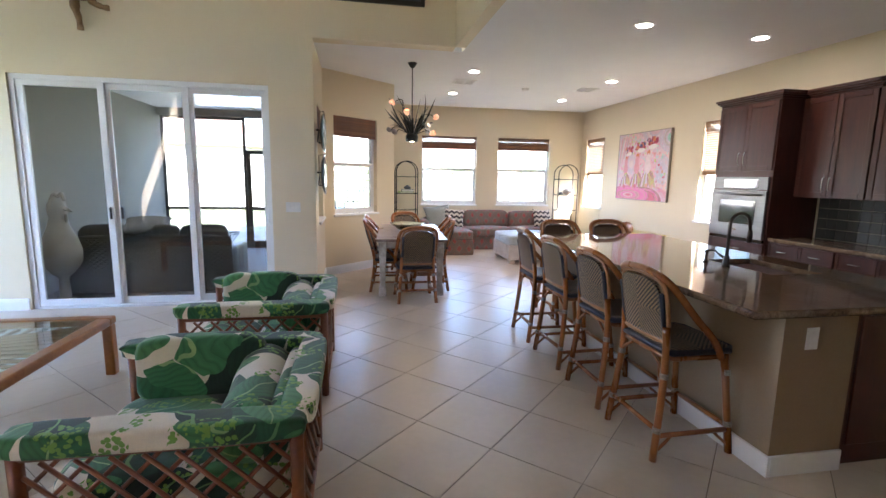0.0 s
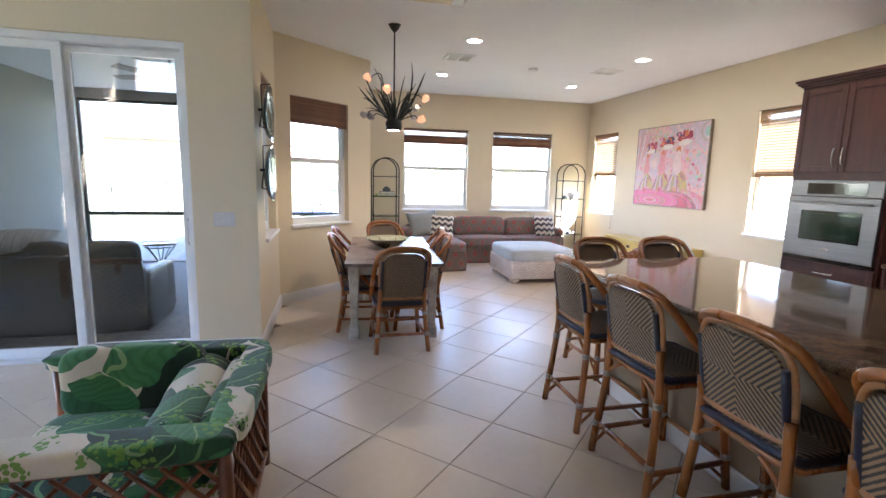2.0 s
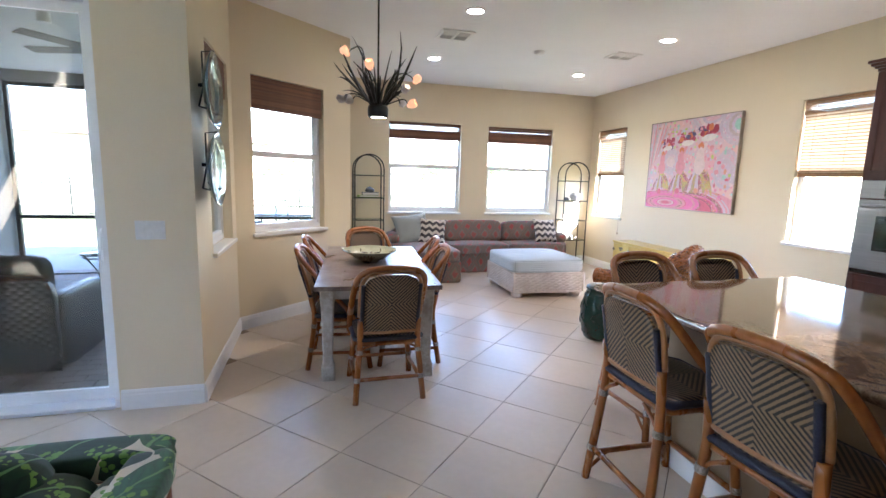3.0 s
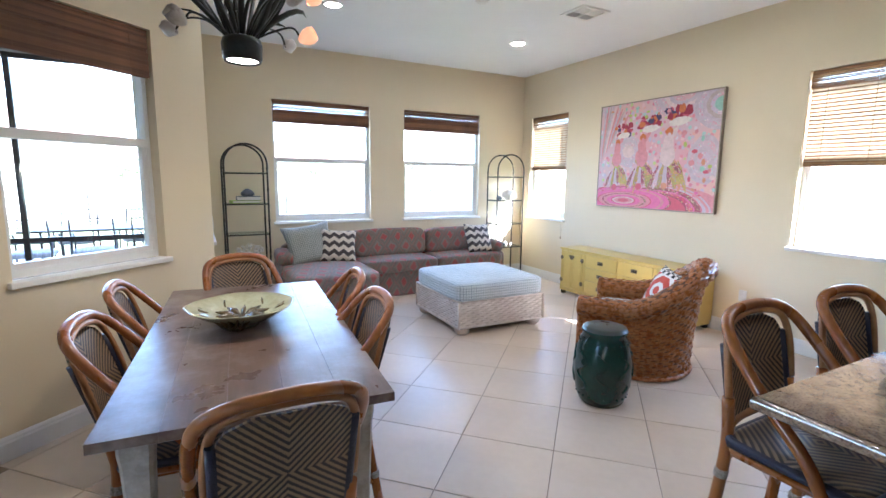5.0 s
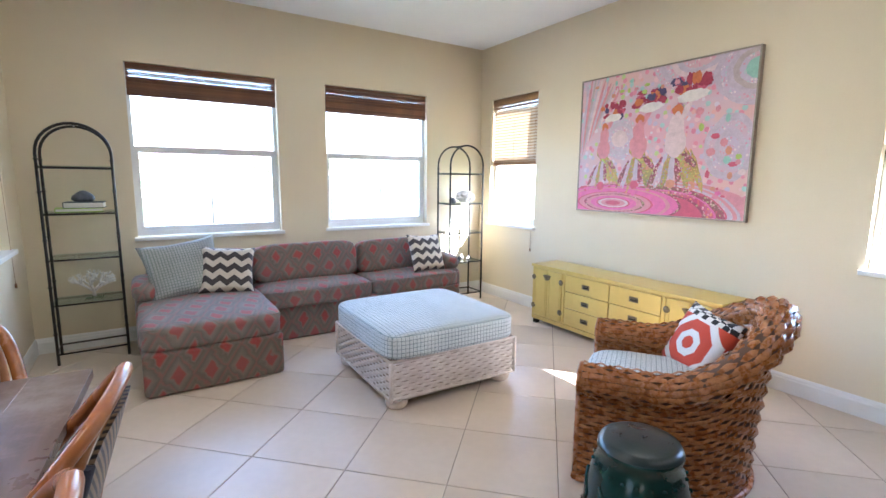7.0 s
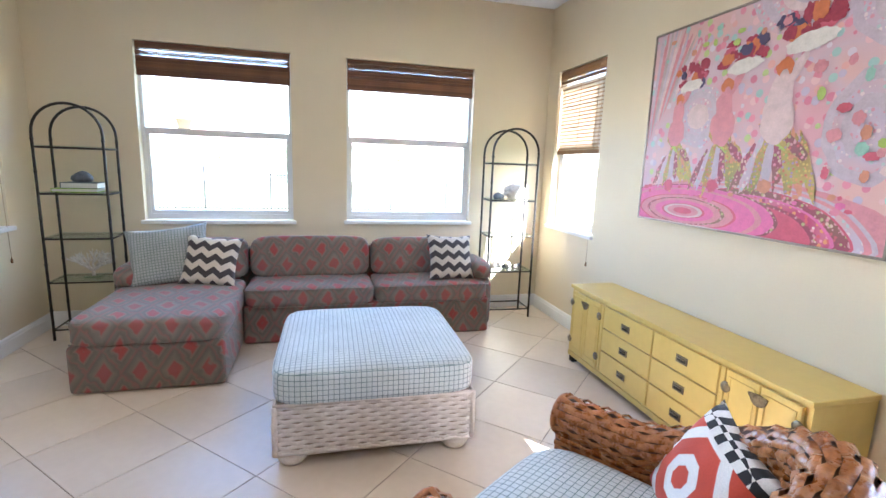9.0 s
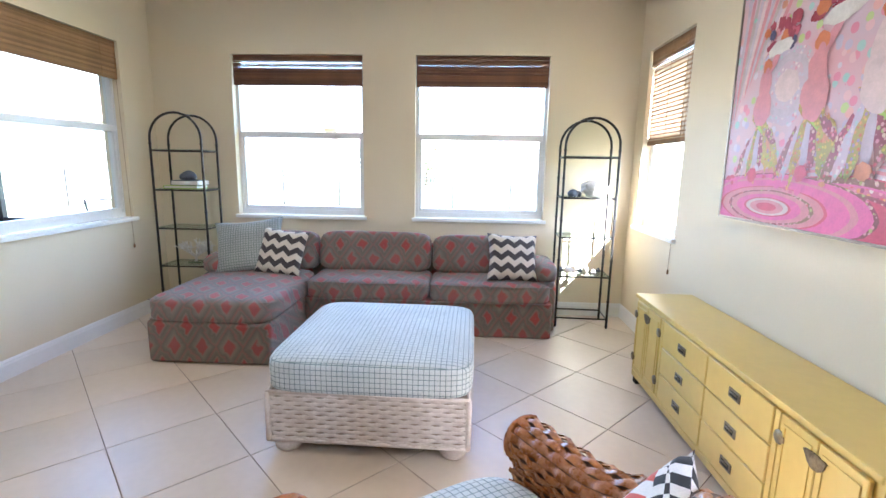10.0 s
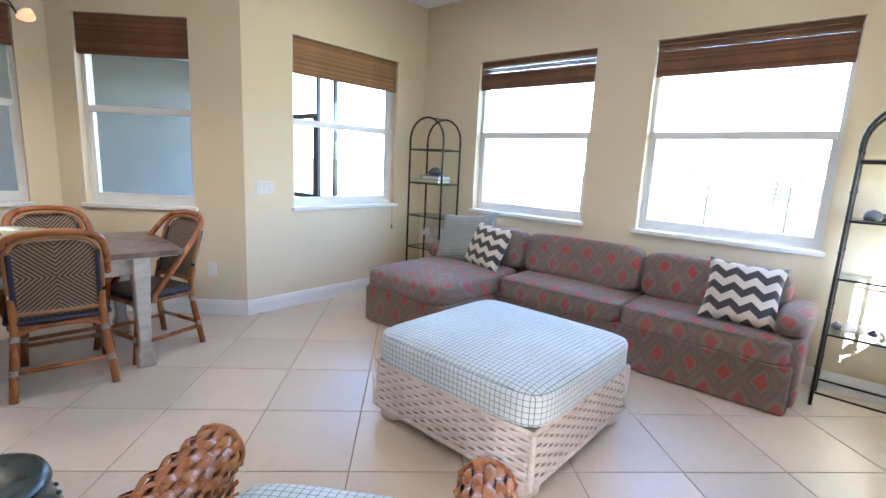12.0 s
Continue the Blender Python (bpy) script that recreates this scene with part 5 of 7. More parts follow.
def plate(label, m, gangs=1, w=None):
    """A wall plate in its local xz plane, facing -y."""
    w = w or 0.075 + 0.046 * (gangs - 1)
    ob = thing("wall_plate", label, "wall plate", m, group="wall plates")
    part("cover", boxed(-w / 2, w / 2, -0.006, -0.0004, -0.058, 0.058, 0.0025), PLASTIC, ob)
    for k in range(gangs):
        x = (k - (gangs - 1) / 2) * 0.046
        part("rocker", boxed(x - 0.016, x + 0.016, -0.0095, -0.0062, -0.033, 0.033, 0.0015), PLASTIC, ob)


plate("white outlet plate on the island end", pose(2.62, 2.16, 0.745))

top = thing("island_countertop", "polished brown granite countertop with rounded edge", "countertop")
bm = bmesh.new()
X, Y = (2.20, 3.06, 3.46, 3.71), (2.09, 2.86, 3.46, 5.15)
vv = {(i, j, k): bm.verts.new((X[i], Y[j], z)) for i in range(4) for j in range(4) for k, z in ((0, 0.88), (1, 0.92))}
for i in range(3):
    for j in range(3):
        if (i, j) == (1, 1):
            continue
        bm.faces.new([vv[i, j, 1], vv[i + 1, j, 1], vv[i + 1, j + 1, 1], vv[i, j + 1, 1]])
        bm.faces.new([vv[i, j, 0], vv[i, j + 1, 0], vv[i + 1, j + 1, 0], vv[i + 1, j, 0]])
for a, b_ in (((1, 1), (2, 1)), ((2, 1), (2, 2)), ((2, 2), (1, 2)), ((1, 2), (1, 1))):
    bm.faces.new((vv[(*a, 0)], vv[(*b_, 0)], vv[(*b_, 1)], vv[(*a, 1)]))
part("slab", bm, GRANITE, top)
bm = bmesh.new()
x0, x1, y0, y1, r = 2.20, 3.71, 2.09, 5.15, 0.02
tube(bm, ((x0, y0, 0.90), (x1, y0, 0.90), (x1, y1, 0.90), (x0, y1, 0.90)), r, 10, True)
part("bullnose", bm, GRANITE, top)
sink = thing("kitchen_sink", "undermount stainless steel sink in the island", "sink")
bm = bmesh.new()
q = [bm.verts.new((x, y, z)) for z in (0.879, 0.70) for x, y in ((3.05, 2.85), (3.47, 2.85), (3.47, 3.47), (3.05, 3.47))]
for i in range(4):
    j = (i + 1) % 4
    bm.faces.new((q[i], q[4 + i], q[4 + j], q[j]))
bm.faces.new((q[4], q[7], q[6], q[5]))
part("basin", bm, STEEL, sink)
bm = bmesh.new()
lathe(bm, ((0.0, 0.703), (0.04, 0.703), (0.045, 0.701)), 16, (3.26, 3.16, 0))
part("drain", bm, NICKEL, sink)
fc = thing("kitchen_faucet", "dark bronze gooseneck kitchen faucet beside the sink", "faucet", pose(2.97, 3.16, 0.92))
bm = bmesh.new()
lathe(bm, ((0.0, 0.0), (0.03, 0.0), (0.03, 0.008), (0.022, 0.015), (0.020, 0.07), (0.014, 0.085)), 18)
part("base", bm, OILED_BRONZE, fc)
bm = bmesh.new()
tube(bm, [(0, 0, 0.05), (0, 0, 0.26)] + [(0.085 - 0.085 * math.cos(t), 0, 0.30 + 0.085 * math.sin(t)) for t in np.linspace(0, 2.6, 12)] + [(0.172, 0, 0.26)], 0.0125, 10)
part("gooseneck", bm, OILED_BRONZE, fc)
bm = bmesh.new()
lathe(bm, ((0.014, 0.0), (0.018, -0.02), (0.020, -0.09), (0.0, -0.09)), 14, (0.172, 0, 0.265))
part("spray_head", bm, OILED_BRONZE, fc)
bm = bmesh.new()
tube(bm, ((0, 0.02, 0.06), (0, 0.07, 0.075), (0, 0.105, 0.10)), (0.009, 0.007, 0.006), 8)
part("lever", bm, OILED_BRONZE, fc)
sp = thing("soap_dispenser", "dark bronze soap dispenser on the granite", "soap dispenser", pose(2.97, 3.36, 0.92))
bm = bmesh.new()
lathe(bm, ((0.0, 0.0), (0.022, 0.0), (0.02, 0.01), (0.012, 0.02), (0.012, 0.07), (0.017, 0.075), (0.015, 0.09), (0.0, 0.095)), 14)
part("body", bm, OILED_BRONZE, sp)
bm = bmesh.new()
tube(bm, ((0, 0, 0.083), (0.05, 0, 0.09), (0.075, 0, 0.08)), 0.006, 8)
part("spout", bm, OILED_BRONZE, sp)


def shaker(parent, x, y0, y1, z0, z1, handle=None, name="door"):
    """A raised-frame front facing -x at x."""
    d = part(name, boxed(x - 0.014, x, y0, y1, z0, z1, 0.003), CHERRY, parent)
    f = 0.055 if z1 - z0 > 0.25 else 0.03
    bm = bmesh.new()
    for a0, a1, b0, b1 in ((y0, y0 + f, z0, z1), (y1 - f, y1, z0, z1), (y0 + f, y1 - f, z0, z0 + f), (y0 + f, y1 - f, z1 - f, z1)):
        box(bm, x - 0.022, x - 0.0145, a0 + 0.001, a1 - 0.001, b0 + 0.001, b1 - 0.001, 0.002)
    part("frame", bm, CHERRY, d)
    if handle:
        (a, b_), (c, e) = handle
        bm = bmesh.new()
        mid = ((a + c) / 2, (b_ + e) / 2)
        tube(bm, smooth([(x - 0.022, a, b_), (x - 0.05, a + (mid[0] - a) * 0.3, b_ + (mid[1] - b_) * 0.3), (x - 0.055, *mid), (x - 0.05, c + (mid[0] - c) * 0.3, e + (mid[1] - e) * 0.3), (x - 0.022, c, e)], 4), 0.006, 8)
        part("handle", bm, NICKEL, d, "satin nickel handle")
    return d


def crown(parent, x0, x1, y0, y1, z):
    """A stepped moulding round the three free sides of a cabinet top."""
    bm = bmesh.new()
    for k, (g, h0, h1) in enumerate(((0.006, 0.0, 0.022), (0.022, 0.022, 0.040), (0.040, 0.040, 0.062), (0.055, 0.062, 0.085))):
        box(bm, x0 - g, x1, y0 - g, y1 + g, z + h0, z + h1 - 0.0005)
    part("crown", bm, CHERRY, parent)


tall = thing("oven_cabinet", "tall dark cherry cabinet housing a wall oven", "cabinet")
part("body", boxed(4.90, 5.525, 4.775, 5.635, 0.10, 2.435), CHERRY, tall)
part("toe_kick", boxed(4.96, 5.525, 4.79, 5.62, 0.0, 0.099), CHERRY, tall)
shaker(tall, 4.899, 4.785, 5.202, 1.66, 2.425, ((5.165, 1.72), (5.165, 1.88)))
shaker(tall, 4.899, 5.208, 5.625, 1.66, 2.425, ((5.245, 1.72), (5.245, 1.88)))
shaker(tall, 4.899, 4.785, 5.625, 0.11, 0.45, ((5.12, 0.36), (5.29, 0.36)), "drawer")
shaker(tall, 4.899, 4.785, 5.625, 0.46, 0.83, ((5.12, 0.74), (5.29, 0.74)), "drawer")
crown(tall, 4.90, 5.525, 4.775, 5.635, 2.436)
oven = thing("wall_oven", "stainless steel wall oven with dark glass window", "oven")
part("control_panel", boxed(4.868, 4.8995, 4.80, 5.61, 1.445, 1.588, 0.004), STEEL, oven)
part("display", boxed(4.8645, 4.8675, 4.92, 5.44, 1.462, 1.562), BLACK_GLASS, oven, "black display glass")
d = part("oven_door", boxed(4.858, 4.8995, 4.80, 5.61, 0.875, 1.435, 0.006, 2), STEEL, oven)
part("oven_window", boxed(4.8545, 4.8575, 4.95, 5.44, 1.06, 1.285, 0.001), OVEN_GLASS, d, "dark glass window")
bm = bmesh.new()
for a0, a1, b0, b1 in ((4.925, 4.949, 1.035, 1.31), (5.441, 5.465, 1.035, 1.31), (4.949, 5.441, 1.035, 1.059), (4.949, 5.441, 1.286, 1.31)):
    box(bm, 4.8548, 4.8575, a0, a1, b0, b1)
part("window_trim", bm, BLACK_GLASS, d)
bm = bmesh.new()
tube(bm, ((4.857, 4.86, 1.385), (4.815, 4.86, 1.39), (4.815, 5.55, 1.39), (4.857, 5.55, 1.385)), 0.012, 10)
part("door_handle", bm, STEEL, d, "steel bar handle")
part("badge", boxed(4.8555, 4.8575, 5.17, 5.235, 0.955, 0.972), NICKEL, d, "small oval badge")
part("vent_strip", boxed(4.868, 4.8995, 4.80, 5.61, 0.842, 0.870), BLACK_GLASS, oven)
for k, (a, b_) in enumerate(((4.005, 4.77), (3.23, 4.0), (2.455, 3.225))):
    up_ = thing("upper_cabinet", "dark cherry wall cabinet with two doors", "cabinet", group="wall cabinets")
    part("body", boxed(5.20, 5.525, a, b_, 1.37, 2.435), CHERRY, up_)
    m_ = (a + b_) / 2
    shaker(up_, 5.199, a + 0.006, m_ - 0.003, 1.38, 2.425, ((m_ - 0.035, 1.44), (m_ - 0.035, 1.60)))
    shaker(up_, 5.199, m_ + 0.003, b_ - 0.006, 1.38, 2.425, ((m_ + 0.035, 1.44), (m_ + 0.035, 1.60)))
    crown(up_, 5.20, 5.525, a + 0.056 if k == 2 else a, b_ - 0.056 if k else b_ - 0.06, 2.436)
    lo = thing("base_cabinet", "dark cherry base cabinet with drawer", "cabinet", group="base cabinets")
    part("body", boxed(4.95, 5.525, a, b_, 0.10, 0.869), CHERRY, lo)
    part("toe_kick", boxed(5.0, 5.525, a, b_, 0.0, 0.099), CHERRY, lo)
    for q0, q1 in ((a + 0.006, m_ - 0.003), (m_ + 0.003, b_ - 0.006)):
        shaker(lo, 4.949, q0, q1, 0.69, 0.86, (((q0 + q1) / 2 - 0.06, 0.775), ((q0 + q1) / 2 + 0.06, 0.775)), "drawer")
        shaker(lo, 4.949, q0, q1, 0.11, 0.68, ((q1 - 0.04, 0.52), (q1 - 0.04, 0.64)))
single("back_countertop", boxed(4.915, 5.526, 2.44, 4.773, 0.87, 0.91, 0.012, 3), GRANITE, "polished brown granite counter along the wall", "countertop")
bs = thing("backsplash", "dark stone tile backsplash behind the counter", "backsplash", kind="structure")
tile_mesh = None
for r in range(4):
    for c in range(20):
        y0 = 2.45 + c * 0.115
        z0 = 0.912 + r * 0.114
        if tile_mesh is None:
            tile_mesh = mesh_of("tile", boxed(-0.006, 0.0, 0.0, 0.112, 0.0, 0.111, 0.0015), BACKSPLASH)
        t_ = new("tile", tile_mesh)
        t_.parent = bs
        t_.location = (5.528, y0, z0)
plate("white outlet plate on the dark backsplash", pose(5.5215, 3.72, 1.13, 0, 0, -90))


# ---- great room ----
def palm_print():
    """Broad overlapping leaves with pale ribs on a cream ground, and sprays of berries."""
    m, nt, b = nodes_of("palm_leaf_print")
    v = coords(nt)
    soft_warp = put(nt, "ShaderNodeTexNoise", Scale=7.0, Detail=1.0)
    nt.links.new(v, soft_warp.inputs["Vector"])
    bent = nt.nodes.new("ShaderNodeVectorMath")
    bent.operation = "MULTIPLY_ADD"
    bent.inputs[1].default_value = (0.09, 0.09, 0.09)
    nt.links.new(soft_warp.outputs["Color"], bent.inputs[0])
    nt.links.new(v, bent.inputs[2])
    def leaves(under, scale, shift, long, wide, tones, vein):
        at = nt.nodes.new("ShaderNodeVectorMath")
        at.inputs[1].default_value = (shift, shift * 1.7, shift * 0.6)
        nt.links.new(bent.outputs[0], at.inputs[0])
        cell = put(nt, "ShaderNodeTexVoronoi", Scale=scale)
        nt.links.new(at.outputs[0], cell.inputs["Vector"])
        rel = nt.nodes.new("ShaderNodeVectorMath")
        rel.operation = "SUBTRACT"
        nt.links.new(at.outputs[0], rel.inputs[0])
        nt.links.new(cell.outputs["Position"], rel.inputs[1])
        rnd = nt.nodes.new("ShaderNodeSeparateColor")
        nt.links.new(cell.outputs["Color"], rnd.inputs[0])
        rot = put(nt, "ShaderNodeVectorRotate", Axis=(0.45, 0.35, 0.82))
        nt.links.new(rel.outputs[0], rot.inputs["Vector"])
        nt.links.new(calc(nt, "MULTIPLY", rnd.outputs[0], 6.28), rot.inputs["Angle"])
        q = nt.nodes.new("ShaderNodeSeparateXYZ")
        nt.links.new(rot.outputs[0], q.inputs[0])
        lx, ly, lz = q.outputs
        e = calc(nt, "ADD", calc(nt, "POWER", calc(nt, "ABSOLUTE", calc(nt, "DIVIDE", lx, long)), 2.0), calc(nt, "ADD", calc(nt, "POWER", calc(nt, "ABSOLUTE", calc(nt, "DIVIDE", ly, wide)), 2.0), calc(nt, "POWER", calc(nt, "ABSOLUTE", calc(nt, "DIVIDE", lz, wide * 1.6)), 2.0)))
        mask = calc(nt, "LESS_THAN", e, 1.0)
        tone = ramp(nt, rnd.outputs[1], tones)
        side = calc(nt, "ABSOLUTE", ly)
        nerve = calc(nt, "FRACT", calc(nt, "MULTIPLY", calc(nt, "SUBTRACT", lx, calc(nt, "MULTIPLY", side, 0.9)), 30.0))
        shade = ramp(nt, nerve, ((0.0, (0.55, 0.55, 0.55)), (0.5, (1, 1, 1)), (1.0, (0.8, 0.8, 0.8))))
        mul = nt.nodes.new("ShaderNodeMix")
        mul.data_type, mul.blend_type = "RGBA", "MULTIPLY"
        mul.inputs[0].default_value = 0.8
        nt.links.new(tone, mul.inputs[6])
        nt.links.new(shade, mul.inputs[7])
        body = mixed(nt, calc(nt, "LESS_THAN", side, 0.0035), mul.outputs[2], vein)
        return mixed(nt, mask, under, body)
    DEEP = ((0.0, (0.003, 0.018, 0.009)), (0.5, (0.008, 0.055, 0.022)), (1.0, (0.022, 0.13, 0.048)))
    MID = ((0.0, (0.016, 0.11, 0.036)), (0.5, (0.040, 0.19, 0.066)), (1.0, (0.085, 0.27, 0.095)))
    col = leaves((0.66, 0.60, 0.47), 3.0, 0.0, 0.25, 0.12, DEEP, (0.13, 0.28, 0.10))
    col = leaves(col, 3.2, 3.1, 0.24, 0.10, MID, (0.24, 0.40, 0.16))
    col = leaves(col, 3.0, 7.7, 0.20, 0.075, DEEP, (0.16, 0.33, 0.11))
    berry = put(nt, "ShaderNodeTexVoronoi", Scale=48.0)
    nt.links.new(v, berry.inputs["Vector"])
    patch = put(nt, "ShaderNodeTexNoise", Scale=8.5, Detail=0.0)
    nt.links.new(coords(nt, (1.0, 1.1, 0.7)), patch.inputs["Vector"])
    spots = calc(nt, "MULTIPLY", calc(nt, "GREATER_THAN", patch.outputs[0], 0.61), calc(nt, "LESS_THAN", berry.outputs["Distance"], 0.48))
    col = mixed(nt, spots, col, (0.15, 0.31, 0.05))
    cloth_finish(nt, b, col, rough=0.75, scale=420, strength=0.15)
    return m


PALM = palm_print()
RATTAN_RED = plain("red_brown_rattan", (0.26, 0.088, 0.030), (0.15, 0.045, 0.016), 0.36, scale=6, fine=45, bump=0.2)
RATTAN_GOLD = plain("golden_rattan", (0.48, 0.205, 0.060), (0.34, 0.13, 0.036), 0.32, scale=5, fine=40, bump=0.15)


def lattice_chair():
    """Faces local -x; 0.94 deep and 0.92 wide, its base centre at the origin."""
    ob = thing("lattice_armchair", "rattan lattice armchair with green palm leaf print cushions", "armchair", group="palm print armchairs")
    a, w, h = 0.45, 0.43, 0.60
    for sx in (-1, 1):
        for sy in (-1, 1):
            bm = bmesh.new()
            tube(bm, ((sx * a, sy * w, 0), (sx * a, sy * w, 0.3), (sx * a, sy * w, h)), 0.025, 10)
            part("post", bm, RATTAN_RED, ob)
    for p, q in (((-a, -w), (a, -w)), ((-a, w), (a, w)), ((a, -w), (a, w)), ((-a, -w), (-a, w))):
        for z in ((0.07, h - 0.02) if p[0] != q[0] or p[0] > 0 else (0.07, 0.26)):
            bm = bmesh.new()
            tube(bm, ((*p, z), (*q, z)), 0.019, 8)
            part("rail", bm, RATTAN_RED, ob)
    # diagonal lattice on both sides and the back
    z0, z1 = 0.09, h - 0.04
    for side, (p0, d, L) in enumerate((((-a + 0.02, -w), (1, 0), 2 * a - 0.04), ((-a + 0.02, w), (1, 0), 2 * a - 0.04), ((a, -w + 0.02), (0, 1), 2 * w - 0.04))):
        step = 0.105
        for slope in (1, -1):
            s = -(z1 - z0)
            while s < L:
                lo, hi = max(0.0, s), min(L, s + (z1 - z0))
                if hi - lo > 0.05:
                    za, zb = z0 + (lo - s), z0 + (hi - s)
                    if slope < 0:
                        za, zb = z1 - (lo - s), z1 - (hi - s)
                    off = 0.006 * slope
                    A = (p0[0] + d[0] * lo - d[1] * off, p0[1] + d[1] * lo + d[0] * off, za)
                    B = (p0[0] + d[0] * hi - d[1] * off, p0[1] + d[1] * hi + d[0] * off, zb)
                    bm = bmesh.new()
                    tube(bm, (A, B), 0.0085, 6)
                    part("lattice_bar", bm, RATTAN_RED, ob)
                s += step
    def pad(name, sx, sy, sz, at, m=None, **k):
        bm = bmesh.new()
        soft(bm, sx, sy, sz, at, m, **k)
        part(name, bm, PALM, ob)
    pad("arm_pad", 0.97, 0.135, 0.085, (0.0, -w, h - 0.005), p=7, n=16, sag=0.03)
    pad("arm_pad", 0.97, 0.135, 0.085, (0.0, w, h - 0.005), p=7, n=16, sag=0.03)
    pad("back_pad", 0.135, 0.80, 0.087, (a, 0.0, h - 0.005), p=7, n=16, sag=0.03)
    pad("seat_cushion", 0.84, 0.78, 0.20, (-0.02, 0, 0.24), p=6, n=16, crown=0.15)
    pad("seat_base", 0.82, 0.78, 0.14, (0, 0, 0.10), p=10, n=10)
    pad("side_cushion", 0.60, 0.12, 0.34, (-0.08, w - 0.12, 0.40), p=5, n=14, sag=0.04)
    pad("back_cushion", 0.12, 0.76, 0.30, (0, 0, 0), pose(a - 0.10, 0, 0.36, 0, 8, 0), p=5, n=14)
    bm = bmesh.new()
    R, L = 0.125, 0.38
    prof = [(0.0, -L)] + [(R * math.sin(a), -L + 0.06 * (1 - math.cos(a))) for a in (0.35, 0.7, 1.05, 1.4)] + [(R * (1 + 0.02 * math.sin(5 * k)), -L + 0.07 + (2 * L - 0.14) * k / 10) for k in range(11)] + [(R * math.sin(a), L - 0.06 * (1 - math.cos(a))) for a in (1.4, 1.05, 0.7, 0.35)] + [(0.0, L)]
    lathe(bm, prof, 28)
    bmesh.ops.transform(bm, matrix=pose(0.235, 0.0, 0.545, 90, 0, 4), verts=bm.verts)
    for f in bm.faces:
        f.smooth = True
    part("bolster", bm, PALM, ob)
    return ob


ac = lattice_chair()
ac.matrix_world = pose(-0.325, 2.335, 0)
copy_thing(ac, pose(-0.325, 3.875, 0))

st = thing("side_table", "small rattan side table with dark glass inset", "side table", pose(-0.50, 3.10, 0))
for sx in (-1, 1):
    for sy in (-1, 1):
        bm = bmesh.new()
        tube(bm, ((sx * 0.21, sy * 0.19, 0), (sx * 0.20, sy * 0.18, 0.40)), 0.017, 8)
        part("leg", bm, RATTAN_RED, st)
for x0, x1, y0, y1 in ((-0.24, 0.24, -0.22, -0.14), (-0.24, 0.24, 0.14, 0.22), (-0.24, -0.14, -0.1398, 0.1398), (0.14, 0.24, -0.1398, 0.1398)):
    part("top_border", boxed(x0, x1, y0, y1, 0.40, 0.425, 0.005, 2), CANE_PALE, st, "pale woven border")
part("top_inset", boxed(-0.1395, 0.1395, -0.1395, 0.1395, 0.402, 0.42), BLACK_GLASS, st, "dark glass inset")

ct = thing("coffee_table", "golden rattan coffee table with a clear glass top", "coffee table", pose(-2.05, 3.38, 0))
a, l, h = 0.60, 0.70, 0.45
for sx in (-1, 1):
    for sy in (-1, 1):
        part("leg", boxed(sx * (a - 0.04) - 0.035, sx * (a - 0.04) + 0.035, sy * (l - 0.04) - 0.035, sy * (l - 0.04) + 0.035, 0.0, h - 0.061, 0.01, 2), RATTAN_GOLD, ct)
for x0, x1, y0, y1 in ((-a, a, -l, -l + 0.09), (-a, a, l - 0.09, l), (-a, -a + 0.09, -l + 0.0905, l - 0.0905), (a - 0.09, a, -l + 0.0905, l - 0.0905)):
    part("top_rail", boxed(x0, x1, y0, y1, h - 0.06, h, 0.014, 3), RATTAN_GOLD, ct)
g = part("glass_top", boxed(-a + 0.085, a - 0.085, -l + 0.085, l - 0.085, h - 0.014, h - 0.006), SHELF_GLASS, ct, "clear glass top")
for k in range(13):
    t = -1 + 2 * k / 12
    bm = bmesh.new()
    tube(bm, smooth([(-a + 0.08, t * (l - 0.12), h - 0.045), (0, t * 0.35, h - 0.04), (a - 0.08, t * (l - 0.12), h - 0.045)], 5), 0.014, 6)
    part("cane_bar", bm, RATTAN_GOLD, ct)
for k in range(9):
    t = -1 + 2 * k / 8
    bm = bmesh.new()
    tube(bm, ((t * (a - 0.1), -l + 0.08, h - 0.066), (t * (a - 0.25), l - 0.08, h - 0.066)), 0.012, 6)
    part("cane_bar", bm, CANE_PALE, ct)

# carved animal on the tall wall, and a framed picture over the opening
bm = bmesh.new()
soft(bm, 0.34, 0.16, 0.62, (-2.34, 5.89, 3.22), p=2.4, n=10)
tube(bm, smooth([(-2.42, 5.90, 3.30), (-2.425, 5.90, 3.16), (-2.40, 5.90, 3.06), (-2.395, 5.90, 2.99)], 4), [0.06] + [0.045] * 4 + [0.032] * 4 + [0.026] * 4, 10)
tube(bm, smooth([(-2.28, 5.90, 3.30), (-2.26, 5.90, 3.22), (-2.19, 5.90, 3.185), (-2.15, 5.90, 3.175)], 4), [0.06] + [0.04] * 4 + [0.03] * 4 + [0.024] * 4, 10)
lathe(bm, ((0.0, -0.035), (0.032, -0.03), (0.028, 0.02), (0.0, 0.03)), 10, (-2.392, 5.90, 2.975))
lathe(bm, ((0.0, -0.03), (0.028, -0.025), (0.026, 0.02), (0.0, 0.03)), 10, (-2.135, 5.90, 3.175))
FUR = plain("carved_tan_hide", (0.32, 0.20, 0.09), (0.16, 0.08, 0.035), 0.8, scale=12, fine=90, bump=0.5)
single("animal_ornament", bm, FUR, "tan carved animal figure with dark hooves hung on the wall", "wall ornament")
pic = thing("framed_picture", "wide dark framed picture hung high on the wall", "picture", pose(0.55, 5.998, 3.46))
bm = bmesh.new()
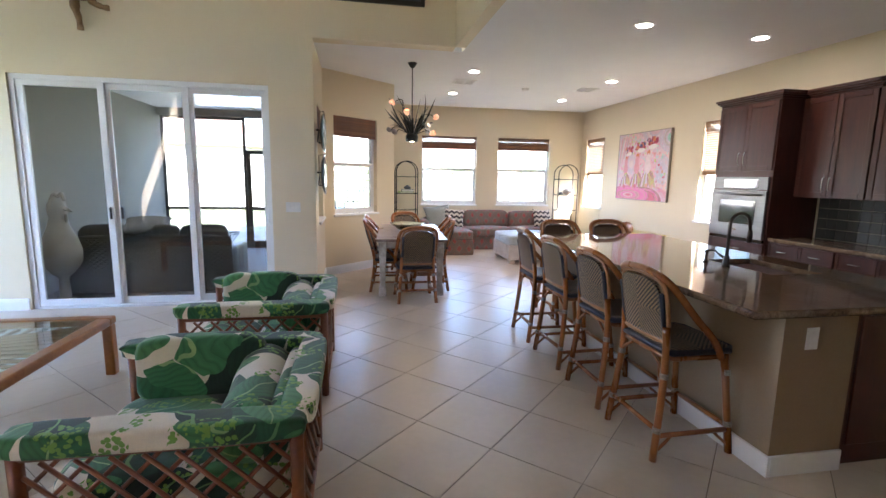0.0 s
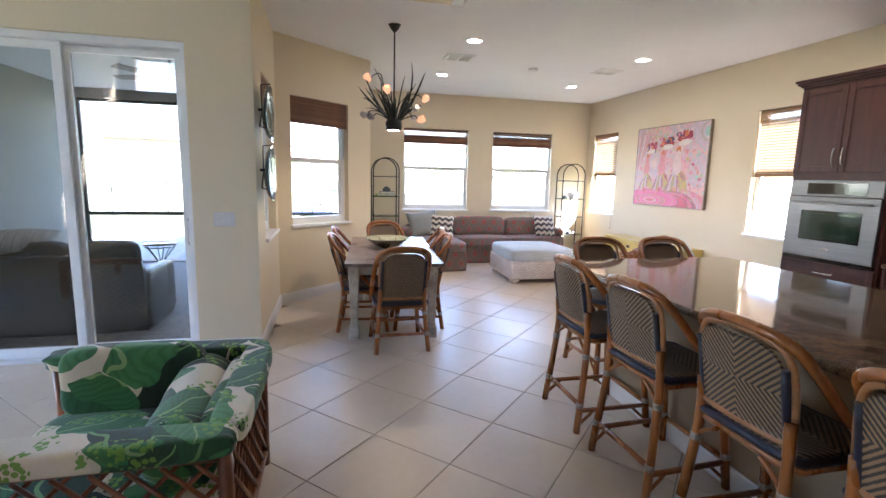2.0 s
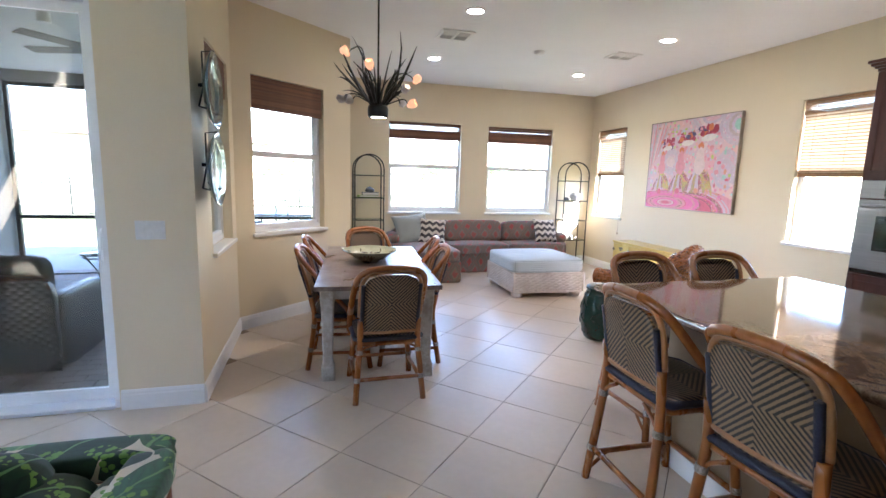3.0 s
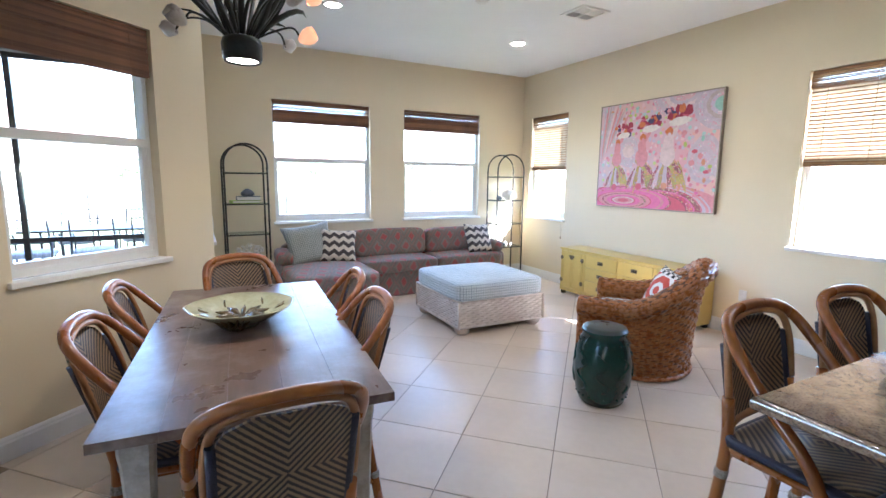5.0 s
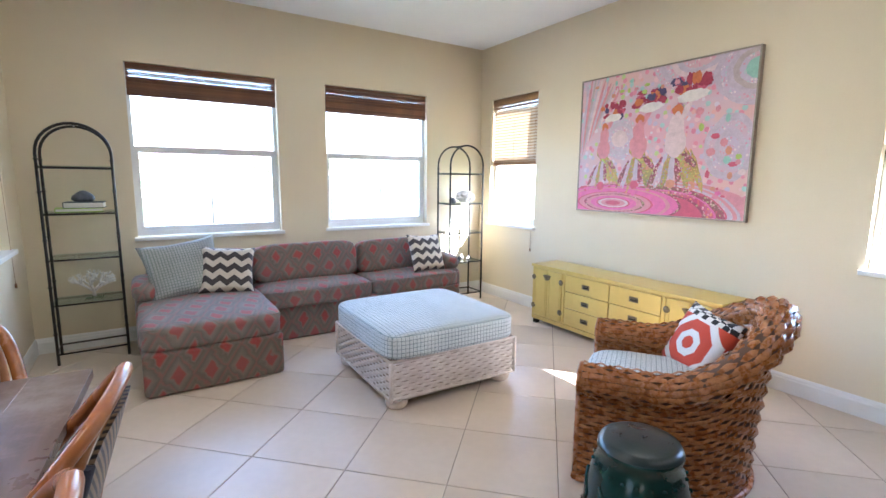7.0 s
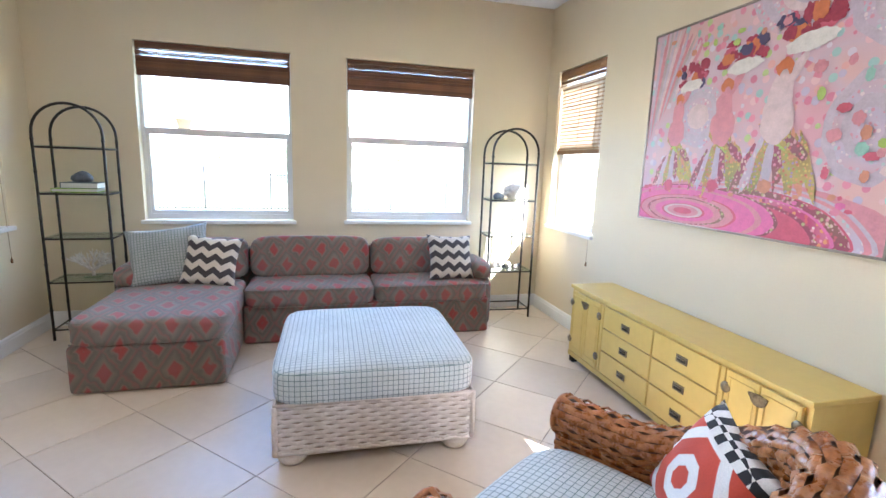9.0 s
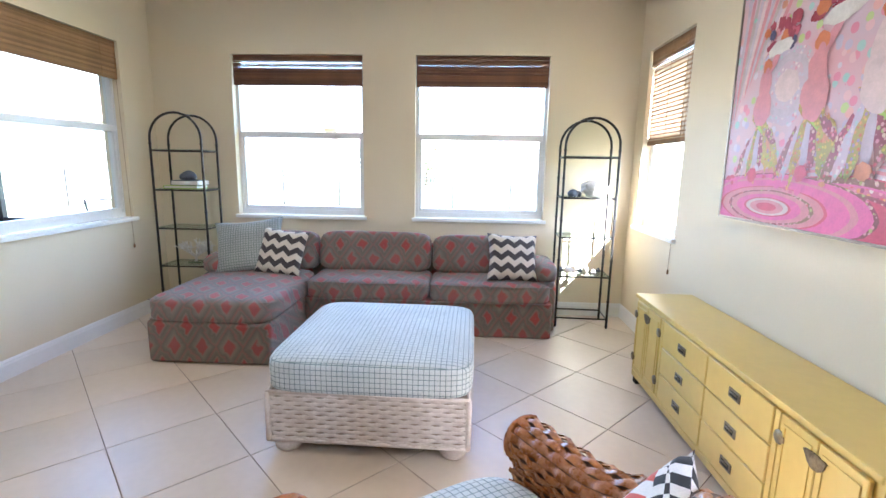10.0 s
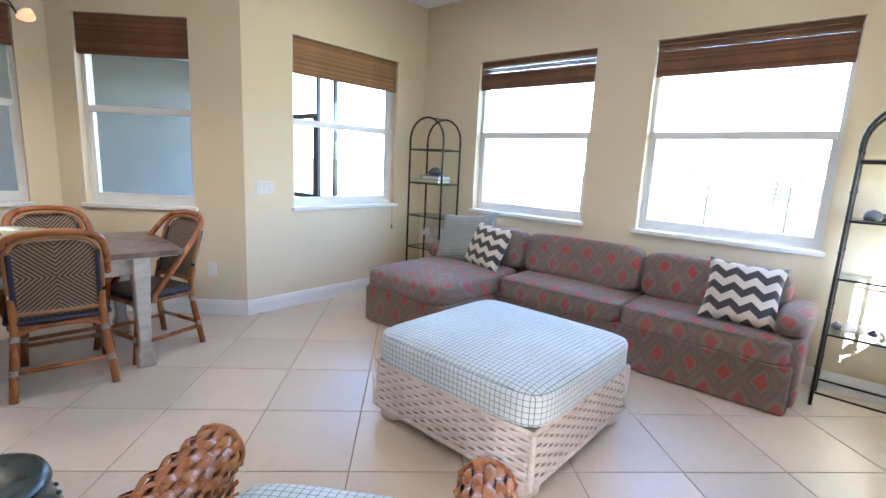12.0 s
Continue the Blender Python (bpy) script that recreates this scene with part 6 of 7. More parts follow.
for x0, x1, z0, z1 in ((-0.60, 0.60, 0.0, 0.05), (-0.60, 0.60, 0.65, 0.70), (-0.60, -0.55, 0.0505, 0.6495), (0.55, 0.60, 0.0505, 0.6495)):
    box(bm, x0, x1, -0.04, -0.001, z0, z1, 0.005)
part("frame", bm, BLACK_IRON, pic)
part("print", boxed(-0.5495, 0.5495, -0.02, -0.002, 0.0508, 0.6492), BOOK_BLUE, pic)

# ---- wall plates, glass dishes, vents ----
plate("white three-gang switch plate on the cream wall", pose(-0.377, 6.0, 1.147), 3, 0.165)
plate("white three-gang switch plate on the cream wall", pose(1.0, 8.70, 1.11, 0, 0, 90), 3, 0.165)
plate("white outlet plate low on the cream wall", pose(5.53, 7.07, 0.40, 0, 0, -90))
plate("white outlet plate low on the cream wall", M_ANGLE @ pose(1.22, 0, 0.40))
DISH = plain("blue_green_art_glass", (0.055, 0.115, 0.13), (0.20, 0.25, 0.27), 0.08, 0.25, scale=16, fine=45, bump=0.5, coat=0.8)
for z in (2.03, 1.525):
    ds = thing("glass_dish", "round blue-green art glass dish on a wall bracket", "wall dish", pose(-0.12, 6.22, z), group="wall dishes")
    bm = bmesh.new()
    lathe(bm, [(0.0, 0.045), (0.10, 0.05), (0.19, 0.065), (0.235, 0.095), (0.242, 0.102), (0.236, 0.106), (0.19, 0.077), (0.10, 0.062), (0.0, 0.056)], 40, wave=lambda t, r: 1 + 0.012 * math.sin(9 * t))
    bmesh.ops.transform(bm, matrix=pose(0, 0, 0, 0, 90, 0), verts=bm.verts)
    part("dish", bm, DISH, ds)
    bm = bmesh.new()
    tube(bm, ((0.002, 0, 0.03), (0.05, 0, 0.03)), 0.012, 8)
    tube(bm, ((0.03, -0.14, -0.12), (0.03, 0, 0.02), (0.03, 0.14, -0.12)), 0.006, 6)
    for y in (-0.14, 0.14):
        tube(bm, ((0.03, y, -0.12), (0.085, y, -0.135), (0.09, y * 1.0, -0.12)), 0.005, 6)
    tube(bm, ((0.03, 0, 0.02), (0.03, 0, 0.235), (0.105, 0, 0.245)), 0.006, 6)
    part("bracket", bm, BLACK_IRON, ds, "black iron bracket")


def vent(x, y, w, d):
    ob = thing("ceiling_vent", "white louvred ceiling air vent", "air vent", pose(x, y, LOW), group="ceiling vents")
    part("backing", boxed(-w / 2 + 0.03, w / 2 - 0.03, -d / 2 + 0.03, d / 2 - 0.03, -0.006, -0.001), SHADOW, ob)
    bm = bmesh.new()
    for x0, x1, y0, y1 in ((-w / 2, w / 2, -d / 2, -d / 2 + 0.032), (-w / 2, w / 2, d / 2 - 0.032, d / 2), (-w / 2, -w / 2 + 0.032, -d / 2 + 0.032, d / 2 - 0.032), (w / 2 - 0.032, w / 2, -d / 2 + 0.032, d / 2 - 0.032), (-0.012, 0.012, -d / 2 + 0.032, d / 2 - 0.032), (-w / 2 + 0.032, -0.012, -0.01, 0.01), (0.012, w / 2 - 0.032, -0.01, 0.01)):
        box(bm, x0, x1, y0, y1, -0.014, -0.0008)
    part("frame", bm, TRIM, ob)
    n = 7
    for half in (-1, 1):
        for k in range(n):
            yy = half * (0.02 + (d / 2 - 0.055) * (k + 0.5) / n)
            part("slat", boxed(-w / 2 + 0.033, w / 2 - 0.033, -0.0045, 0.0045, -0.0006, 0.0006, m=pose(0, yy, -0.010, 62 * half, 0, 0)), TRIM, ob)


vent(2.078, 7.945, 0.36, 0.34)
vent(4.245, 8.05, 0.34, 0.30)
bm = bmesh.new()
lathe(bm, ((0.0, -0.038), (0.045, -0.037), (0.058, -0.028), (0.062, -0.008), (0.068, -0.001)), 24)
single("smoke_detector", bm, PLASTIC, "round white smoke detector on the ceiling", "smoke detector", pose(3.215, 8.23, LOW))

# ---- lanai ----
wall("lanai_side_wall", along((-3.45, 0), (0, 1)), 6.2, 10.7, -0.12, 2.9, material=STUCCO, label="grey stucco side wall of the lanai")
slab("lanai_ceiling", [(-3.65, 6.2), (-0.32, 6.2), (-0.32, 7.58), (0.8, 8.62), (0.8, 10.75), (-3.65, 10.75)], 2.78, 2.95, CEIL, "pale stucco lanai ceiling", "ceiling")
slab("lanai_beam", [(-3.45, 10.52), (0.79, 10.52), (0.79, 10.74), (-3.45, 10.74)], 2.64, 2.779, STUCCO, "stucco beam over the screen", "beam")
pavers = slab("lanai_floor", [(-3.6, 6.2), (-0.3, 6.2), (-0.3, 7.6), (0.82, 8.6), (0.82, 10.9), (3.5, 10.9), (3.5, 15.5), (-9.0, 15.5), (-9.0, 10.8), (-3.6, 10.8)], -0.2, -0.045, SAND, "brick paver lanai and pool deck", "pavement")
scr = thing("screen_wall", "dark bronze aluminium screen enclosure frame", "screen frame", pose(0, 10.62, 0))
for x in (-3.40, -0.64):
    part("post", boxed(x - 0.025, x + 0.025, -0.025, 0.025, -0.045, 2.638), BRONZE, scr)
for z in (0.82, 2.61):
    for x0, x1 in ((-3.374, -1.906), (-1.014, -0.666), (-0.614, 0.79)):
        part("rail", boxed(x0, x1, -0.02, 0.02, z - 0.025, z + 0.025), BRONZE, scr)
for x0, x1 in ((-3.374, -1.906), (-1.014, -0.666), (-0.614, 0.79)):
    part("rail", boxed(x0, x1, -0.02, 0.02, -0.045, 0.01), BRONZE, scr)
for x in (-1.88, -1.04):
    part("post", boxed(x - 0.025, x + 0.025, -0.025, 0.025, -0.045, 2.638), BRONZE, scr)
dr = part("screen_door", boxed(-1.85, -1.07, -0.018, 0.018, 1.93, 2.0), BRONZE, scr, "dark screen door")
for x0, x1, z0, z1 in ((-1.85, -1.77, -0.02, 1.929), (-1.15, -1.07, -0.02, 1.929), (-1.769, -1.151, 0.78, 0.85), (-1.769, -1.151, -0.02, 0.14)):
    part("door_rail", boxed(x0, x1, -0.018, 0.018, z0, z1), BRONZE, dr)
OUTDOOR_WICKER = plain("black_outdoor_wicker", (0.020, 0.019, 0.018), (0.010, 0.010, 0.010), 0.4, scale=10, fine=60, bump=0.6)
OUT_CLOTH = plain("charcoal_outdoor_cloth", (0.045, 0.047, 0.050), None, 0.9, fine=200, bump=0.3)
STRIPE = plain("striped_outdoor_cloth", (0.48, 0.46, 0.45), (0.12, 0.11, 0.12), 0.9, scale=3, fine=60, stretch=(30, 1, 1), bump=0.2)
ls = thing("outdoor_sofa", "black wicker outdoor sofa with charcoal cushions", "outdoor sofa", pose(-2.22, 7.15, -0.045))
bm = bmesh.new()
weave(bm, flat((-0.98, -0.42, 0.05), (1.96, 0, 0), (0, -0.08, 0.72)), 50, 26, 0.006)
tagged(part("woven_back", bm, OUTDOOR_WICKER, ls), kind="stuff")
bm = bmesh.new()
soft(bm, 1.94, 0.10, 0.74, (0, -0.40, 0.04), p=8, n=12)
part("back", bm, OUTDOOR_WICKER, ls)
for sx in (-1, 1):
    bm = bmesh.new()
    soft(bm, 0.12, 0.80, 0.58, (sx * 0.93, 0.02, 0.04), p=6, n=12)
    part("arm", bm, OUTDOOR_WICKER, ls)
bm = bmesh.new()
soft(bm, 1.80, 0.78, 0.30, (0, 0.02, 0.05), p=10, n=12)
part("base", bm, OUTDOOR_WICKER, ls)
for k in range(3):
    bm = bmesh.new()
    soft(bm, 0.585, 0.70, 0.15, (-0.59 + 0.59 * k, 0.05, 0.345), p=5, n=10)
    part("seat_cushion", bm, OUT_CLOTH, ls)
    bm = bmesh.new()
    soft(bm, 0.58, 0.18, 0.46, (-0.59 + 0.59 * k, -0.25, 0.44), p=5, n=10, sag=0.04)
    part("back_cushion", bm, OUT_CLOTH, ls)
pillow("striped grey outdoor pillow on the sofa", STRIPE, 0.55, 0.42, 0.18, pose(-2.35, 6.98, 0.84, 20, 0, 10), "outdoor pillows")
# painted rooster statue, one plain mesh
bm = bmesh.new()
lathe(bm, ((0.0, 0.0), (0.15, 0.0), (0.15, 0.03), (0.06, 0.05), (0.05, 0.30), (0.12, 0.36), (0.20, 0.48), (0.21, 0.62), (0.17, 0.78), (0.11, 0.92), (0.085, 1.02), (0.10, 1.10), (0.09, 1.18), (0.05, 1.24), (0.0, 1.26)), 24)
tube(bm, ((0.07, 0, 1.13), (0.13, 0, 1.115), (0.185, 0, 1.085)), (0.035, 0.022, 0.003), 8)
tube(bm, smooth([(-0.07, 0, 1.20), (-0.02, 0, 1.29), (0.03, 0, 1.27), (0.07, 0, 1.30), (0.10, 0, 1.22)], 4), 0.022, 8)
tube(bm, smooth([(0.09, 0, 1.06), (0.10, 0, 1.0), (0.08, 0, 0.96)], 4), 0.02, 8)
tube(bm, smooth([(-0.15, 0, 0.55), (-0.30, 0, 0.75), (-0.38, 0, 0.95), (-0.34, 0, 1.05)], 4), 0.05, 8)
single("rooster_statue", bm, plain("chalky_statue_paint", (0.66, 0.60, 0.53), (0.40, 0.32, 0.27), 0.7, scale=4, fine=40), "tall chalky painted rooster statue on the lanai", "statue", pose(-3.12, 6.52, -0.045, 0, 0, -10))
wt = thing("wire_table", "small round black wire side table on the pavers", "side table", pose(-2.02, 9.55, -0.045))
for z, r in ((0.50, 0.22), (0.46, 0.20), (0.02, 0.20)):
    bm = bmesh.new()
    tube(bm, [(r * math.cos(t), r * math.sin(t), z) for t in np.linspace(0, 2 * math.pi, 25)[:-1]], 0.009, 6, True)
    part("ring", bm, BLACK_IRON, wt)
for k in range(6):
    t = k * math.pi / 3
    bm = bmesh.new()
    tube(bm, smooth([(0.20 * math.cos(t), 0.20 * math.sin(t), 0.02), (0.04 * math.cos(t), 0.04 * math.sin(t), 0.2), (0.22 * math.cos(t), 0.22 * math.sin(t), 0.5)], 5), 0.007, 6)
    part("wire", bm, BLACK_IRON, wt)
bm = bmesh.new()
lathe(bm, ((0.0, 0.505), (0.21, 0.505), (0.21, 0.511), (0.0, 0.511)), 24)
part("glass_top", bm, SHELF_GLASS, wt)
fan = thing("ceiling_fan", "dark ceiling fan with pale blades on the lanai", "ceiling fan", pose(-1.22, 7.75, 0))
bm = bmesh.new()
tube(bm, ((0, 0, 2.62), (0, 0, 2.779)), 0.014, 8)
part("rod", bm, BRONZE, fan)
bm = bmesh.new()
lathe(bm, ((0.0, 2.47), (0.07, 2.475), (0.115, 2.50), (0.12, 2.56), (0.09, 2.61), (0.03, 2.63)), 20)
part("motor", bm, BRONZE, fan)
for k in range(5):
    M = pose(0, 0, 2.53, 0, 0, 72 * k + 20) @ pose(0, 0, 0, 10, 0, 0)
    part("blade", boxed(0.14, 0.62, -0.06, 0.06, -0.005, 0.005, 0.004, m=M), plain("pale_fan_blade", (0.30, 0.28, 0.25), None, 0.5, fine=30) if k == 0 else bpy.data.materials["pale_fan_blade"], fan)
can_light(-1.80, 7.10, 2.78)
pd = thing("pendant_light", "small white cylinder pendant on the lanai ceiling", "pendant light", pose(-1.30, 7.05, 0))
bm = bmesh.new()
lathe(bm, ((0.0, 2.56), (0.045, 2.56), (0.035, 2.72), (0.0, 2.74)), 16)
part("shade", bm, PLASTIC, pd)
bm = bmesh.new()
tube(bm, ((0, 0, 2.735), (0, 0, 2.779)), 0.006, 6)
part("stem", bm, PLASTIC, pd)

# ---- garden ----
PALE_STUCCO = plain("pale_house_stucco", (0.72, 0.69, 0.62), (0.64, 0.61, 0.55), 0.9, scale=1, fine=30, bump=0.2)
ROOF = plain("clay_roof", (0.30, 0.19, 0.14), (0.22, 0.13, 0.10), 0.8, scale=3, fine=20, bump=0.5, stretch=(1, 4, 1))
BARK = plain("bark", (0.12, 0.09, 0.065), None, 0.9, scale=8, fine=50, bump=0.8)
LEAVES = plain("foliage", (0.16, 0.20, 0.10), (0.12, 0.16, 0.07), 0.6, scale=4, fine=20, bump=0.1)
_nt = LEAVES.node_tree
_tl = put(_nt, "ShaderNodeBsdfTranslucent", Color=(0.34, 0.42, 0.20, 1))
_mx = put(_nt, "ShaderNodeMixShader", Fac=0.5)
_nt.links.new(_nt.nodes["Principled BSDF"].outputs[0], _mx.inputs[1])
_nt.links.new(_tl.outputs[0], _mx.inputs[2])
_nt.links.new(_mx.outputs[0], _nt.nodes["Material Output"].inputs[0])
DARKPANE = plain("far_window", (0.30, 0.32, 0.33), None, 0.1, fine=10)


def tree(label, m, height, spread, seed, clumps=900, low=0.35):
    rg = random.Random(seed)
    ob = thing("tree", label, "tree", m, group="garden trees")
    bm = bmesh.new()
    tube(bm, smooth([(0, 0, 0), (0.05, 0.02, height * 0.25), (-0.04, 0.05, height * 0.5), (0.02, 0, height * 0.75)], 4), [0.16 * height / 5 * (1 - 0.06 * i) for i in range(13)], 8)
    tips = []
    for k in range(9):
        t = rg.uniform(0, 6.28)
        z = height * rg.uniform(0.3, 0.7)
        tip = Vector((spread * 0.7 * math.cos(t), spread * 0.7 * math.sin(t), z + height * rg.uniform(0.1, 0.3)))
        tube(bm, smooth([(0, 0, z), tip * 0.5 + Vector((0, 0, z * 0.55)), tip], 4), [0.05 * height / 5 * (1 - 0.08 * i) for i in range(9)], 6)
        tips.append(tip)
    part("trunk", bm, BARK, ob)
    verts, faces = [], []
    for k in range(clumps):
        c = rg.choice(tips) if rg.random() < 0.75 else Vector((0, 0, height * 0.85))
        p = c + Vector((rg.gauss(0, spread * 0.30), rg.gauss(0, spread * 0.30), rg.gauss(0, height * 0.10)))
        if p.z < height * low:
            p.z = height * low + rg.random() * 0.3
        for _ in range(2):
            s = rg.uniform(0.10, 0.22) * height / 5
            e = Euler((rg.uniform(-1.2, 1.2), rg.uniform(-1.2, 1.2), rg.uniform(0, 6.3))).to_matrix()
            i = len(verts)
            verts += [p + e @ Vector(q) * s for q in ((-0.5, -1, 0), (0.5, -0.8, 0.15), (0.45, 0.9, 0), (-0.4, 1.0, -0.15))]
            faces.append((i, i + 1, i + 2, i + 3))
    me = bpy.data.meshes.new("crown")
    me.from_pydata([tuple(v) for v in verts], [], faces)
    me.materials.append(LEAVES)
    cr = new("crown", me)
    cr.parent = ob
    return ob


tree("pale leafy tree beyond the lanai", pose(-8.6, 33.0, -0.12), 4.6, 1.7, 1, low=0.2)
tree("leafy green tree in the garden", pose(-17.5, 44, -0.12), 3.2, 2.2, 2, low=0.1)
tree("low green tree in the garden", pose(8.0, 36, -0.12), 2.5, 2.4, 3, low=0.05)
tree("low green tree in the garden", pose(1.0, 42, -0.12), 2.6, 2.6, 4, low=0.05)
tree("rounded green tree in the garden", pose(15.5, 40, -0.12), 2.8, 2.6, 5, low=0.05)
tree("leafy green tree in the garden", pose(-14.0, 36, -0.12), 3.4, 2.6, 6, low=0.1)
tree("rounded green tree in the garden", pose(-2.8, 38, -0.12), 2.4, 2.2, 7, low=0.05)


def house(m, w, d, label):
    ob = thing("house", label, "house", m, group="neighbouring houses")
    part("wall", boxed(-w / 2, w / 2, -d / 2, d / 2, 0, 2.9), PALE_STUCCO, ob)
    bm = bmesh.new()
    e = 0.5
    lo = [bm.verts.new((x, y, 2.9)) for x, y in ((-w / 2 - e, -d / 2 - e), (w / 2 + e, -d / 2 - e), (w / 2 + e, d / 2 + e), (-w / 2 - e, d / 2 + e))]
    hi = [bm.verts.new((x, 0, 2.9 + d * 0.22)) for x in (-w / 2 + d / 2, w / 2 - d / 2)]
    for q in ((lo[0], lo[1], hi[1], hi[0]), (lo[1], lo[2], hi[1]), (lo[2], lo[3], hi[0], hi[1]), (lo[3], lo[0], hi[0]), tuple(lo[::-1])):
        bm.faces.new(q)
    part("roof", bm, ROOF, ob)
    for k in range(4):
        x = -w * 0.36 + k * w * 0.24
        wn_ = part("window", boxed(x - 0.6, x + 0.6, -d / 2 - 0.03, -d / 2 - 0.001, 0.9, 2.2), ALU, ob)
        part("pane", boxed(x - 0.52, x + 0.52, -d / 2 - 0.036, -d / 2 - 0.031, 0.98, 2.12), DARKPANE, wn_)


house(pose(-9.0, 27.5, -0.12, 0, 0, 14), 13, 8, "pale stucco house with a tiled roof")
house(pose(9.5, 52, -0.12), 16, 9, "pale stucco house with a tiled roof")
house(pose(-9.5, 56, -0.12, 0, 0, -6), 16, 9, "pale stucco house with a tiled roof")
fence = thing("garden_fence", "black aluminium picket fence along the lawn", "fence", pose(0, 21.0, -0.12))
for z in (0.15, 1.15):
    part("rail", boxed(-9, 9, -0.015, 0.015, z - 0.015, z + 0.015), BRONZE, fence)
pk = mesh_of("picket", boxed(-0.008, 0.008, -0.008, 0.008, 0.0, 1.28), BRONZE)
po = mesh_of("post", boxed(-0.025, 0.025, -0.025, 0.025, 0.0, 1.35), BRONZE)
for k in range(181):
    o = new("post" if k % 18 == 0 else "picket", po if k % 18 == 0 else pk)
    o.parent = fence
    o.location = (-9 + 0.1 * k, 0.0171 if k % 18 else 0.0, 0)


def patio_chair(m):
    ob = thing("patio_chair", "dark metal patio chair with patterned cushion", "patio chair", m, group="patio chairs")
    for s in (-1, 1):
        bm = bmesh.new()
        tube(bm, smooth([(s * 0.26, 0.26, 0), (s * 0.26, 0.24, 0.62), (s * 0.26, -0.10, 0.64), (s * 0.26, -0.28, 0.45), (s * 0.26, -0.30, 0)], 5), 0.014, 6)
        part("side_frame", bm, BLACK_IRON, ob)
        bm = bmesh.new()
        tube(bm, ((s * 0.25, -0.22, 0.42), (s * 0.25, -0.34, 0.92)), 0.014, 6)
        part("back_post", bm, BLACK_IRON, ob)
    for z in (0.60, 0.92):
        bm = bmesh.new()
        tube(bm, ((-0.25, -0.255 - (z - 0.55) * 0.22, z), (0.25, -0.255 - (z - 0.55) * 0.22, z)), 0.012, 6)
        part("back_rail", bm, BLACK_IRON, ob)
    bm = bmesh.new()
    soft(bm, 0.50, 0.48, 0.09, (0, 0, 0.38), p=5, n=8)
    part("seat_cushion", bm, STRIPE, ob)
    return ob


pc = patio_chair(pose(-1.15, 12.9, -0.045, 0, 0, 0))
for x, y, a_ in ((-0.45, 12.95, 5), (0.35, 12.85, -8), (-0.9, 14.3, 180), (0.0, 14.3, 176)):
    copy_thing(pc, pose(x, y, -0.045, 0, 0, a_))
pt = thing("patio_table", "dark metal patio table on the deck", "patio table", pose(-0.45, 13.6, -0.045))
part("top", boxed(-0.95, 0.95, -0.42, 0.42, 0.68, 0.71, 0.006), BLACK_IRON, pt)
for sx in (-1, 1):
    for sy in (-1, 1):
        bm = bmesh.new()
        tube(bm, ((sx * 0.85, sy * 0.34, 0), (sx * 0.85, sy * 0.34, 0.68)), 0.02, 8)
        part("leg", bm, BLACK_IRON, pt)

# ---- lanai pavers ----
pm = mesh_of("paver", boxed(-0.104, 0.104, -0.051, 0.051, -0.002, 0.035, 0.004), PAVER)
rest = bmesh.new()
count = 0
r_ = 0
y = 6.27
while y < 10.9:
    x = -3.4 + (0.107 if r_ % 2 else 0.0)
    while x < 0.7:
        west = -0.42 if y < 7.6 else -0.42 + (y - 7.6)
        if x < min(west, 0.66):
            if -2.3 < x < -0.4 and y < 8.4 and count < 300:
                o = new("paver", pm)
                o.parent = pavers
                o.location = (x, y, -0.043)
                count += 1
            else:
                box(rest, x - 0.104, x + 0.104, y - 0.051, y + 0.051, -0.045, -0.008)
        x += 0.214
    y += 0.107
    r_ += 1
o = new("paver_field", mesh_of("paver_field", rest, PAVER))
o.parent = pavers
tagged(o, kind="stuff")


# ---- den: painting ----
def paint(name, c, c2=None, scale=20.0):
    return plain(name, c, c2 or tuple(v * 0.75 for v in c), 0.55, scale=scale, fine=90, bump=0.25)


def dotted(name, ground, scale, hues, size=0.36):
    """Painted cells of several colours on a ground."""
    m, nt, b = nodes_of(name)
    v = nt.nodes.new("ShaderNodeTexVoronoi")
    v.inputs["Scale"].default_value = scale
    nt.links.new(coords(nt), v.inputs["Vector"])
    s = nt.nodes.new("ShaderNodeSeparateColor")
    nt.links.new(v.outputs["Color"], s.inputs[0])
    cells = ramp(nt, s.outputs[0], tuple((i / len(hues), h) for i, h in enumerate(hues)))
    for link in nt.links:
        if link.to_node.type == "VALTORGB":
            link.to_node.color_ramp.interpolation = "CONSTANT"
    big = put(nt, "ShaderNodeTexNoise", Scale=2.2, Detail=2.0)
    nt.links.new(coords(nt), big.inputs["Vector"])
    base = ramp(nt, big.outputs[0], ((0.35, ground[0]), (0.5, ground[1]), (0.65, ground[2])))
    inside = calc(nt, "LESS_THAN", v.outputs["Distance"], size)
    nt.links.new(mixed(nt, inside, base, cells), b.inputs["Base Color"])
    b.inputs["Roughness"].default_value = 0.5
    grain = put(nt, "ShaderNodeTexNoise", Scale=150.0)
    nt.links.new(coords(nt), grain.inputs["Vector"])
    bumped(nt, b, grain.outputs[0], 0.25, 0.003)
    return m


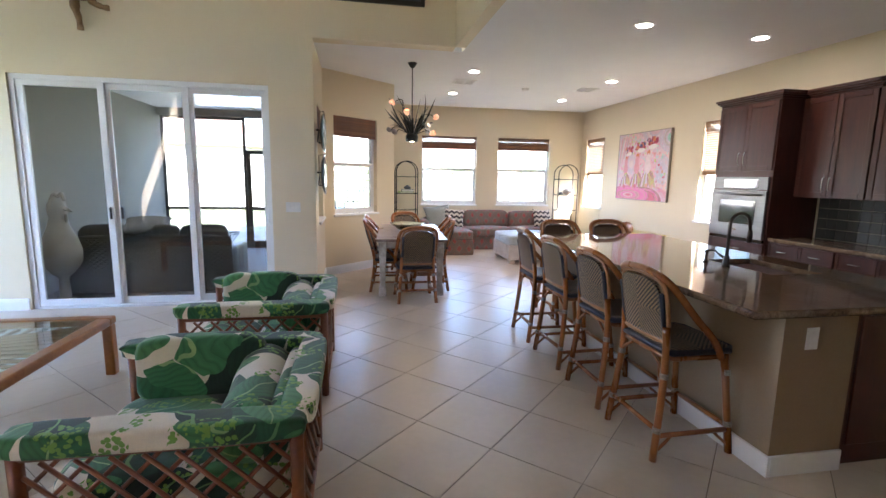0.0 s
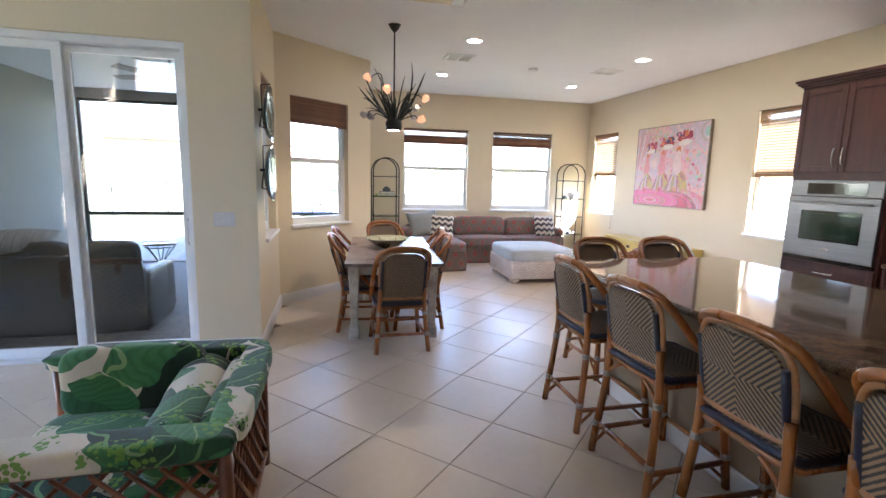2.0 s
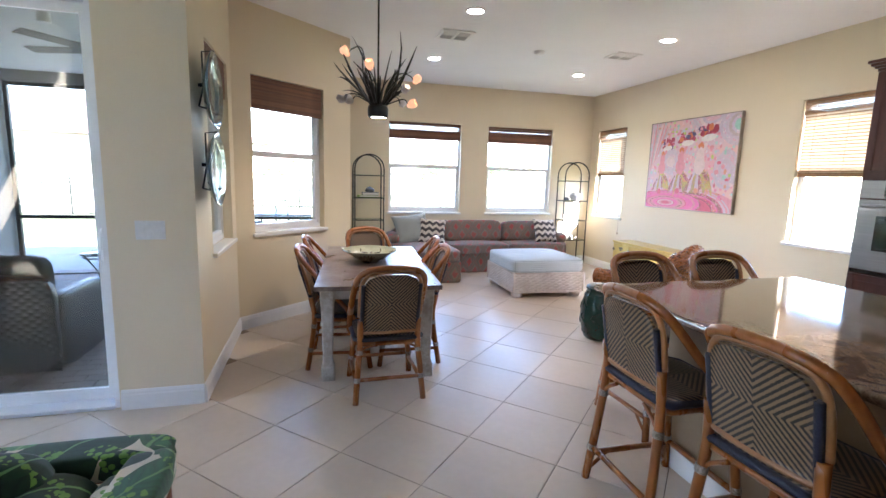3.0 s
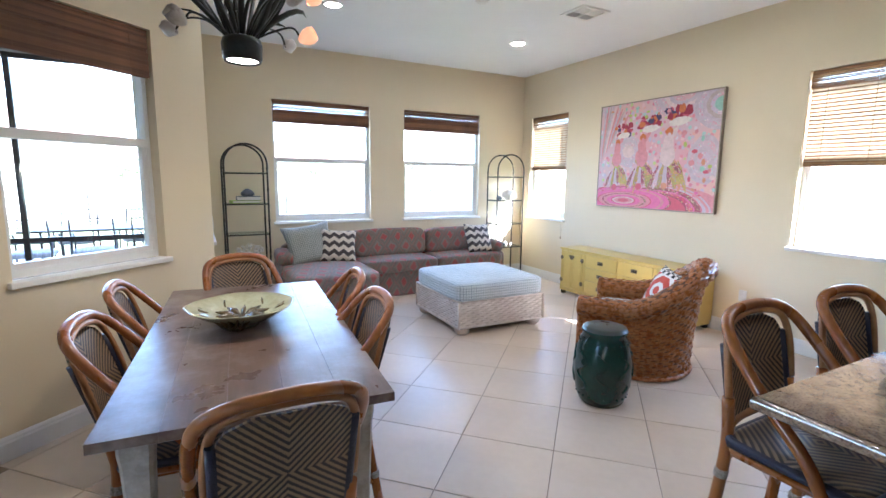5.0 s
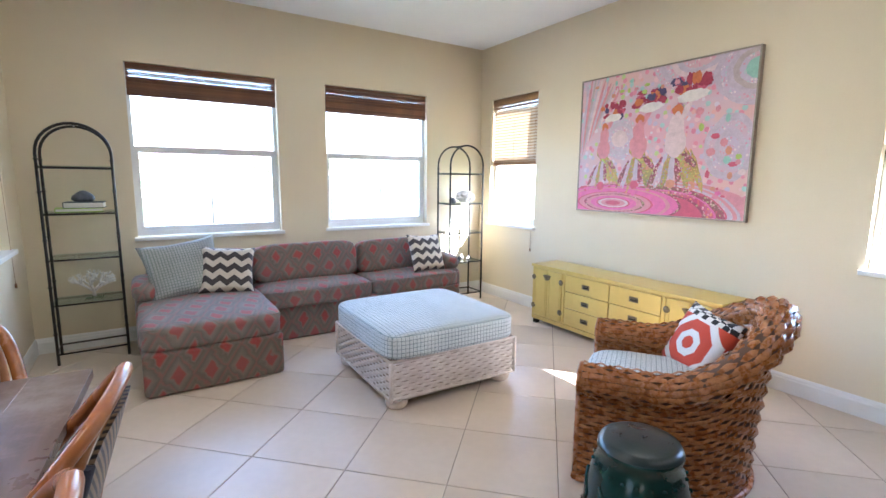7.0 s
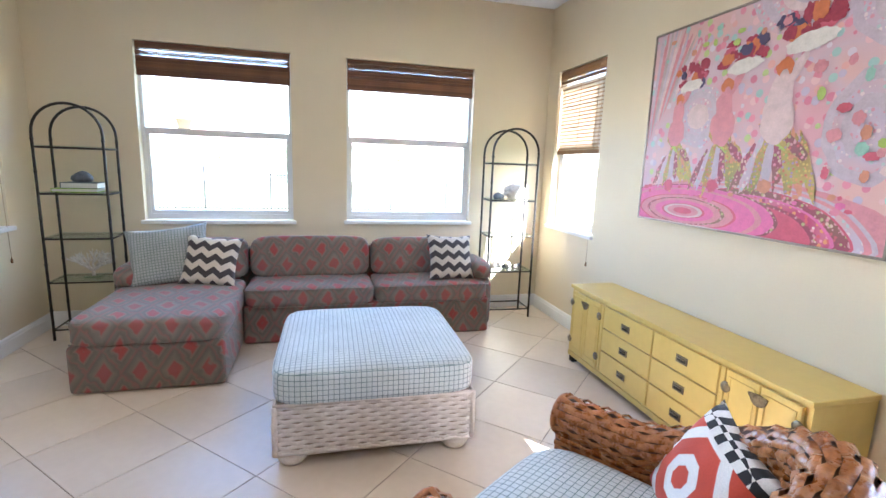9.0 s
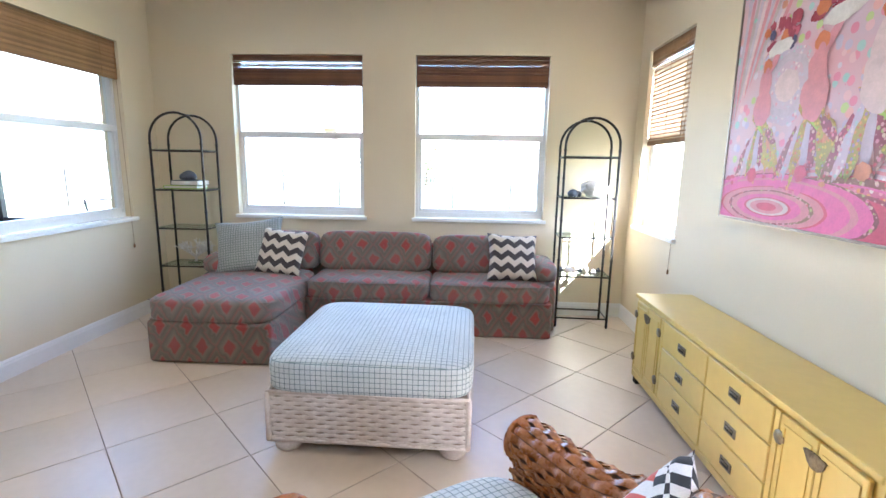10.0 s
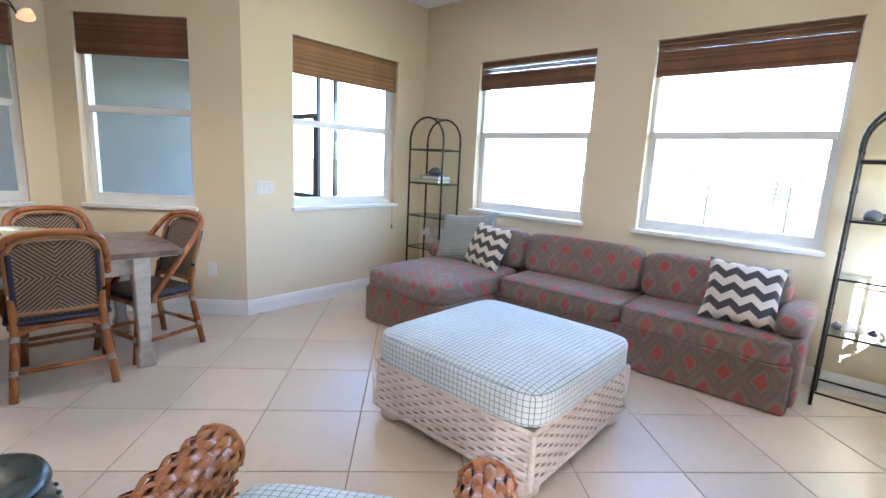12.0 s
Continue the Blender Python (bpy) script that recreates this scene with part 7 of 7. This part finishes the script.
def painting():
    Wd, Ht = 1.575, 1.235
    ob = thing("painting", "large pink abstract painting of dotted shapes in a thin silver frame", "painting", pose(5.53, 8.985, 1.165, 0, 0, -90))
    PINKS = ((0.66, 0.24, 0.31), (0.50, 0.42, 0.54), (0.68, 0.36, 0.33), (0.36, 0.54, 0.50), (0.60, 0.20, 0.28), (0.62, 0.54, 0.60), (0.46, 0.56, 0.22), (0.70, 0.44, 0.46))
    ground = dotted("painted_ground", ((0.64, 0.34, 0.39), (0.57, 0.42, 0.48), (0.66, 0.40, 0.37)), 19, PINKS, 0.40)
    part("canvas", boxed(0.012, Wd - 0.012, -0.040, -0.004, 0.012, Ht - 0.012), ground, ob)
    silver = plain("silver_leaf_frame", (0.36, 0.31, 0.26), (0.20, 0.16, 0.12), 0.35, 0.7, fine=60)
    bm = bmesh.new()
    for a in ((0, Wd, 0, 0.011), (0, Wd, Ht - 0.011, Ht), (0, 0.011, 0.011, Ht - 0.011), (Wd - 0.011, Wd, 0.011, Ht - 0.011)):
        box(bm, a[0], a[1], -0.046, -0.001, a[2], a[3])
    part("frame", bm, silver, ob, "thin silver frame")
    level = [0]
    def blob(u, v, ru, rv, material, wob=0.06, turn=0.0, name="painted_shape"):
        """A flat painted patch at (u, v), from the top left, in parts of the canvas."""
        level[0] += 1
        bm = bmesh.new()
        y = -0.0402 - 0.00003 * level[0]
        vs = []
        for k in range(44):
            a = 2 * math.pi * k / 44
            r = 1 + wob * noise.noise(Vector((math.cos(a) * 2.2 + u * 30, math.sin(a) * 2.2 + v * 30, 1)))
            dx, dz = ru * Wd * r * math.cos(a), rv * Ht * r * math.sin(a)
            x = u * Wd + dx * math.cos(turn) - dz * math.sin(turn)
            z = (1 - v) * Ht + dx * math.sin(turn) + dz * math.cos(turn)
            vs.append(bm.verts.new((min(max(x, 0.012), Wd - 0.012), y, min(max(z, 0.012), Ht - 0.012))))
        bm.faces.new(vs)
        bmesh.ops.triangulate(bm, faces=bm.faces)
        part(name, bm, material, ob)
    lav, grey = paint("paint_lavender", (0.56, 0.46, 0.53)), paint("paint_grey_pink", (0.50, 0.40, 0.38))
    pink, hot, rose = paint("paint_pink", (0.66, 0.27, 0.30)), paint("paint_hot_pink", (0.72, 0.16, 0.36)), paint("paint_rose", (0.58, 0.10, 0.16))
    white, orange, wine = paint("paint_white", (0.76, 0.70, 0.64)), paint("paint_orange", (0.62, 0.17, 0.05)), paint("paint_wine", (0.24, 0.015, 0.045), (0.38, 0.03, 0.06), 40)
    navy, salmon, blush = paint("paint_navy", (0.07, 0.05, 0.13)), paint("paint_salmon", (0.64, 0.28, 0.17)), paint("paint_blush", (0.72, 0.55, 0.55))
    mint, lime = paint("paint_mint", (0.32, 0.56, 0.46)), paint("paint_lime", (0.42, 0.55, 0.12))
    scales = dotted("painted_scales", ((0.30, 0.20, 0.05), (0.46, 0.34, 0.10), (0.14, 0.16, 0.06)), 60, ((0.58, 0.42, 0.10), (0.50, 0.14, 0.08), (0.30, 0.38, 0.10), (0.60, 0.30, 0.12), (0.35, 0.24, 0.38)), 0.42)
    beads = dotted("painted_beads", ((0.60, 0.12, 0.22), (0.45, 0.05, 0.13), (0.62, 0.22, 0.30)), 42, ((0.70, 0.55, 0.52), (0.58, 0.10, 0.12), (0.30, 0.05, 0.12), (0.66, 0.28, 0.12), (0.70, 0.28, 0.34)), 0.42)
    pearls = dotted("painted_pearls", ((0.56, 0.38, 0.44), (0.50, 0.42, 0.52), (0.60, 0.36, 0.38)), 46, ((0.68, 0.56, 0.56), (0.60, 0.28, 0.34), (0.52, 0.46, 0.54), (0.42, 0.50, 0.50)), 0.40)
    dark_beads = dotted("painted_dark_beads", ((0.16, 0.08, 0.06), (0.28, 0.05, 0.09), (0.22, 0.12, 0.08)), 50, ((0.62, 0.42, 0.34), (0.50, 0.10, 0.12), (0.55, 0.28, 0.30), (0.40, 0.38, 0.16), (0.62, 0.24, 0.30)), 0.42)
    # sweeping drapes
    for k in range(12):
        blob(0.035 + 0.017 * k, 0.26 - 0.004 * k, 0.010, 0.30 - 0.016 * k, (lav, pink, grey, lav, blush, pink)[k % 6], 0.25, -0.06 - 0.045 * k)
    for k, c in enumerate((pearls, lav, pearls, blush, lav, pearls)):
        blob(0.72, 0.0, 0.25 - 0.033 * k, 0.19 - 0.026 * k, c, 0.06)
    for k, c in enumerate((lav, pearls, lav, grey, pearls, mint)):
        blob(1.0, 0.12, 0.20 - 0.028 * k, 0.20 - 0.028 * k, c, 0.06)
    for k, c in enumerate((pearls, lav, pearls, blush)):
        blob(0.29, 0.46, 0.12 - 0.022 * k, 0.15 - 0.03 * k, c, 0.10)
    for k, c in enumerate((lav, pearls, lav, pearls)):
        blob(0.90, 0.56, 0.12 - 0.025 * k, 0.20 - 0.045 * k, c, 0.12)
    # dancing floor of rings
    blob(0.50, 1.0, 0.60, 0.25, pink, 0.03)
    for k, (c, q) in enumerate(((lav, 1.0), (pink, 0.965), (pearls, 0.92), (rose, 0.86), (dark_beads, 0.84), (hot, 0.74), (beads, 0.71), (dark_beads, 0.63), (rose, 0.58))):
        blob(0.55, 0.98, 0.42 * q, 0.22 * q, c, 0.04)
    for k, (c, q) in enumerate(((dark_beads, 1.0), (hot, 0.965), (pink, 0.86), (hot, 0.80), (rose, 0.62), (pink, 0.59), (dark_beads, 0.50), (pink, 0.46), (hot, 0.38), (rose, 0.28), (blush, 0.25), (pink, 0.20), (rose, 0.12))):
        blob(0.27, 0.925, 0.42 * q, 0.135 * q, c, 0.03)
    rr = random.Random(4)
    for k in range(26):
        blob(rr.uniform(0.02, 0.95), rr.uniform(0.80, 0.86), rr.uniform(0.006, 0.016), rr.uniform(0.006, 0.014), (rose, hot, salmon, beads)[k % 4], 0.3)
    # three plain figures: skirt, bodice, hair, hat, flowers
    for u, v, s, body in ((0.185, 0.47, 0.85, pink), (0.415, 0.46, 1.0, pink), (0.63, 0.45, 1.15, blush)):
        for k in range(8):
            blob(u - 0.085 * s + 0.027 * s * k, v + 0.205 + 0.012 * abs(k - 4), 0.017 * s, (0.105 + 0.012 * (k % 3)) * s, (dark_beads, pearls, scales, lav, dark_beads, scales, salmon, scales)[k], 0.35, -0.45 + 0.12 * k)
        for k in range(4):
            blob(u - 0.02 * s + 0.03 * s * k, v + 0.115 + 0.02 * k, 0.045 * s, 0.020 * s, (scales, lime, scales, dark_beads)[k], 0.3, -0.75)
        blob(u + 0.075 * s, v + 0.265, 0.038 * s, 0.042 * s, scales, 0.35, -0.4)
        blob(u, v + 0.06, 0.052 * s, 0.085 * s, body, 0.15)
        blob(u, v - 0.03, 0.036 * s, 0.09 * s, body, 0.2)
        blob(u + 0.035, v - 0.12, 0.016 * s, 0.075 * s, body, 0.2, -0.6)
        blob(u + 0.002, v - 0.125 * s, 0.026 * s, 0.032 * s, orange, 0.2)
        blob(u + 0.004, v - 0.095 * s, 0.014 * s, 0.024 * s, body, 0.1)
        for k in range(15):
            blob(u + 0.055 * s + rr.uniform(-0.085, 0.085) * s, v - 0.245 * s + rr.uniform(-0.055, 0.045), rr.uniform(0.016, 0.03) * s, rr.uniform(0.018, 0.034) * s, (wine, wine, rose, wine, navy, wine, orange)[k % 7], 0.4)
        blob(u + 0.065 * s, v - 0.195 * s, 0.068 * s, 0.032 * s, white, 0.25, 0.12)
        blob(u - 0.01, v + 0.33, 0.025, 0.03, salmon if u > 0.5 else rose, 0.3)
    for k in range(16):
        blob(rr.uniform(0.74, 0.97), rr.uniform(0.32, 0.74), rr.uniform(0.010, 0.022), rr.uniform(0.014, 0.026), (pink, rose, pink, salmon, mint, blush, lime)[k % 7], 0.3)
    for k in range(14):
        blob(rr.uniform(0.08, 0.62), rr.uniform(0.05, 0.16), rr.uniform(0.008, 0.016), rr.uniform(0.008, 0.018), (lime, pink, mint, salmon)[k % 4], 0.3)


painting()


# ---- floor tiles ----
def clip(poly, px, py, nx, ny):
    """Keeps what lies on the side of (px, py) to which (nx, ny) points."""
    out = []
    for i, a in enumerate(poly):
        b = poly[i - 1]
        da, db = (a[0] - px) * nx + (a[1] - py) * ny, (b[0] - px) * nx + (b[1] - py) * ny
        if (da >= 0) != (db >= 0):
            t = db / (db - da)
            out.append((b[0] + t * (a[0] - b[0]), b[1] + t * (a[1] - b[1])))
        if da >= 0:
            out.append(a)
    return out


def tile_bm(bm, poly, z0=-0.006, z1=0.0, e=0.002):
    cx, cy = sum(p[0] for p in poly) / len(poly), sum(p[1] for p in poly) / len(poly)
    def ring(s, z):
        return [bm.verts.new((cx + (x - cx) * s, cy + (y - cy) * s, z)) for x, y in poly]
    A, B, C = ring(1, z0), ring(1, z1 - 0.0012), ring(1 - e / 0.25, z1)
    for P, Q in ((A, B), (B, C)):
        for i in range(len(P)):
            j = (i + 1) % len(P)
            bm.faces.new((P[i], P[j], Q[j], Q[i]))
    bm.faces.new(C)


HALF, GAP = 0.372, 0.0035
u_ang = (PB - PA).normalized()
far = bmesh.new()
full = None
count = 0
for i in range(-30, 30):
    for j in range(-20, 40):
        if (i + j) % 2:
            continue
        cx, cy = 1.0895 + HALF * i, 4.8545 + HALF * j + HALF
        if not (-4.9 < cx < 5.9 and -3.4 < cy < 11.0):
            continue
        h = HALF - GAP
        poly = [(cx, cy - h), (cx + h, cy), (cx, cy + h), (cx - h, cy)]
        cuts = [(5.52, 0, -1, 0), (0, 10.64, 0, -1), (0, -2.99, 0, 1), (-4.49, 0, 1, 0)]
        if cx < -0.12:
            cuts.append((0, 6.02, 0, -1))
        elif cy > 5.9:
            cuts.append((-0.16, 0, 1, 0))
            if cy < 8.6:
                cuts.append((PA.x - 0.03, PA.y + 0.03, u_ang.y, -u_ang.x))
            else:
                cuts.append((0.96, 0, 1, 0))
        whole = True
        for c in cuts:
            if any((p[0] - c[0]) * c[2] + (p[1] - c[1]) * c[3] < 0 for p in poly):
                whole = False
                poly = clip(poly, *c)
                if len(poly) < 3:
                    break
        if len(poly) < 3:
            continue
        near = cy > 1.2 and cx > -1.2
        if near and count < 300:
            if whole:
                if full is None:
                    fb = bmesh.new()
                    tile_bm(fb, [(x - cx, y - cy) for x, y in poly])
                    full = mesh_of("tile", fb, TILE)
                ob = new("tile", full)
                ob.location = (cx, cy, 0)
            else:
                fb = bmesh.new()
                tile_bm(fb, [(x - cx, y - cy) for x, y in poly])
                ob = new("tile", mesh_of("tile", fb, TILE))
                ob.location = (cx, cy, 0)
            ob.parent = floor
            count += 1
        else:
            tile_bm(far, poly)
ob = new("tile_field", mesh_of("tile_field", far, TILE))
ob.parent = floor
tagged(ob, kind="stuff")
